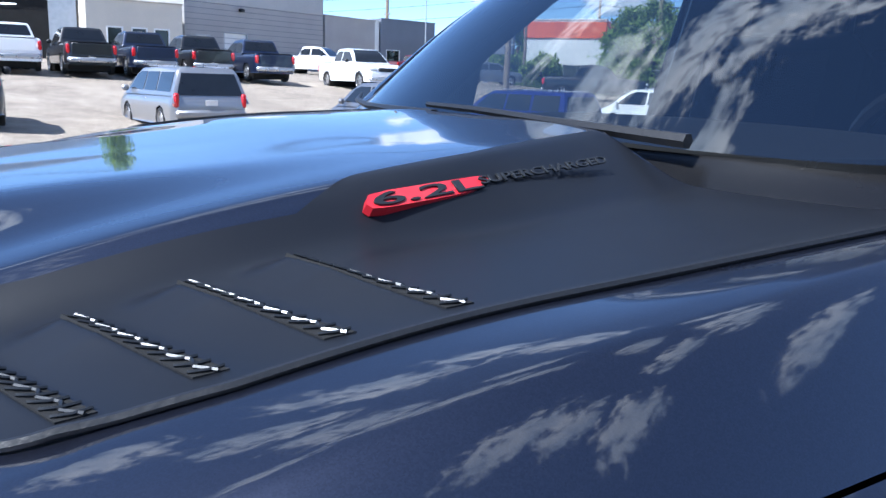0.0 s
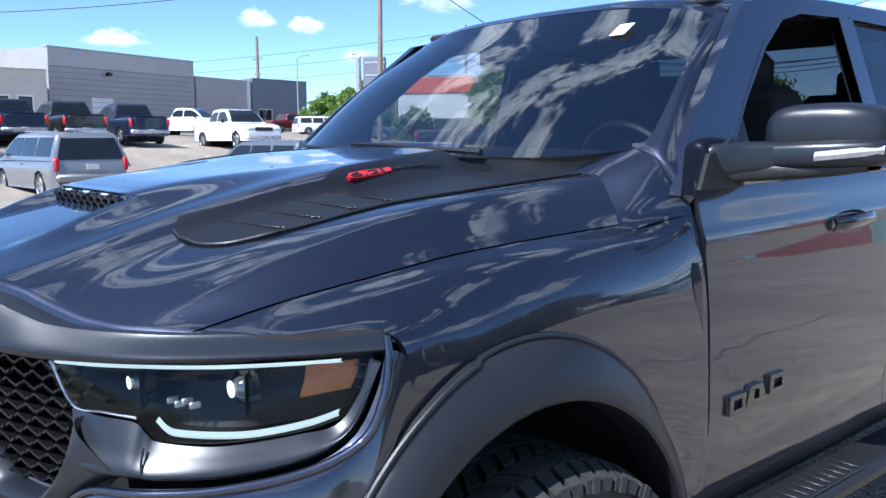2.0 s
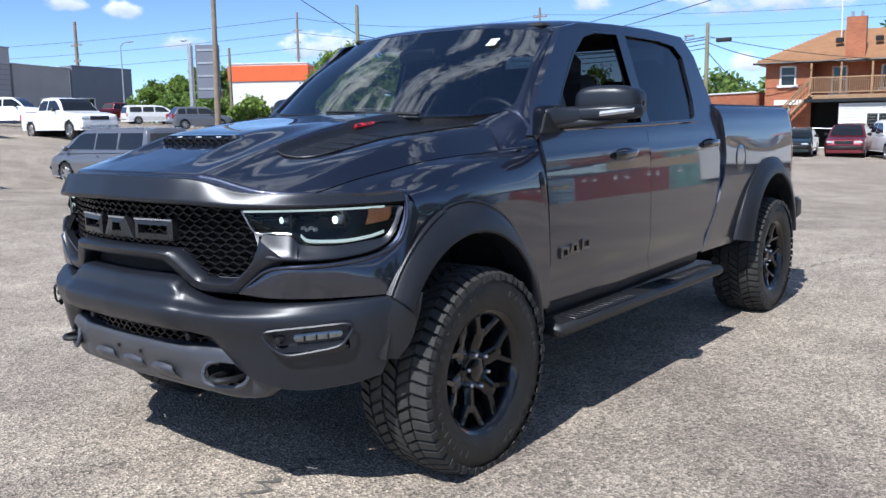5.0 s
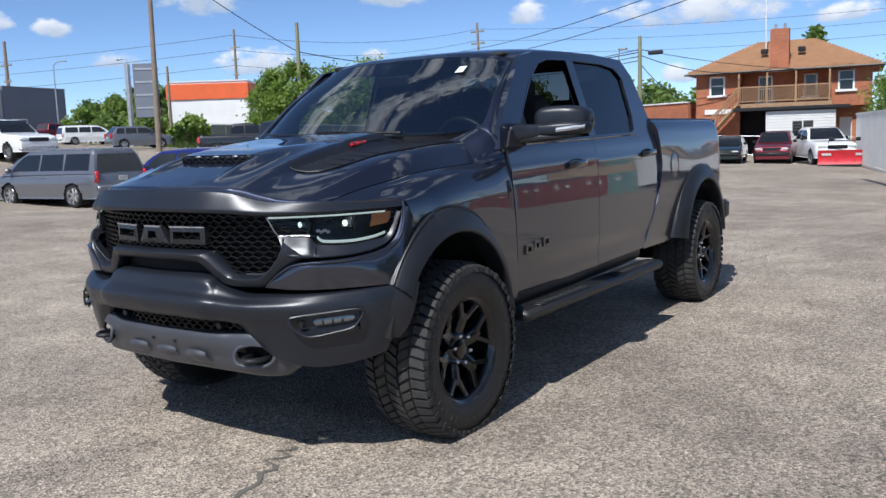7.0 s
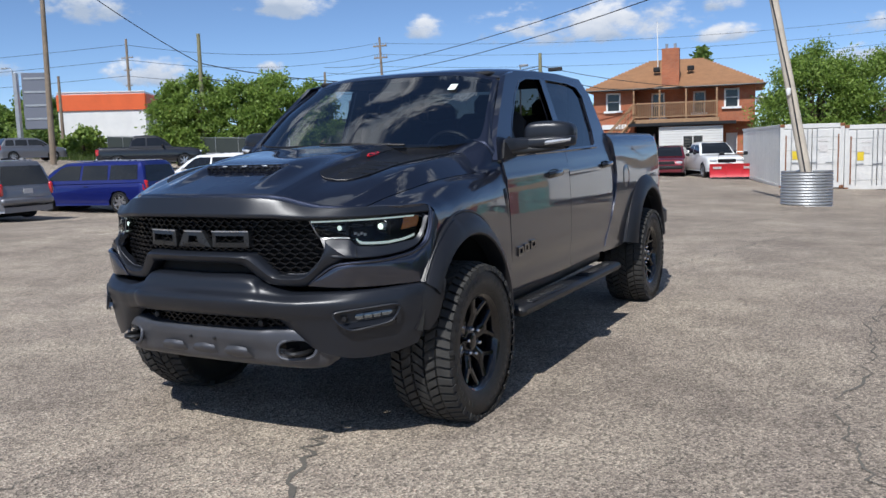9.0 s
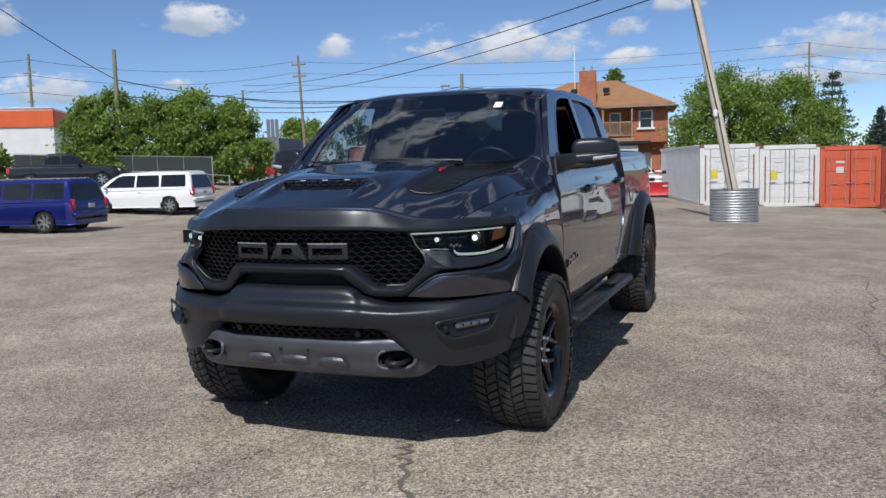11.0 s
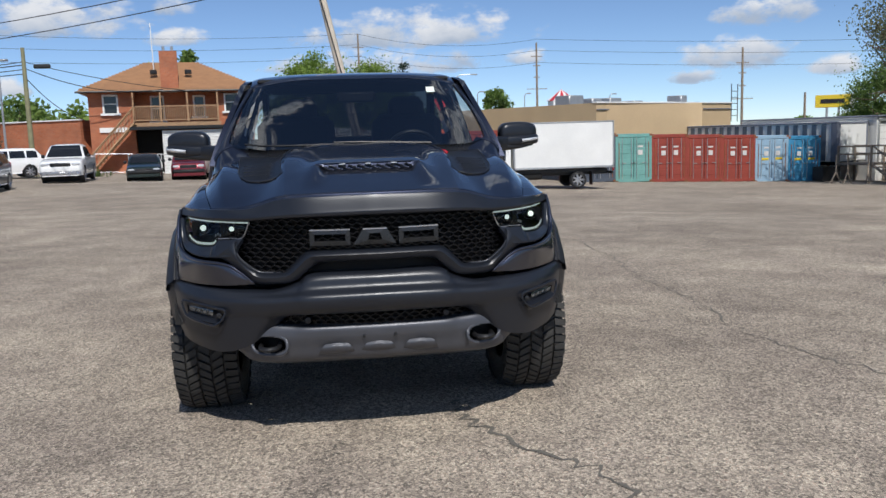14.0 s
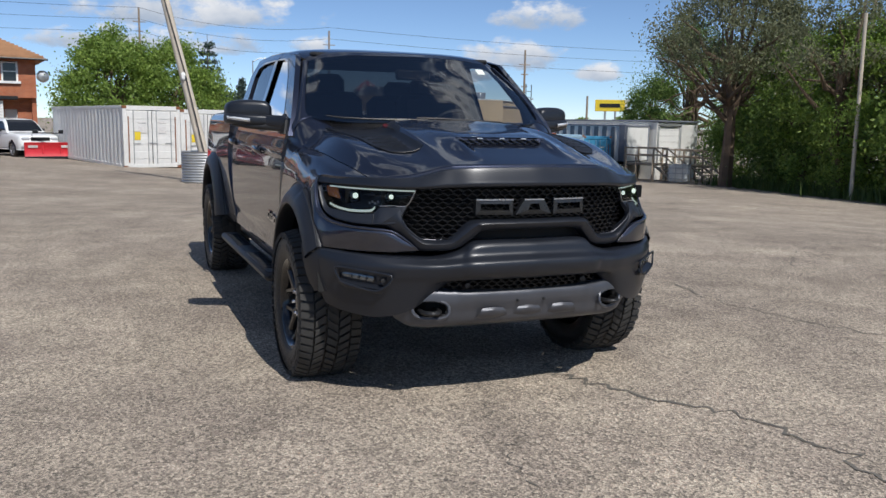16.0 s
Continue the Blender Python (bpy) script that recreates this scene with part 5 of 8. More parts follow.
def fence(p, q, h, n, screened=True, label="chain-link fence with a dark privacy screen"):
    f = thing("fence", label, "fence")
    p, q = Vector((*p, gz(*p))), Vector((*q, gz(*q)))
    for k in range(n + 1):
        a = p.lerp(q, k / n)
        part("post", tube([tuple(a), (a.x, a.y, a.z + h + .05)], .04, 8), "steel", f, "galvanised post")
    part("top_rail", tube([(p.x, p.y, p.z + h), (q.x, q.y, q.z + h)], .03, 6), "steel", f)
    part("bottom_rail", tube([(p.x, p.y, p.z + .12), (q.x, q.y, q.z + .12)], .02, 6), "steel", f)
    if screened:
        d = (q - p).normalized()
        s = Vector((-d.y, d.x, 0)) * .03
        part("screen", ([tuple(p + s + Vector((0, 0, .1))), tuple(q + s + Vector((0, 0, .1))), tuple(q + s + Vector((0, 0, h - .05))), tuple(p + s + Vector((0, 0, h - .05))), tuple(p - s + Vector((0, 0, .1))), tuple(q - s + Vector((0, 0, .1))), tuple(q - s + Vector((0, 0, h - .05))), tuple(p - s + Vector((0, 0, h - .05)))], [(0, 1, 2, 3), (7, 6, 5, 4), (0, 3, 7, 4), (1, 5, 6, 2), (3, 2, 6, 7), (0, 4, 5, 1)]), M["fence_screen"], f, "dark green privacy mesh", False)
    return f


M["fence_screen"] = mat("fence_screen", (0.035, 0.045, 0.042), 0.8, 0, 0.2, 2, 60, 0.1)
fence((-54, 45.5), (-29.1, 37.4), 1.95, 9)
fence((-31, 36.2), (-26.5, 35.4), 1.0, 2, False, "low galvanised steel gate barrier")
fence((-21.9, 41.9), (-19.8, 49.3), 1.9, 3, False, "galvanised tube gate frame")
fence((-16.5, 57.6), (-5.5, 59.2), 1.4, 5, False, "wire mesh yard fence")

# ---- trailers, decks and clutter beside the trees ----
tl = thing("striped_trailer", "grey box trailer with dark vertical stripes and a white end door", "trailer")
part("shell", box((-6, 1.3, 2.27), (12, 2.6, 2.34), .02), "c_white", tl, "pale grey panelled box")
for k in range(17):
    part("stripe", box((-.95 - .66 * k, -.02, 2.22), (.33, .04, 2.14), .003), "sign", tl, "dark blue stripe")
part("corner_post", box((-.22, -.025, 2.27), (.44, .05, 2.34), .01), "dk_wall", tl, "dark corner post")
part("door", box((.03, 1.3, 2.2), (.06, 2.3, 2.1), .01), "white", tl, "white end door in full sun")
part("door_frame", join(box((.03, .07, 2.25), (.08, .13, 2.34), .01), box((.03, 2.53, 2.25), (.08, .13, 2.34), .01), box((.03, 1.3, 3.35), (.08, 2.6, .14), .01)), "dk_wall", tl, "dark steel door frame")
part("top_rail", box((-6, -.03, 3.38), (12, .06, .1), .01), "dk_wall", tl, "dark upper rail")
part("chassis", box((-6, 1.3, .98), (11.8, 1.5, .22), .02), "dark", tl)
part("leg", box((-2.2, .5, .5), (.14, .14, 1.0), .01), "rust", tl, "rusty support leg")
part("leg", box((-2.2, 2.1, .5), (.14, .14, 1.0), .01), "rust", tl, "rusty support leg")
# shade below the trailer, put in as a long black sheet
part("under_shade", box((-6.6, .14, .55), (10.5, .08, .9), .01), "black", tl, "black sheet for the shade under the trailer")
place(tl, 29.17, 41.2, gz(29.2, 41.2), -69.4)
t2 = thing("store_shed", "pale grey flat-roofed store with a white roll-up door", "shed")
part("shell", plate(rect(0, 5.0, 0, 3.8), [rect(.22, 2.75, 1.1, 3.5)], lambda u, v: (0, u, v), (-.2, 0, 0)), "c_white", t2, "dirty white end wall", False)
part("door", box((-.1, 1.485, 2.3), (.06, 2.5, 2.38), .01), "white", t2, "white roll-up door in full sun")
for k in range(6):
    part("door_slat", box((-.065, 1.485, 1.3 + .4 * k), (.02, 2.5, .02), .003), "lt_wall", t2)
part("door_frame", join(box((.03, .16, 2.4), (.08, .13, 2.8), .01), box((.03, 2.83, 2.4), (.08, .13, 2.8), .01), box((.03, 1.49, 3.62), (.08, 2.8, .16), .01)), "steel", t2, "pale steel door frame")
part("side_wall", box((-5.2, .1, 1.9), (10, .2, 3.8), .01), "c_white", t2, "pale grey side wall")
part("side_wall", box((-5.2, 4.9, 1.9), (10, .2, 3.8), .01), "c_white", t2, "pale grey side wall")
part("back_wall", box((-10.1, 2.5, 1.9), (.2, 4.6, 3.8), .01), "lt_wall", t2)
part("flat_roof", box((-5.05, 2.5, 3.86), (10.4, 5.2, .1), .02), "dk_wall", t2, "dark flat roof edge")
place(t2, 31.93, 41.7, gz(31.9, 41.7) - .05, -69.4)


def deck(x, y, rz, flip=1):
    d = thing("deck_stairs", "weathered grey wooden landing with steps and rails", "stairs", "wooden landings")
    part("platform", box((0, 0, 1.05), (2.2, 1.6, .12), .01), "greywood", d)
    for a in (-1.05, 1.05):
        for b in (-.75, .75):
            part("post", box((a, b, 1.05), (.1, .1, 2.1), .01), "greywood", d)
    for b in (-.75, .75):
        part("rail", box((0, b, 2.05), (2.2, .07, .09), .01), "greywood", d)
        part("rail", box((0, b, 1.6), (2.2, .05, .09), .01), "greywood", d)
    for k in range(5):
        part("step", box((flip * (1.3 + .28 * k), 0, .88 - .2 * k), (.3, 1.3, .06), .01), "greywood", d)
    for b in (-.68, .68):
        part("stringer", tube([(flip * 1.1, b, 1.0), (flip * 2.6, b, .02)], .08, 4), "greywood", d)
        part("stair_rail", tube([(flip * 1.1, b, 2.05), (flip * 2.6, b, 1.05)], .05, 4), "greywood", d)
        part("post", box((flip * 2.55, b, .55), (.09, .09, 1.1), .01), "greywood", d)
    place(d, x, y, gz(x, y) - .03, rz)


deck(30.1, 40.2, -69.4)
deck(33.65, 41.1, -69.4)
deck(36.0, 41.9, -69.4)
tk = thing("water_tank", "white plastic tank in a steel cage", "tank")
part("tank", box((0, 0, .6), (1.1, 1.1, 1.0), .08), "tank", tk)
for sx in (-.58, -.19, .19, .58):
    for sy in (-.58, .58):
        part("cage_bar", tube([(sx, sy, .05), (sx, sy, 1.12)], .02, 5), "steel", tk, "galvanised cage bar")
for z in (.3, .6, .9, 1.1):
    part("cage_bar", tube([(-.58, -.59, z), (.58, -.59, z)], .02, 5), "steel", tk, "galvanised cage bar")
place(tk, 28.95, 35.3, gz(28.95, 35.3), -40)
for k, (x, y) in enumerate(((26.3, 36.8), (26.9, 36.7), (28.0, 36.6))):
    sh = thing("trestle", "weathered wooden trestle leg on the asphalt", "trestle", "wooden trestles")
    part("leg_frame", join(tube([(-.3, 0, 0), (0, 0, .6), (0, 0, 1.5)], .04, 6), tube([(.3, 0, 0), (0, 0, .6)], .04, 6)), "greywood", sh)
    place(sh, x, y, gz(x, y), 20 * k)
# black tub added for a dark grey box in the trailer's shade
dark_box = thing("black_bin", "open black tub standing for a dark grey box in shade", "bin")
part("tub", plate(rect(-.6, .6, -.4, .4), [rect(-.52, .52, -.32, .32)], lambda u, v: (u, v, .85), (0, 0, -.8)), "black", dark_box)
part("inside", box((0, 0, .3), (1.06, .66, .1), .01), "dark", dark_box)
place(dark_box, 27.5, 39.6, gz(27.5, 39.6), 10)

# ---- signs ----
py = thing("pylon_sign", "tall slate blue dealership pylon with plain pale bars", "sign")
part("slab", box((.4, 0, 4.6), (1.9, .5, 4.4), .04), "dk_wall", py, "slate sign slab")
part("mast", box((-1.05, 0, 3.4), (.30, .55, 6.8), .03), "steel", py, "pale steel mast")
for k in range(4):
    part("text_bar", box((.5, -.27, 3.2 + 1.05 * k), (1.8, .04, .16), .005), "steel", py, "pale plain bar")
    part("text_bar", box((.5, .27, 3.2 + 1.05 * k), (1.8, .04, .16), .005), "steel", py, "pale plain bar")
place(py, -57.3, 41.2, gz(-57.3, 41.2), 35)
p2 = thing("pylon_sign", "dark ribbed pylon sign by the road", "sign")
for k in range(3):
    part("fin", box((-.45 + .45 * k, 0, 3.2), (.36, .5, 6.4), .03), "dk_wall", p2)
place(p2, -49.6, 75.7, gz(-49.6, 75.7), 30)
ml = thing("road_sign", "yellow oblong sign board on two posts", "sign")
part("board", box((0, 0, 7.2), (3.2, .4, 1.25), .03), "yellow", ml, "yellow sign face")
part("text_bar", box((0, -.22, 7.2), (2.2, .04, .42), .005), "black", ml, "dark plain bar")
part("end_panel", box((1.85, 0, 7.2), (.5, .4, 1.3), .03), "white", ml)
part("post", join(tube([(-.5, 0, 0), (-.5, 0, 6.6)], .12, 8), tube([(.6, 0, 0), (.6, 0, 6.6)], .12, 8)), "steel", ml)
place(ml, 50.3, 75.4, gz(50.3, 75.4) - .2, -33)

# ---- poles, masts and wires ----


def upole(x, y, h, label, material="pole", arms=(), r=.17, lean=(0, 0)):
    z = gz(x, y)
    p = lean_pole((x, y, z - .1), (x + lean[0], y + lean[1], z + h), r, r * .62, "utility_pole", label, material)
    for k, (hh, w) in enumerate(arms):
        cx, cy = x + lean[0] * hh / h, y + lean[1] * hh / h
        part("cross_arm", box((cx, cy, z + hh), (w, .12, .14), .01), material, p)
        for s in (-.9, -.45, .45, .9):
            part("insulator", tube([(cx + s * w / 2, cy, z + hh + .05), (cx + s * w / 2, cy, z + hh + .28)], .05, 6), "steel", p)
    return p


upole(-44.2, 32.6, 13.5, "brown timber utility pole at the lot's edge", "pole", (), .20, (.3, 0))
upole(-60, 46, 7.0, "short timber pole with a floodlight", "pole")
upole(-39.6, 41.4, 9.0, "greenish treated timber pole", "greenpole", (), .20)
upole(-46.4, 65.8, 8.6, "grey timber pole by the road", "pole")
upole(-43.7, 72.7, 12.7, "tall road pole with a transformer", "pole", ((11.8, 1.6), (10.6, 1.6)), .18, (-.5, 0))
upole(-20.3, 56.6, 8.5, "greenish treated timber service pole", "greenpole", (), .20)
upole(33.6, 27.0, 9.6, "grey pole among trees", "pole", (), .17)
upole(45.6, 72.5, 7.6, "dark timber stub pole", "pole", (), .16)
for x, y, h in ((-107.8, 97.3, 19), (7.7, 195.2, 27), (46, 180, 23.5), (-103.7, 55.5, 12.8), (81.5, 155.6, 20)):
    upole(x, y, h, "tall distant transmission pole with insulators", "pole", ((h - 3, 2.6), (h - 5, 1.6), (h - 7.5, 1.4), (h - 10, 4.6 if x < 0 or x > 40 else 1.2)), .30)


def lamp_post(x, y, h, reach, label):
    z = gz(x, y)
    p = thing("street_lamp", label, "street lamp")
    part("shaft", tube([(x, y, z), (x, y, z + h)], [.10, .06], 8), "steel", p)
    part("arm", tube(crom(np.array([(x, y, z + h - .1), (x + reach * .35, y, z + h + .25), (x + reach, y, z + h + .3)]), 8), .05, 6), "steel", p)
    part("lamp_head", box((x + reach, y, z + h + .28), (.7, .3, .14), .04), "steel", p)


lamp_post(-90.8, 54, 9.0, 2.2, "grey street lamp with one arm")
lamp_post(-74.2, 52, 8.4, -1.2, "grey lot floodlight post")
lamp_post(14, 89.4, 10, 2.2, "distant grey street lamp")
lamp_post(19.1, 103.8, 9, .6, "distant dark street lamp")
lamp_post(27.3, 112.4, 9.2, .6, "distant dark street lamp")
lamp_post(38.6, 109.3, 9, .6, "distant dark street lamp")
lamp_post(-22.1, 57, 7.4, .3, "thin grey lamp post by a spruce")
for x, y in ((-53, 93.3), (-51.8, 93.9), (-50.6, 94.6), (-49.6, 95.1)):
    lamp_post(x, y, 6.9, -.8, "white painted street lamp")


def wire(a, b, sag, r=.02):
    a, b = np.array(a, float), np.array(b, float)
    P = [a + (b - a) * k - np.array((0, 0, sag * 4 * k * (1 - k))) for k in np.linspace(0, 1, 22)]
    w = part("overhead_wire", tube(P, r, 5, False), "wire")
    return tagged(w, "black overhead cable between poles", "wire", "overhead wires")


T1 = (-43.9, 32.6, gz(-44, 32) + 12.7)
wire(T1, (-39.6, 41.4, gz(-39.6, 41.4) + 7.0), .3, .03)
wire((-39.6, 41.4, gz(-39.6, 41.4) + 7.0), (-20.3, 56.6, 7.0), 1.2, .035)
wire((-39.6, 41.4, gz(-39.6, 41.4) + 6.0), (-20.3, 56.6, 6.7), 1.0, .03)
wire(T1, (-70, -20, 11), 1.8, .03)
wire((-43.9, 32.6, 12.2), (-75, -14, 10.5), 2.2, .025)
wire((-46.4, 65.8, 9.0), (-.2, 22.5, cz + 7.0), 1.2, .02)
wire((-46.4, 65.8, 9.5), (-.2, 22.5, cz + 7.5), 1.0, .02)
wire((-46.4, 65.8, 8.2), (-20.3, 56.6, 7.2), .8, .03)
wire((-46.4, 65.8, 7.0), (-20.3, 56.6, 6.4), .5, .03)
wire((-20.3, 56.6, 6.8), (-12, 60.3, 5.4), .7, .03)
wire((-20.3, 56.6, 6.2), (-17.2, 60.2, 3.2), .6, .03)
wire((-20.3, 56.6, 7.2), (-5.5, 62.2, 5.0), .5, .025)
tf = thing("line_splice", "dark cable splice box on the service wires", "cable box")
part("case", box((-19.2, 56.8, 6.9), (1.1, .25, .3), .08), "wire", tf)
hl = [(-260, 60, 21), (-108, 97.3, 19.5), (-97.3, 158, 24.5), (7.7, 195.2, 25), (46, 180, 21.5), (190, 150, 20)]
for k in range(len(hl) - 1):
    for dz in (0, -2.4, -5.0):
        wire((*hl[k][:2], hl[k][2] + dz), (*hl[k + 1][:2], hl[k + 1][2] + dz), 2.0, .035)

# ---- trees and grass ----


def leaf_cards(centres, radii, per, size, rng, droop=0.0):
    """Many small pointed leaf blades scattered in clumps."""
    C = np.repeat(centres, per, axis=0)
    Rr = np.repeat(radii, per)[:, None]
    n = len(C)
    P = C + rng.normal(size=(n, 3)) * Rr * (.62, .62, .50)
    a = rng.normal(size=(n, 3)) + (0, 0, -droop)
    a /= np.linalg.norm(a, axis=1, keepdims=True)
    b = np.cross(a, rng.normal(size=(n, 3)))
    b /= np.linalg.norm(b, axis=1, keepdims=True)
    s = (size * rng.uniform(.6, 1.35, n))[:, None]
    V = np.stack([P - a * s, P + b * s * .55, P + a * s, P - b * s * .55], axis=1).reshape(-1, 3)
    F = np.arange(n * 4).reshape(-1, 4)
    return V, F.tolist()


def limb(p, q, r0, r1, rng, n=6, wob=.12):
    P = [Vector(p).lerp(Vector(q), k / (n - 1)) for k in range(n)]
    for k in range(1, n - 1):
        P[k] += Vector(rng.normal(size=3) * wob)
    return tube([tuple(v) for v in P], list(np.linspace(r0, r1, n)), 7)


def tree(x, y, h, spread, seed, leaf="leaf", label="leafy green broadleaf tree", low=.25, clumps=70, per=110, size=.16, droop=0.0, bare=0):
    rng = np.random.default_rng(seed)
    z = gz(x, y)
    t = thing("tree", label, "tree")
    r = .035 * h
    limbs = [limb((x, y, z - .1), (x + rng.normal() * .2, y, z + h * .62), r, r * .45, rng)]
    cs, rs = [], []
    for k in range(clumps):
        a, u = rng.uniform(0, 2 * np.pi), rng.uniform(0, 1)
        v = low + (1 - low) * u
        prof = math.sin(math.pi * min(1, .12 + .88 * ((v - low) / (1 - low)) ** .75)) ** .6
        rad = spread * prof * rng.uniform(.35, 1.0) ** .5
        c = (x + rad * math.cos(a), y + rad * math.sin(a), z + h * v * rng.uniform(.94, 1.0))
        cs.append(c)
        rs.append(rng.uniform(.28, .62) * spread * .42)
        if k % 5 == 0:
            limbs.append(limb((x, y, z + h * rng.uniform(.25, .55)), c, r * .4, r * .08, rng, 5, .18))
    for k in range(bare):
        a = rng.uniform(0, 2 * np.pi)
        q = (x + spread * 1.1 * math.cos(a), y + spread * 1.1 * math.sin(a), z + h * rng.uniform(.35, .8))
        limbs.append(limb((x, y, z + h * .4), q, r * .2, r * .04, rng, 7, .3))
    part("trunk", join(*limbs), "bark", t, "branching bark trunk")
    part("crown", leaf_cards(np.array(cs), np.array(rs), per, size, rng, droop), leaf, t, "uneven crown of small leaves", False)
    return t


def conifer(x, y, h, w, seed, label="blue-green spruce with drooping branches", leaf="needle", gap=1.0):
    rng = np.random.default_rng(seed)
    z = gz(x, y)
    t = thing("conifer", label, "tree")
    part("trunk", tube([(x, y, z), (x, y, z + h)], [.02 * h, .01], 8), "bark", t)
    cs, rs = [], []
    n = int(26 * gap)
    for k in range(n):
        v = .06 + .92 * k / n
        rad = w * (1 - v) ** .9
        m = max(4, int(11 * (1 - v) + 3))
        for j in range(m):
            a = 2 * np.pi * (j + rng.uniform(0, .8)) / m
            for s in (.35, .65, .95):
                rr = rad * s * rng.uniform(.85, 1.12)
                cs.append((x + rr * math.cos(a), y + rr * math.sin(a), z + h * v - .18 * rr + rng.normal() * .05))
                rs.append(.16 + .10 * (1 - v))
    part("crown", leaf_cards(np.array(cs), np.array(rs), 14, .10, rng, .6), leaf, t, "needled branches", False)
    return t


for k, (x, y, h, s) in enumerate(((-42.2, 41.4, 5.6, 2.2), (-40.2, 42.0, 6.2, 2.5), (-37.6, 43.2, 6.0, 2.6), (-35.2, 44.2, 6.4, 2.7), (-33.0, 45.2, 5.6, 2.3))):
    tree(x, y, h, s, 20 + k, "leaf", "dense maple behind a screened fence", .08, 80, 200, .12)
conifer(-27.2, 65.8, 8.0, 2.9, 31)
conifer(-47.2, 94, 6.0, 1.6, 32, "small distant spruce tree")
conifer(5.2, 55.4, 8.3, 3.0, 33, "sparse tall fir with open branches", "needle", .6)
conifer(8.9, 64.6, 6.4, 1.9, 34, "dark compact fir behind containers")
tree(13.2, 62.5, 6.9, 1.7, 35, "leafd", "slim ash tree behind containers", .1, 46, 110, .16)
tree(-.9, 50.0, 7.3, 3.3, 36, "leaf", "broad green tree behind the white container", .12, 130, 300, .09)
tree(2.6, 51.0, 7.0, 3.2, 37, "leaf", "broad green tree behind the white container", .12, 110, 300, .09)
for k, (x, y, h, s) in enumerate(((-96, 62, 5.5, 2.6), (-84, 57, 5.4, 2.2), (-79, 55.5, 6.0, 2.2), (-74.5, 54, 6.6, 2.6), (-70.6, 53.2, 5.6, 2.2), (-66.5, 48.2, 3.2, 2.0), (-62.5, 45.4, 2.6, 1.6), (-58.5, 46.8, 2.6, 1.8), (-70, 47.0, 2.8, 2.2), (-76.5, 48, 3.2, 2.4))):
    tree(x, y, h, s, 50 + k, "leaf" if k % 2 else "leafd", "green hedge tree at the lot's far edge", .1, 46, 90, .2)
for k, (x, y, h, s) in enumerate(((-64, 104, 8, 4), (-56, 108, 9, 4.5), (-70, 119, 9, 5), (-40, 112, 8, 5), (-90, 110, 8, 5), (-30, 84, 6.5, 4), (-24, 83, 6, 3.5), (14, 110, 7, 4), (40, 128, 8, 5), (61, 87, 6.5, 3), (56, 90, 5.5, 2.5), (-13.5, 82, 11.5, 2.2), (-17.5, 84, 10.2, 2.0), (-40, 95, 7, 4), (-115, 20, 13, 4))):
    tree(x, y, h, s, 80 + k, "leafd" if k % 2 else "leaf", "distant green tree beyond the lot", .12, 40, 80, .28)
for k, (x, y, h, s, lf) in enumerate(((41.6, 55.5, 8.2, 3.2, "leafd"), (41.2, 49.8, 12.2, 4.8, "leafd"), (39.6, 38.8, 11.0, 4.2, "leafd"), (35.0, 34.6, 8.2, 3.4, "leaf"), (32.2, 29.4, 7.8, 3.4, "leafd"), (31.0, 25.4, 8.2, 3.4, "leaf"), (29.6, 21.6, 7.8, 3.2, "leaf"), (28.4, 17.6, 7.8, 3.2, "leaf"), (27.6, 13.4, 8.4, 3.2, "leaf"), (27.2, 9.0, 8.6, 3.2, "leafd"), (27.0, 4.0, 8.6, 3.4, "leaf"), (26.8, -2.0, 8.6, 3.6, "leaf"), (37.5, 31.0, 8.6, 4.0, "leaf"), (36.0, 22.0, 9.0, 4.0, "leaf"), (34.5, 12, 9.2, 4.0, "leafd"))):
    tree(x, y, h, s, 120 + k, lf, "dense dark green tree in a thicket", .04, 125, 230, .088, 0.0, 2)
tree(29.6, 32.2, 11.2, 4.2, 150, "leafo", "olive drooping willow with bare limbs", .56, 105, 290, .075, 1.2, 9)
tree(28.6, 23.6, 10.0, 3.0, 151, "leafo", "olive drooping willow with bare limbs", .50, 50, 190, .07, 1.2, 6)
gp = thing("utility_pole", "bleached wooden pole standing among the trees", "pole")
part("shaft", tube([(26.45, 21.0, gz(26.4, 21) - .1), (26.4, 21.0, 6.0)], [.085, .07], 10), "palepole", gp)


def grass_strip(pts, n, seed):
    rng = np.random.default_rng(seed)
    P = crom(np.array(pts, float), n) + rng.normal(size=(n, 2)) * (.55, .8)
    V, F = [], []
    for k, (x, y) in enumerate(P):
        z = gz(x, y)
        h, a, w = rng.uniform(.15, .75), rng.uniform(0, 6.28), rng.uniform(.02, .05)
        dx, dy = math.cos(a) * w, math.sin(a) * w
        lx, ly = rng.normal() * .15 * h, rng.normal() * .15 * h
        V += [(x - dx, y - dy, z), (x + dx, y + dy, z), (x + lx, y + ly, z + h)]
        F.append((3 * k, 3 * k + 1, 3 * k + 2))
    g = part("grass", (V, F), "grass", None, "", False)
    tagged(g, "tall green grass at the edge of the asphalt", "grass", kind="stuff")


grass_strip([(31.6, 34.6), (30.4, 30), (28.8, 25.5), (27.4, 21.5), (26.2, 17), (25.2, 12), (24.8, 6)], 6000, 5)
grass_strip([(-58, 43.5), (-50, 41.5), (-43, 39.5)], 900, 6)
grass_strip([(-17.5, 50), (-15.6, 50.6), (-15, 50.4)], 500, 7)
verge = thing("verge", "dry earth verge with fallen leaves", "verge")
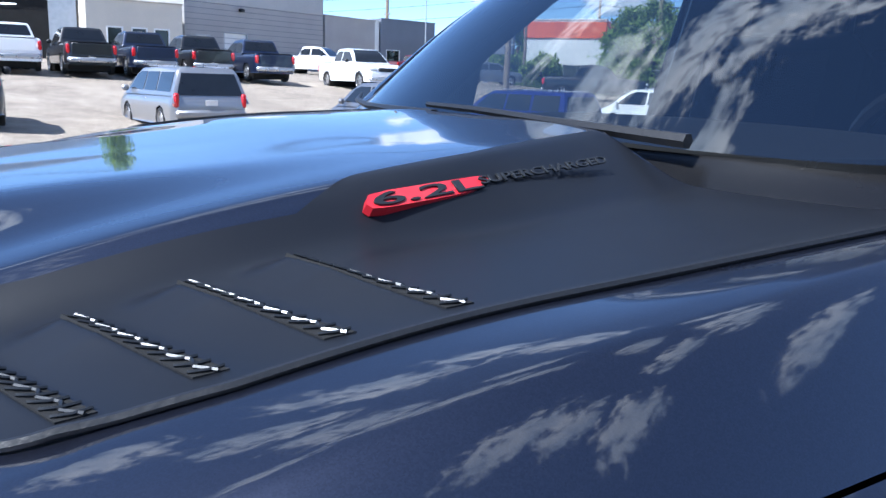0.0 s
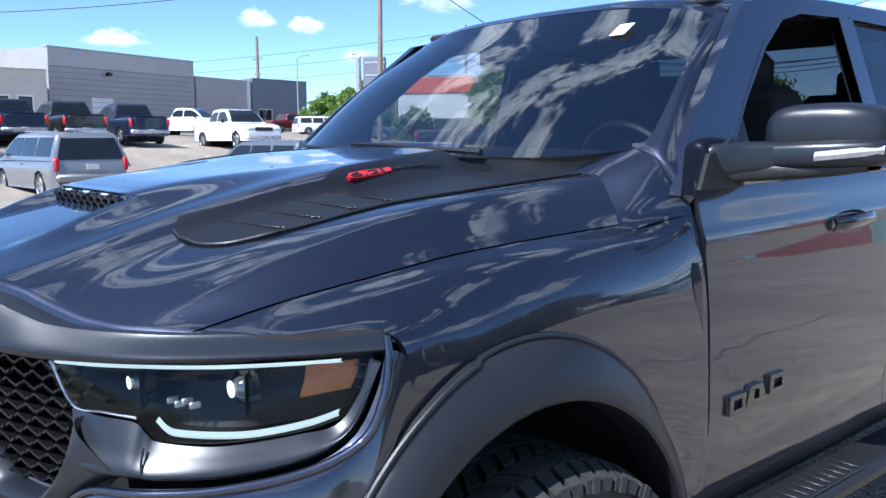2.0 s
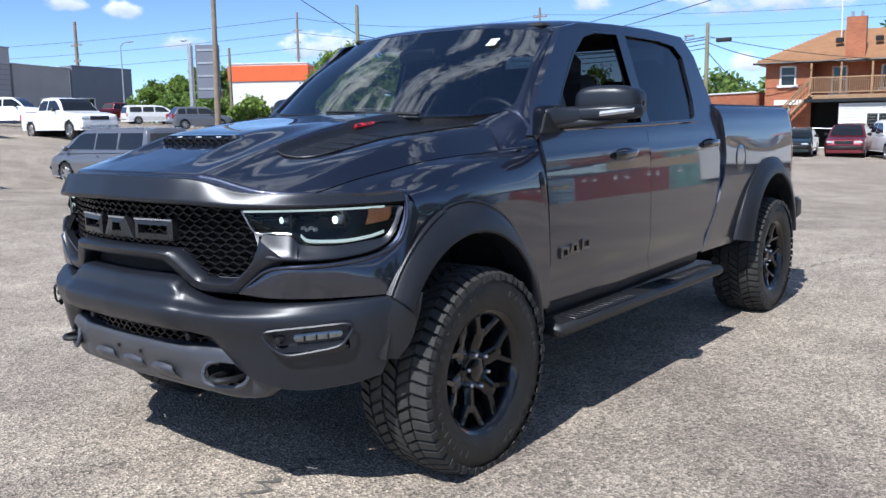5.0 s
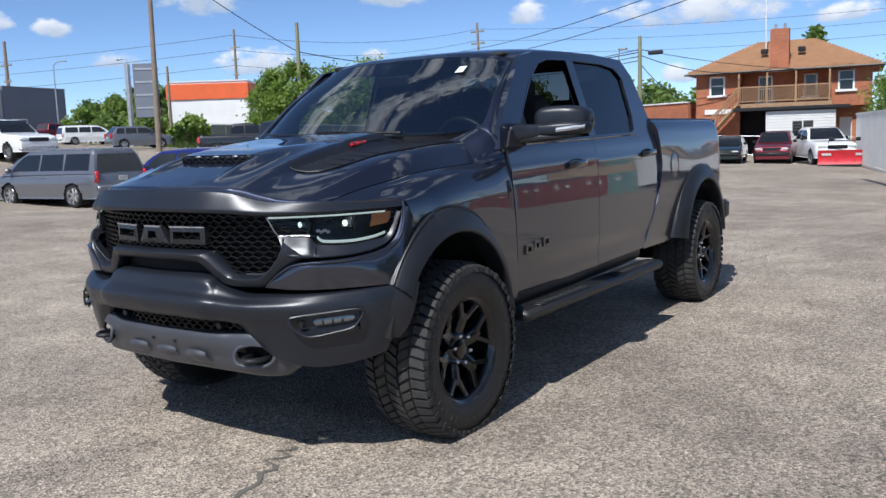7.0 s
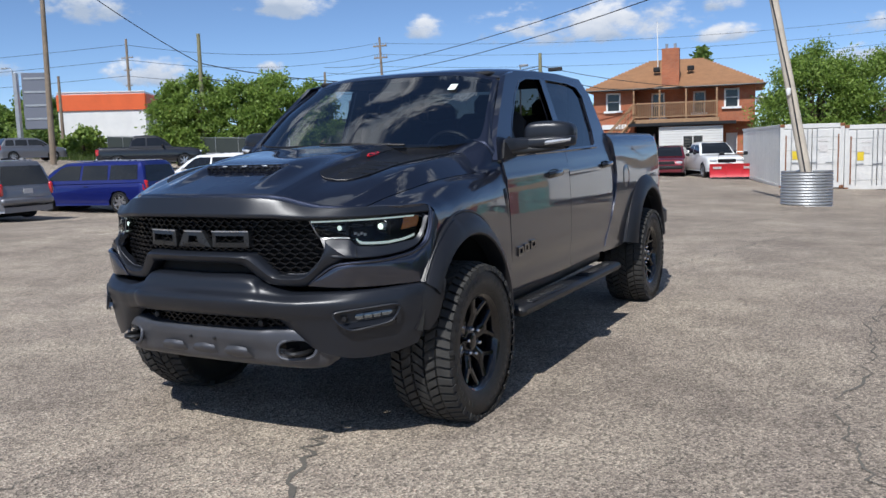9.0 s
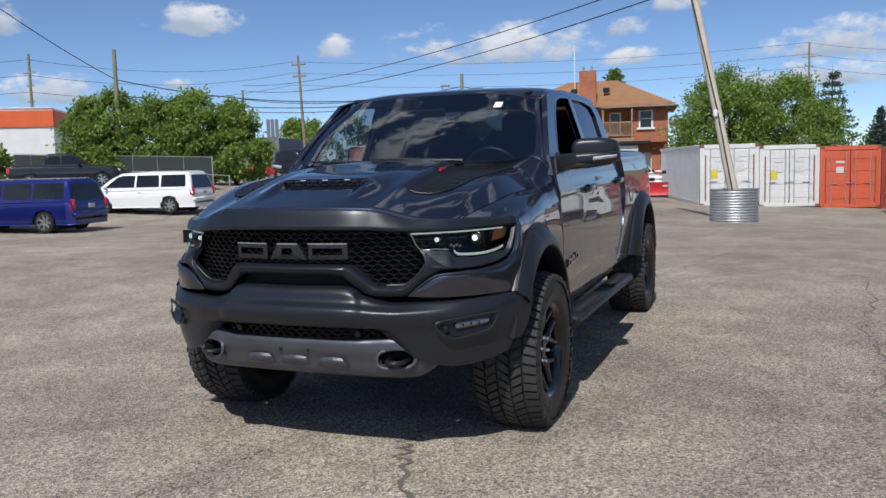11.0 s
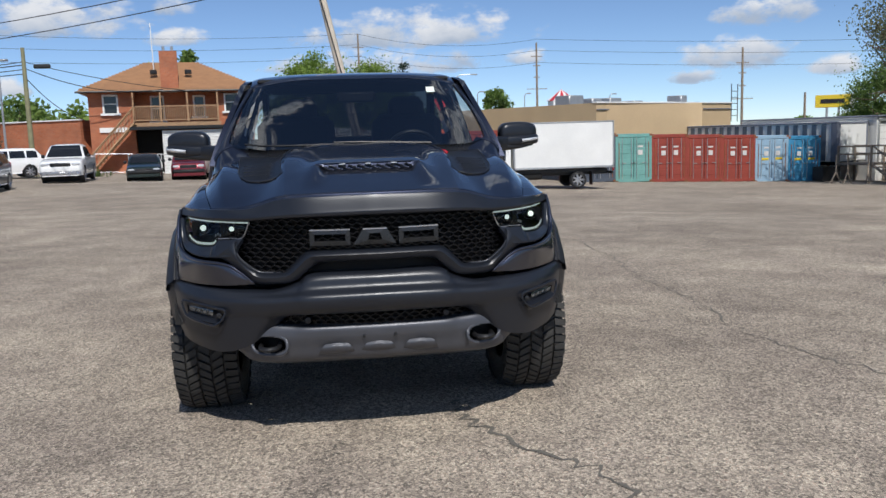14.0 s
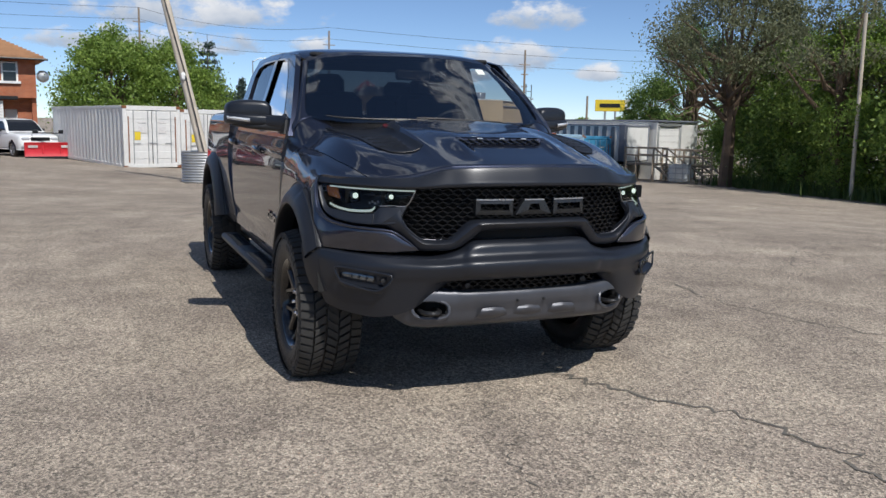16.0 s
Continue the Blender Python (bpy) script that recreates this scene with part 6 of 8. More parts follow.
VP = np.array([[(x + o, y, gz(x + o, y) + .015 + .05 * (o > 1)) for o in (0, .6, 1.6, 6)] for x, y in crom(np.array([(30.6, 35.5), (29.4, 31), (27.8, 26.0), (26.4, 22), (25.2, 17), (24.4, 12), (24, 4)]), 30)])
part("soil", grid(VP, flip=True), mat("dry_soil", (0.17, 0.125, 0.075), 0.95, 0, 0.35, 1.5, 25, 0.4), verge)

# ==== the pickup truck that the camera circles: front axle over the origin, nose towards -y, driver's side +x ====
truck = thing("pickup_truck", "dark granite grey off-road crew cab pickup truck parked on asphalt", "pickup truck")


def tpart(name, geo, material, label="", parent=truck, smooth=True):
    return part(name, geo, material, parent, label, smooth)


def both(name, geo, material, label="", parent=truck, smooth=True):
    """The driver's side part and its mirror image."""
    return tpart(name, geo, material, label, parent, smooth), tpart(name, flipx(geo), material, label, parent, smooth)


# ---- hood ----
HX = [0, .22, .385, .43, .475, .53, .665, .70, .765, .80, .85, .888]


def hood_ctrl():
    front = [(0, -.815, 1.222), (.22, -.80, 1.222), (.385, -.765, 1.218), (.43, -.748, 1.213), (.475, -.725, 1.203), (.53, -.70, 1.185), (.60, -.668, 1.166), (.635, -.648, 1.161), (.67, -.628, 1.157), (.705, -.602, 1.155), (.74, -.573, 1.153), (.775, -.545, 1.151)]
    r1 = [(0, -.64, 1.268), (.22, -.63, 1.268), (.385, -.605, 1.262), (.43, -.595, 1.256), (.475, -.58, 1.242), (.53, -.56, 1.228), (.62, -.525, 1.22), (.655, -.505, 1.219), (.70, -.48, 1.216), (.735, -.465, 1.211), (.775, -.43, 1.199), (.808, -.40, 1.186)]
    r2 = [(0, -.42, 1.318), (.22, -.42, 1.318), (.39, -.405, 1.317), (.435, -.40, 1.309), (.478, -.39, 1.287), (.53, -.375, 1.277), (.645, -.345, 1.275), (.68, -.33, 1.276), (.735, -.305, 1.272), (.765, -.29, 1.264), (.808, -.26, 1.236), (.838, -.235, 1.214)]
    r3 = [(0, -.15, 1.372), (.22, -.15, 1.373), (.40, -.145, 1.376), (.44, -.14, 1.367), (.485, -.135, 1.335), (.54, -.13, 1.325), (.65, -.11, 1.321), (.69, -.10, 1.323), (.75, -.09, 1.322), (.782, -.08, 1.312), (.83, -.065, 1.268), (.857, -.05, 1.240)]
    r4 = [(0, .12, 1.412), (.21, .12, 1.412), (.38, .12, 1.412), (.425, .12, 1.402), (.478, .125, 1.357), (.53, .13, 1.348), (.66, .14, 1.344), (.70, .145, 1.347), (.755, .15, 1.348), (.785, .155, 1.337), (.837, .165, 1.285), (.866, .175, 1.254)]
    r5 = [(0, .37, 1.437), (.19, .375, 1.436), (.30, .385, 1.43), (.335, .39, 1.42), (.425, .41, 1.378), (.49, .425, 1.37), (.62, .462, 1.368), (.675, .48, 1.371), (.738, .497, 1.374), (.772, .495, 1.362), (.832, .47, 1.30), (.863, .448, 1.263)]
    return [front, r1, r2, r3, r4, r5]


HOOD = net(hood_ctrl(), 97, 89)


def hood_point(i, j):
    return HOOD[i, j]


def scoop_side(x):
    return smooth01((.37 - np.abs(x)) / .14)


def scoop_cut(x):
    return smooth01((.262 - np.abs(x)) / .045)


def scoop_rise(P):
    x, y = np.abs(P[..., 0]), P[..., 1]
    back = np.exp(-(np.maximum(0, y + .45) / .30) ** 2)
    ramp = smooth01((y + .76) / .31)
    return .036 * scoop_side(x) * np.where(y > -.452, back, ramp * (1 - scoop_cut(x))) + .004 * (y <= -.452) * scoop_cut(x) * smooth01((y + .66) / .18)


hood = HOOD.copy()
row = int(np.argmin(np.abs(HOOD[:, 0, 1] + .452)))
hood[..., 2] += scoop_rise(HOOD)
cut = scoop_cut(HOOD[row][:, 0])[:, None]
r0, r1_ = hood[row], hood[row + 1]
lip = (r0 + (r1_ - r0) * .6) * (1 - cut) + (r1_ + np.array((0, -.020, -.003))) * cut
wall_top = (r0 + (r1_ - r0) * .8) * (1 - cut) + (r1_ + np.array((0, -.006, -.0005))) * cut
under = (r0 + (r1_ - r0) * .4) * (1 - cut) + (r1_ + np.array((0, -.014, -.012))) * cut
low = (r0 + (r1_ - r0) * .2) * (1 - cut) + (r0 + np.array((0, .045, -.006))) * cut
fore = np.concatenate([(hood[0] + np.array((0, -.013, -.020)))[None], (hood[0] + np.array((0, -.012, -.010)))[None], (hood[0] + np.array((0, -.007, -.003)))[None], hood[:row + 1]])
aft = hood[row + 1:]
HN = folded(mirror_half(np.concatenate([fore, low[None], under[None], lip[None], wall_top[None], aft])), .022)
hood_ob = tpart("hood", grid(HN, flip=True), "paint", "grey metallic bulged bonnet with a central air scoop")


def wave_piece(w=.0470, h=.0090, d=.020, amp=.0062):
    """One small bent bar of a grille's mesh."""
    xs = np.array([-.5, -.28, 0, .28, .5]) * w
    zs = np.array([0, amp, 0, -amp, 0])
    V, F = [], []
    for x, z in zip(xs, zs):
        V += [(x, 0, z + h / 2), (x, -d, z + h / 2 - .002), (x, -d, z - h / 2 + .002), (x, 0, z - h / 2)]
    for i in range(4):
        for j in range(3):
            F.append((i * 4 + j, i * 4 + j + 1, i * 4 + 5 + j, i * 4 + 4 + j))
    F += [(0, 3, 2, 1), (16, 17, 18, 19)]
    return V, F


WAVE = None


def wave(parent, x, y, z, yaw, s=1.0):
    """A grille piece that shares one mesh with all others."""
    global WAVE
    if WAVE is None:
        WAVE = bpy.data.meshes.new("grille_wave")
        g = wave_piece()
        WAVE.from_pydata([tuple(v) for v in g[0]], [], g[1])
        WAVE.materials.append(M["grillebar"])
    ob = new("grille_wave", WAVE)
    ob.parent = parent
    ob.matrix_basis = Matrix.LocRotScale((x, y, z), Euler((0, 0, yaw)), (s, s, s))
    return ob


def nose(x):
    """The plan line of the nose."""
    return float(np.interp(abs(x), [0, .2, .4, .58, .70, .80, .88, .94, .985], [-.87, -.855, -.805, -.73, -.645, -.55, -.435, -.315, -.18]))


def nose_yaw(x):
    return math.atan2(nose(x + .02) - nose(x - .02), .04)


# the scoop's shaded depth is a near-black sheet behind its mesh
scoop_shade = tpart("scoop_shade", grid(np.array([[(x, -.445, z) for x in np.linspace(-.262, .262, 12)] for z in (1.285, 1.346)])), "dark", "near-black shade sheet behind the scoop's honeycomb", hood_ob)
for k in range(3):
    for j in range(10):
        x = -.215 + .0478 * j + (.012 if k % 2 else -.012)
        wave(hood_ob, x, -.452, 1.307 + .0118 * k, 0, .86)
for x in (-.13, 0, .13):
    tpart("scoop_lamp", box((x, -.464, 1.340), (.032, .012, .007), .003), "lampwhite", "small clear marker light", hood_ob)

# matte side inserts with heat vents
def hood_at(x, y):
    """A point of the bonnet's surface at (x, y)."""
    k = np.argmin((HOOD[..., 0] - x) ** 2 + (HOOD[..., 1] - y) ** 2)
    i, j = np.unravel_index(k, HOOD.shape[:2])
    i0, j0 = min(max(i, 1), 95), min(max(j, 1), 87)
    p = HOOD[i0, j0]
    n = np.cross(HOOD[i0 + 1, j0] - HOOD[i0 - 1, j0], HOOD[i0, j0 + 1] - HOOD[i0, j0 - 1])
    return (x, y, p[2] - (n[0] * (x - p[0]) + n[1] * (y - p[1])) / n[2])


slat_at = (-.058, -.145, -.227, -.302, -.372)


def saw(x, y):
    q = y - .38 * (x - .6)
    z = 0.0
    for s in slat_at[:-1]:
        u = (q - (s - .074)) / .074
        if 0 <= u < .60:
            z = .0135 * (u / .60) ** 1.1
        elif .60 <= u < 1:
            z = .0135 * (1 - (u - .60) / .40)
    return z


def vent_fade(x):
    """The louvres lie flush at their outer ends."""
    return max(0.0, min(1.0, (.668 - x) / .115))


IV = []
for y in np.concatenate([np.linspace(-.445, -.04, 170), np.linspace(-.036, .415, 60)]):
    lo = float(np.interp(y, [-.445, -.42, -.3, -.09, -.02, .12, .415], [.46, .43, .446, .452, .418, .402, .315]))
    hi = float(np.interp(y, [-.445, -.43, -.40, -.33, -.22, 0, .2, .415], [.49, .56, .605, .645, .668, .682, .702, .722]))
    IV.append([hood_at(x, y + float(np.interp(x, [.3, .49, .62, .738], [-.045, 0, .037, .07])) * float(smooth01((y - .08) / .3))) for x in np.linspace(lo, hi, 50)])
IV = np.array(IV)
IV[1:-1] = (IV[:-2] + 2 * IV[1:-1] + IV[2:]) / 4
IV[:, 1:-1] = (IV[:, :-2] + 2 * IV[:, 1:-1] + IV[:, 2:]) / 4
for i in range(IV.shape[0]):
    for j in range(IV.shape[1]):
        x, y, z = IV[i, j]
        IV[i, j, 2] = z + .003 + saw(x, y) * float(smooth01((x - max(.485, IV[i, 0, 0] + .02)) / .03)) * vent_fade(x)
rim_path = np.concatenate([IV[0, 6:-2:4], IV[::5, -1]])
both("vent_rim", tube(rim_path + (0, 0, .0005), .0036, 6), "black", "thin dark joint round the vent insert", hood_ob)
both("vent_insert", grid(folded(IV, .005), flip=True), "matte", "matte dark heat-vent insert", hood_ob)
for s in slat_at[:-1]:
    top, bot = [], []
    for x in np.linspace(.505, .640 + .07 * (s + .30), 12):
        for lst, q, h in ((top, s - .0262, .0042 + .0126 * vent_fade(x)), (bot, s - .003, .0042 + .0004 * vent_fade(x))):
            y = q + .38 * (x - .6)
            lst.append((x, y, hood_at(x, y)[2] + h))
    top, bot = np.array(top), np.array(bot)
    both("vent_mesh", grid(folded(np.stack([top, bot], axis=1), .003), flip=True), "dark", "black mesh strip of a heat vent", hood_ob)
    links = []
    for k in range(11):
        p, q = (top[k] + top[k + 1]) / 2, (bot[k] + bot[k + 1]) / 2
        links.append(tube([p + (0, .001, .001), (p + q) / 2 + (.004, .001, .0015), q + (0, .001, .001)], .0013, 5))
        m = (top[k] * (.65 - .3 * (k % 2)) + bot[k] * (.35 + .3 * (k % 2)))
        n = (top[k + 1] * (.35 + .3 * (k % 2)) + bot[k + 1] * (.65 - .3 * (k % 2)))
        links.append(tube([m + (0, .001, .001), n + (0, .001, .001)], .0015, 5))
    both("vent_grid", join(*links), "badge", "small bright bars of a heat vent", hood_ob)


# raised emblem on the side of the bulge
def emblem(sign):
    """Raised emblem that follows the bulge's flank."""
    a, b = np.array((.459, -.032)), np.array((.408, .300))
    L = float(np.linalg.norm(b - a)) * 1.01

    table = []
    for f in np.linspace(-.05, 1.05, 45):
        x, y = a + (b - a) * f
        p = np.array(hood_at(x, y))
        along = np.array(hood_at(*(a + (b - a) * (f + .04)))) - np.array(hood_at(*(a + (b - a) * (f - .04))))
        across = np.array(hood_at(x + .010, y + .002)) - np.array(hood_at(x - .010, y - .002))
        n = np.cross(across, along)
        n /= np.linalg.norm(n) * (1 if n[2] > 0 else -1)
        up = np.cross(n, along)
        up /= np.linalg.norm(up) * (1 if up[2] > 0 else -1)
        table.append((p, up, n))
    table = np.array(table)
    inner = table[4:-4]
    mean_up, mean_n = inner[:, 1].mean(0), inner[:, 2].mean(0)
    mean_up, mean_n = mean_up / np.linalg.norm(mean_up), mean_n / np.linalg.norm(mean_n)
    fs = np.linspace(-.05, 1.05, 45)[:, None]
    line = table[2, 0] + (table[-3, 0] - table[2, 0]) * fs
    rise = min(.010, max(0.0, float(np.max((inner[:, 0] - line[4:-4]) @ mean_n))))
    table[:, 0] = line + mean_n * rise * .7
    table[:, 1], table[:, 2] = mean_up, mean_n

    def on_flank(u, v, w):
        f = u / L if sign > 0 else 1 - u / L
        k = min(max((f + .05) / 1.1 * 44, 0), 43.99)
        i = int(k)
        p, up, n = table[i] * (1 - k + i) + table[i + 1] * (k - i)
        q = p + up * v + n * (w + .0065)
        return (sign * q[0], q[1], q[2])

    base = tagged(new("hood_emblem"), "red and dark raised engine emblem on the bonnet bulge")
    base.parent = truck
    w = L * .44
    ol = [(0, -.002), (.004, -.008), (.02, -.0098), (w * .5, -.0098), (w - .03, -.009), (w - .008, -.005), (w + .006, .004), (w, .0088), (w * .5, .0098), (.03, .0098), (.008, .0078)]
    front = [on_flank(u, v, .0012) for u, v in ol]
    rear = [on_flank(u, v, -.010) for u, v in ol]
    n = len(ol)
    part("red_plate", (front + rear, [tuple(range(n))] + [(k, (k + 1) % n, n + (k + 1) % n, n + k) for k in range(n)]), "red", base, "red enamel plate", False)
    for txt, x0, size, y0, wd in (("6.2L", .008, .0205, -.0072, w - .016), ("SUPERCHARGED", w - .008, .0145, -.003, L - w + .008)):
        cu = bpy.data.curves.new("letters", "FONT")
        cu.body, cu.size, cu.extrude, cu.bevel_depth = txt, size, .0009, .0003
        ob = new("letters", cu)
        bpy.context.view_layer.update()
        me = bpy.data.meshes.new_from_object(ob.evaluated_get(bpy.context.evaluated_depsgraph_get()))
        bpy.data.objects.remove(ob)
        xs = [v.co.x for v in me.vertices]
        k = wd / (max(xs) - min(xs))
        x_min = min(xs)
        for v in me.vertices:
            v.co = Vector(on_flank(x0 + (v.co.x - x_min) * k, y0 + v.co.y, .0020 + v.co.z))
        me.materials.append(M["badge"])
        lo = new("letters", me)
        lo.parent = base
        tagged(lo, "dark raised letters")
    return base


for sgn in (1, -1):
    emblem(sgn)

# ---- nose: brow bar, grille, mouth, bumper ----
brow_rows = [
    [(0, -.80, 1.206), (.3, -.775, 1.203), (.44, -.74, 1.194), (.52, -.70, 1.170), (.60, -.655, 1.149), (.75, -.56, 1.146), (.86, -.42, 1.143), (.938, -.285, 1.140)],
    [(0, -.862, 1.209), (.3, -.838, 1.205), (.44, -.789, 1.196), (.52, -.750, 1.173), (.60, -.705, 1.153), (.75, -.597, 1.149), (.87, -.428, 1.146), (.948, -.285, 1.143)],
    [(0, -.874, 1.204), (.3, -.850, 1.200), (.44, -.801, 1.191), (.52, -.762, 1.168), (.60, -.716, 1.149), (.755, -.604, 1.145), (.875, -.434, 1.142), (.955, -.287, 1.138)],
    [(0, -.892, 1.150), (.3, -.870, 1.147), (.44, -.824, 1.141), (.53, -.784, 1.130), (.61, -.733, 1.121), (.76, -.612, 1.118), (.88, -.44, 1.117), (.962, -.29, 1.118)],
    [(0, -.896, 1.132), (.3, -.874, 1.129), (.44, -.828, 1.123), (.53, -.788, 1.114), (.61, -.736, 1.108), (.762, -.614, 1.108), (.882, -.441, 1.108), (.964, -.291, 1.110)],
    [(0, -.882, 1.118), (.3, -.860, 1.115), (.44, -.814, 1.110), (.53, -.772, 1.102), (.61, -.722, 1.098), (.76, -.602, 1.099), (.872, -.432, 1.100), (.952, -.287, 1.102)],
    [(0, -.80, 1.112), (.3, -.78, 1.110), (.44, -.74, 1.105), (.53, -.70, 1.098), (.61, -.655, 1.095), (.75, -.55, 1.096), (.85, -.40, 1.097), (.93, -.27, 1.098)],
]
tpart("brow_bar", grid(mirror_half(net(brow_rows, 44, 48))), "satin", "satin dark grey bar across the nose above the grille")

# near-black backing sheet carries the shade behind the grille's mesh
grille = tpart("grille", grid(np.array([[(x, nose(x) + .075, z) for x in np.linspace(-.66, .66, 40)] for z in np.linspace(.81, 1.125, 4)])), "dark", "grille with a wavy mesh before a near-black shade sheet")


def in_hex(x, z):
    """Inside the outline of the upper grille."""
    x = abs(x)
    if z > 1.105:
        return False
    low = float(np.interp(x, [0, .30, .335, .431, .555, .60, .648], [.952, .952, .938, .852, .852, .885, .935]))
    return z > low and x < float(np.interp(z, [.85, .93, 1.0, 1.10], [.56, .648, .652, .60]))


nrow = 0
for z in np.arange(.858, 1.11, .0215):
    nrow += 1
    for k in range(-15, 16):
        x = (k + (.5 if nrow % 2 else 0)) * .0455
        if in_hex(x, z - .002) and in_hex(x, z + .006):
            wave(grille, x, nose(x) + .056, float(z), nose_yaw(x))


def letter_frame(x0, x1, z0, z1, skew=0.0):
    """A plain open block that stands for one raised character of the maker's name."""
    w = .022
    o = [(x0 - skew, z0), (x1 + skew, z0), (x1, z1), (x0, z1)]
    i = [(x0 + w, z0 + w), (x1 - w, z0 + w), (x1 - w - skew * .2, z1 - w), (x0 + w + skew * .2, z1 - w)]
    def to3d(u, v):
        return (u, nose(u) + .016 - .006 * (1 - abs(2 * (v - z0) / (z1 - z0) - 1)), v)
    return plate(o, [i], to3d, (0, .04, 0))


for x0, x1, sk in ((-.302, -.115, 0), (-.055, .055, .045), (.112, .302, 0)):
    tpart("grille_block", letter_frame(x0, x1, .976, 1.052, sk), "badge", "raised dark bevelled block in the grille", grille, False)
    tpart("grille_block_edge", plate([(x0, 1.047), (x1, 1.047), (x1, 1.053), (x0, 1.053)], [], lambda u, v: (u, nose(u) + .012, v), (0, .01, 0)), "silver", "bright upper edge", grille, False)

# arched surround between the grille and the mouth, which runs on beside the grille up to the lamps
def skewed(pts, n):
    return crom(np.array(pts), n)


g_edge = skewed([(0, -.846, .953), (.15, -.84, .953), (.285, -.822, .951), (.331, -.800, .941), (.38, -.775, .897), (.425, -.752, .857), (.46, -.742, .849), (.52, -.728, .849), (.556, -.722, .856), (.60, -.722, .888), (.637, -.722, .926), (.650, -.716, .965), (.650, -.708, 1.005)], 84)
m_edge = skewed([(0, -.862, .903), (.13, -.856, .903), (.235, -.846, .901), (.281, -.834, .890), (.328, -.815, .850), (.368, -.798, .816), (.42, -.786, .800), (.50, -.764, .796), (.560, -.742, .799), (.607, -.722, .832), (.655, -.705, .872), (.70, -.694, .905), (.745, -.682, .930)], 84)
push = np.interp(np.arange(84), [0, 30, 52, 66, 83], [.030, .034, .032, .020, .012])[:, None]
fwd = np.array((0, -1.0, 0))
strip = []
for s_, f_ in ((0, -1.9), (0, -.2), (.07, .45), (.20, .92), (.34, 1.0), (.55, .72), (.80, .36), (.93, .05), (1.0, -.5), (1.0, -2.4)):
    strip.append(g_edge * (1 - s_) + m_edge * s_ + fwd * push * f_)
AR = np.array(strip)
tpart("mouth_surround", grid(mirror_half(AR), flip=True), "satin", "satin dark arch round the lower grille")
# sunlit lip of the surround, drawn as a tube of brighter grey
both("grille_edge_gleam", tube(AR[1][36:74] + (0, -.003, .001), .0028, 6), "skid", "thin grey tube painting the lit edge of the grille opening")

# shade inside the mouth, put in as a near-black sheet
tpart("mouth_shade", grid(np.array([[(x, nose(x) + .125, z) for x in np.linspace(-.44, .44, 24)] for z in (.79, .95)])), "dark", "near-black sheet for the shade in the intake behind the arch")
for k in range(4):
    for j in range(-8, 9):
        x = (j + (.5 if k % 2 else 0)) * .0455
        if abs(x) < .36 - .012 * (3 - k) * 0 and abs(x) < .40:
            wave(grille, x, nose(x) + .105, .838 + .022 * k, nose_yaw(x))

bump_rows = [
    [(0, -.775, .852), (.29, -.765, .850), (.365, -.75, .815), (.47, -.735, .772), (.58, -.70, .768), (.75, -.61, .775), (.9, -.47, .782), (.975, -.375, .788)],
    [(0, -.856, .847), (.29, -.842, .845), (.365, -.805, .808), (.47, -.775, .772), (.58, -.735, .770), (.76, -.64, .777), (.91, -.495, .784), (.985, -.395, .789)],
    [(0, -.888, .828), (.29, -.874, .824), (.37, -.845, .795), (.47, -.815, .768), (.58, -.77, .766), (.77, -.67, .772), (.92, -.52, .778), (.995, -.405, .782)],
    [(0, -.902, .786), (.3, -.888, .782), (.385, -.862, .768), (.47, -.835, .756), (.58, -.795, .752), (.77, -.69, .757), (.925, -.53, .76), (1.0, -.41, .765)],
    [(0, -.945, .752), (.3, -.93, .748), (.40, -.895, .74), (.47, -.87, .733), (.58, -.825, .728), (.77, -.71, .726), (.925, -.545, .725), (1.005, -.41, .73)],
    [(0, -.94, .70), (.3, -.925, .698), (.40, -.89, .694), (.47, -.865, .69), (.58, -.82, .684), (.77, -.705, .674), (.925, -.545, .668), (1.003, -.41, .665)],
    [(0, -.905, .664), (.3, -.89, .663), (.40, -.865, .661), (.47, -.845, .656), (.58, -.805, .648), (.77, -.69, .63), (.92, -.535, .615), (1.0, -.408, .605)],
    [(0, -.86, .658), (.3, -.85, .657), (.40, -.83, .655), (.47, -.82, .642), (.58, -.79, .590), (.76, -.68, .540), (.91, -.535, .545), (.985, -.42, .57)],
    [(0, -.82, .655), (.3, -.81, .654), (.40, -.80, .652), (.50, -.785, .585), (.62, -.75, .500), (.76, -.655, .462), (.89, -.53, .478), (.96, -.44, .505)],
]
bump = net(bump_rows, 60, 80)
bump[..., 1] += .024 * (1 - smooth01((bump[..., 0] - .35) / .5))
tpart("front_bumper", grid(mirror_half(bump), keep=lambda c: not (.738 < abs(c[0]) < .912 and .622 < c[2] < .682 and c[1] < -.5)), "satin", "satin dark grey off-road front bumper")
both("bumper_end", grid(folded(net([[(.982, -.428, .788), (1.03, -.36, .790), (1.056, -.315, .792)], [(.992, -.434, .72), (1.03, -.378, .72), (1.052, -.333, .72)], [(.984, -.446, .63), (1.012, -.402, .625), (1.032, -.36, .62)], [(.962, -.470, .572), (.988, -.435, .566), (1.006, -.40, .560)]], 16, 10), .03), flip=True), "flare", "dark bumper corner cap")
both("corner_badge", box((1.02, -.388, .765), (.05, .006, .012), .002, Matrix.Rotation(.65, 3, "Z")), "black", "small dark maker's plate")

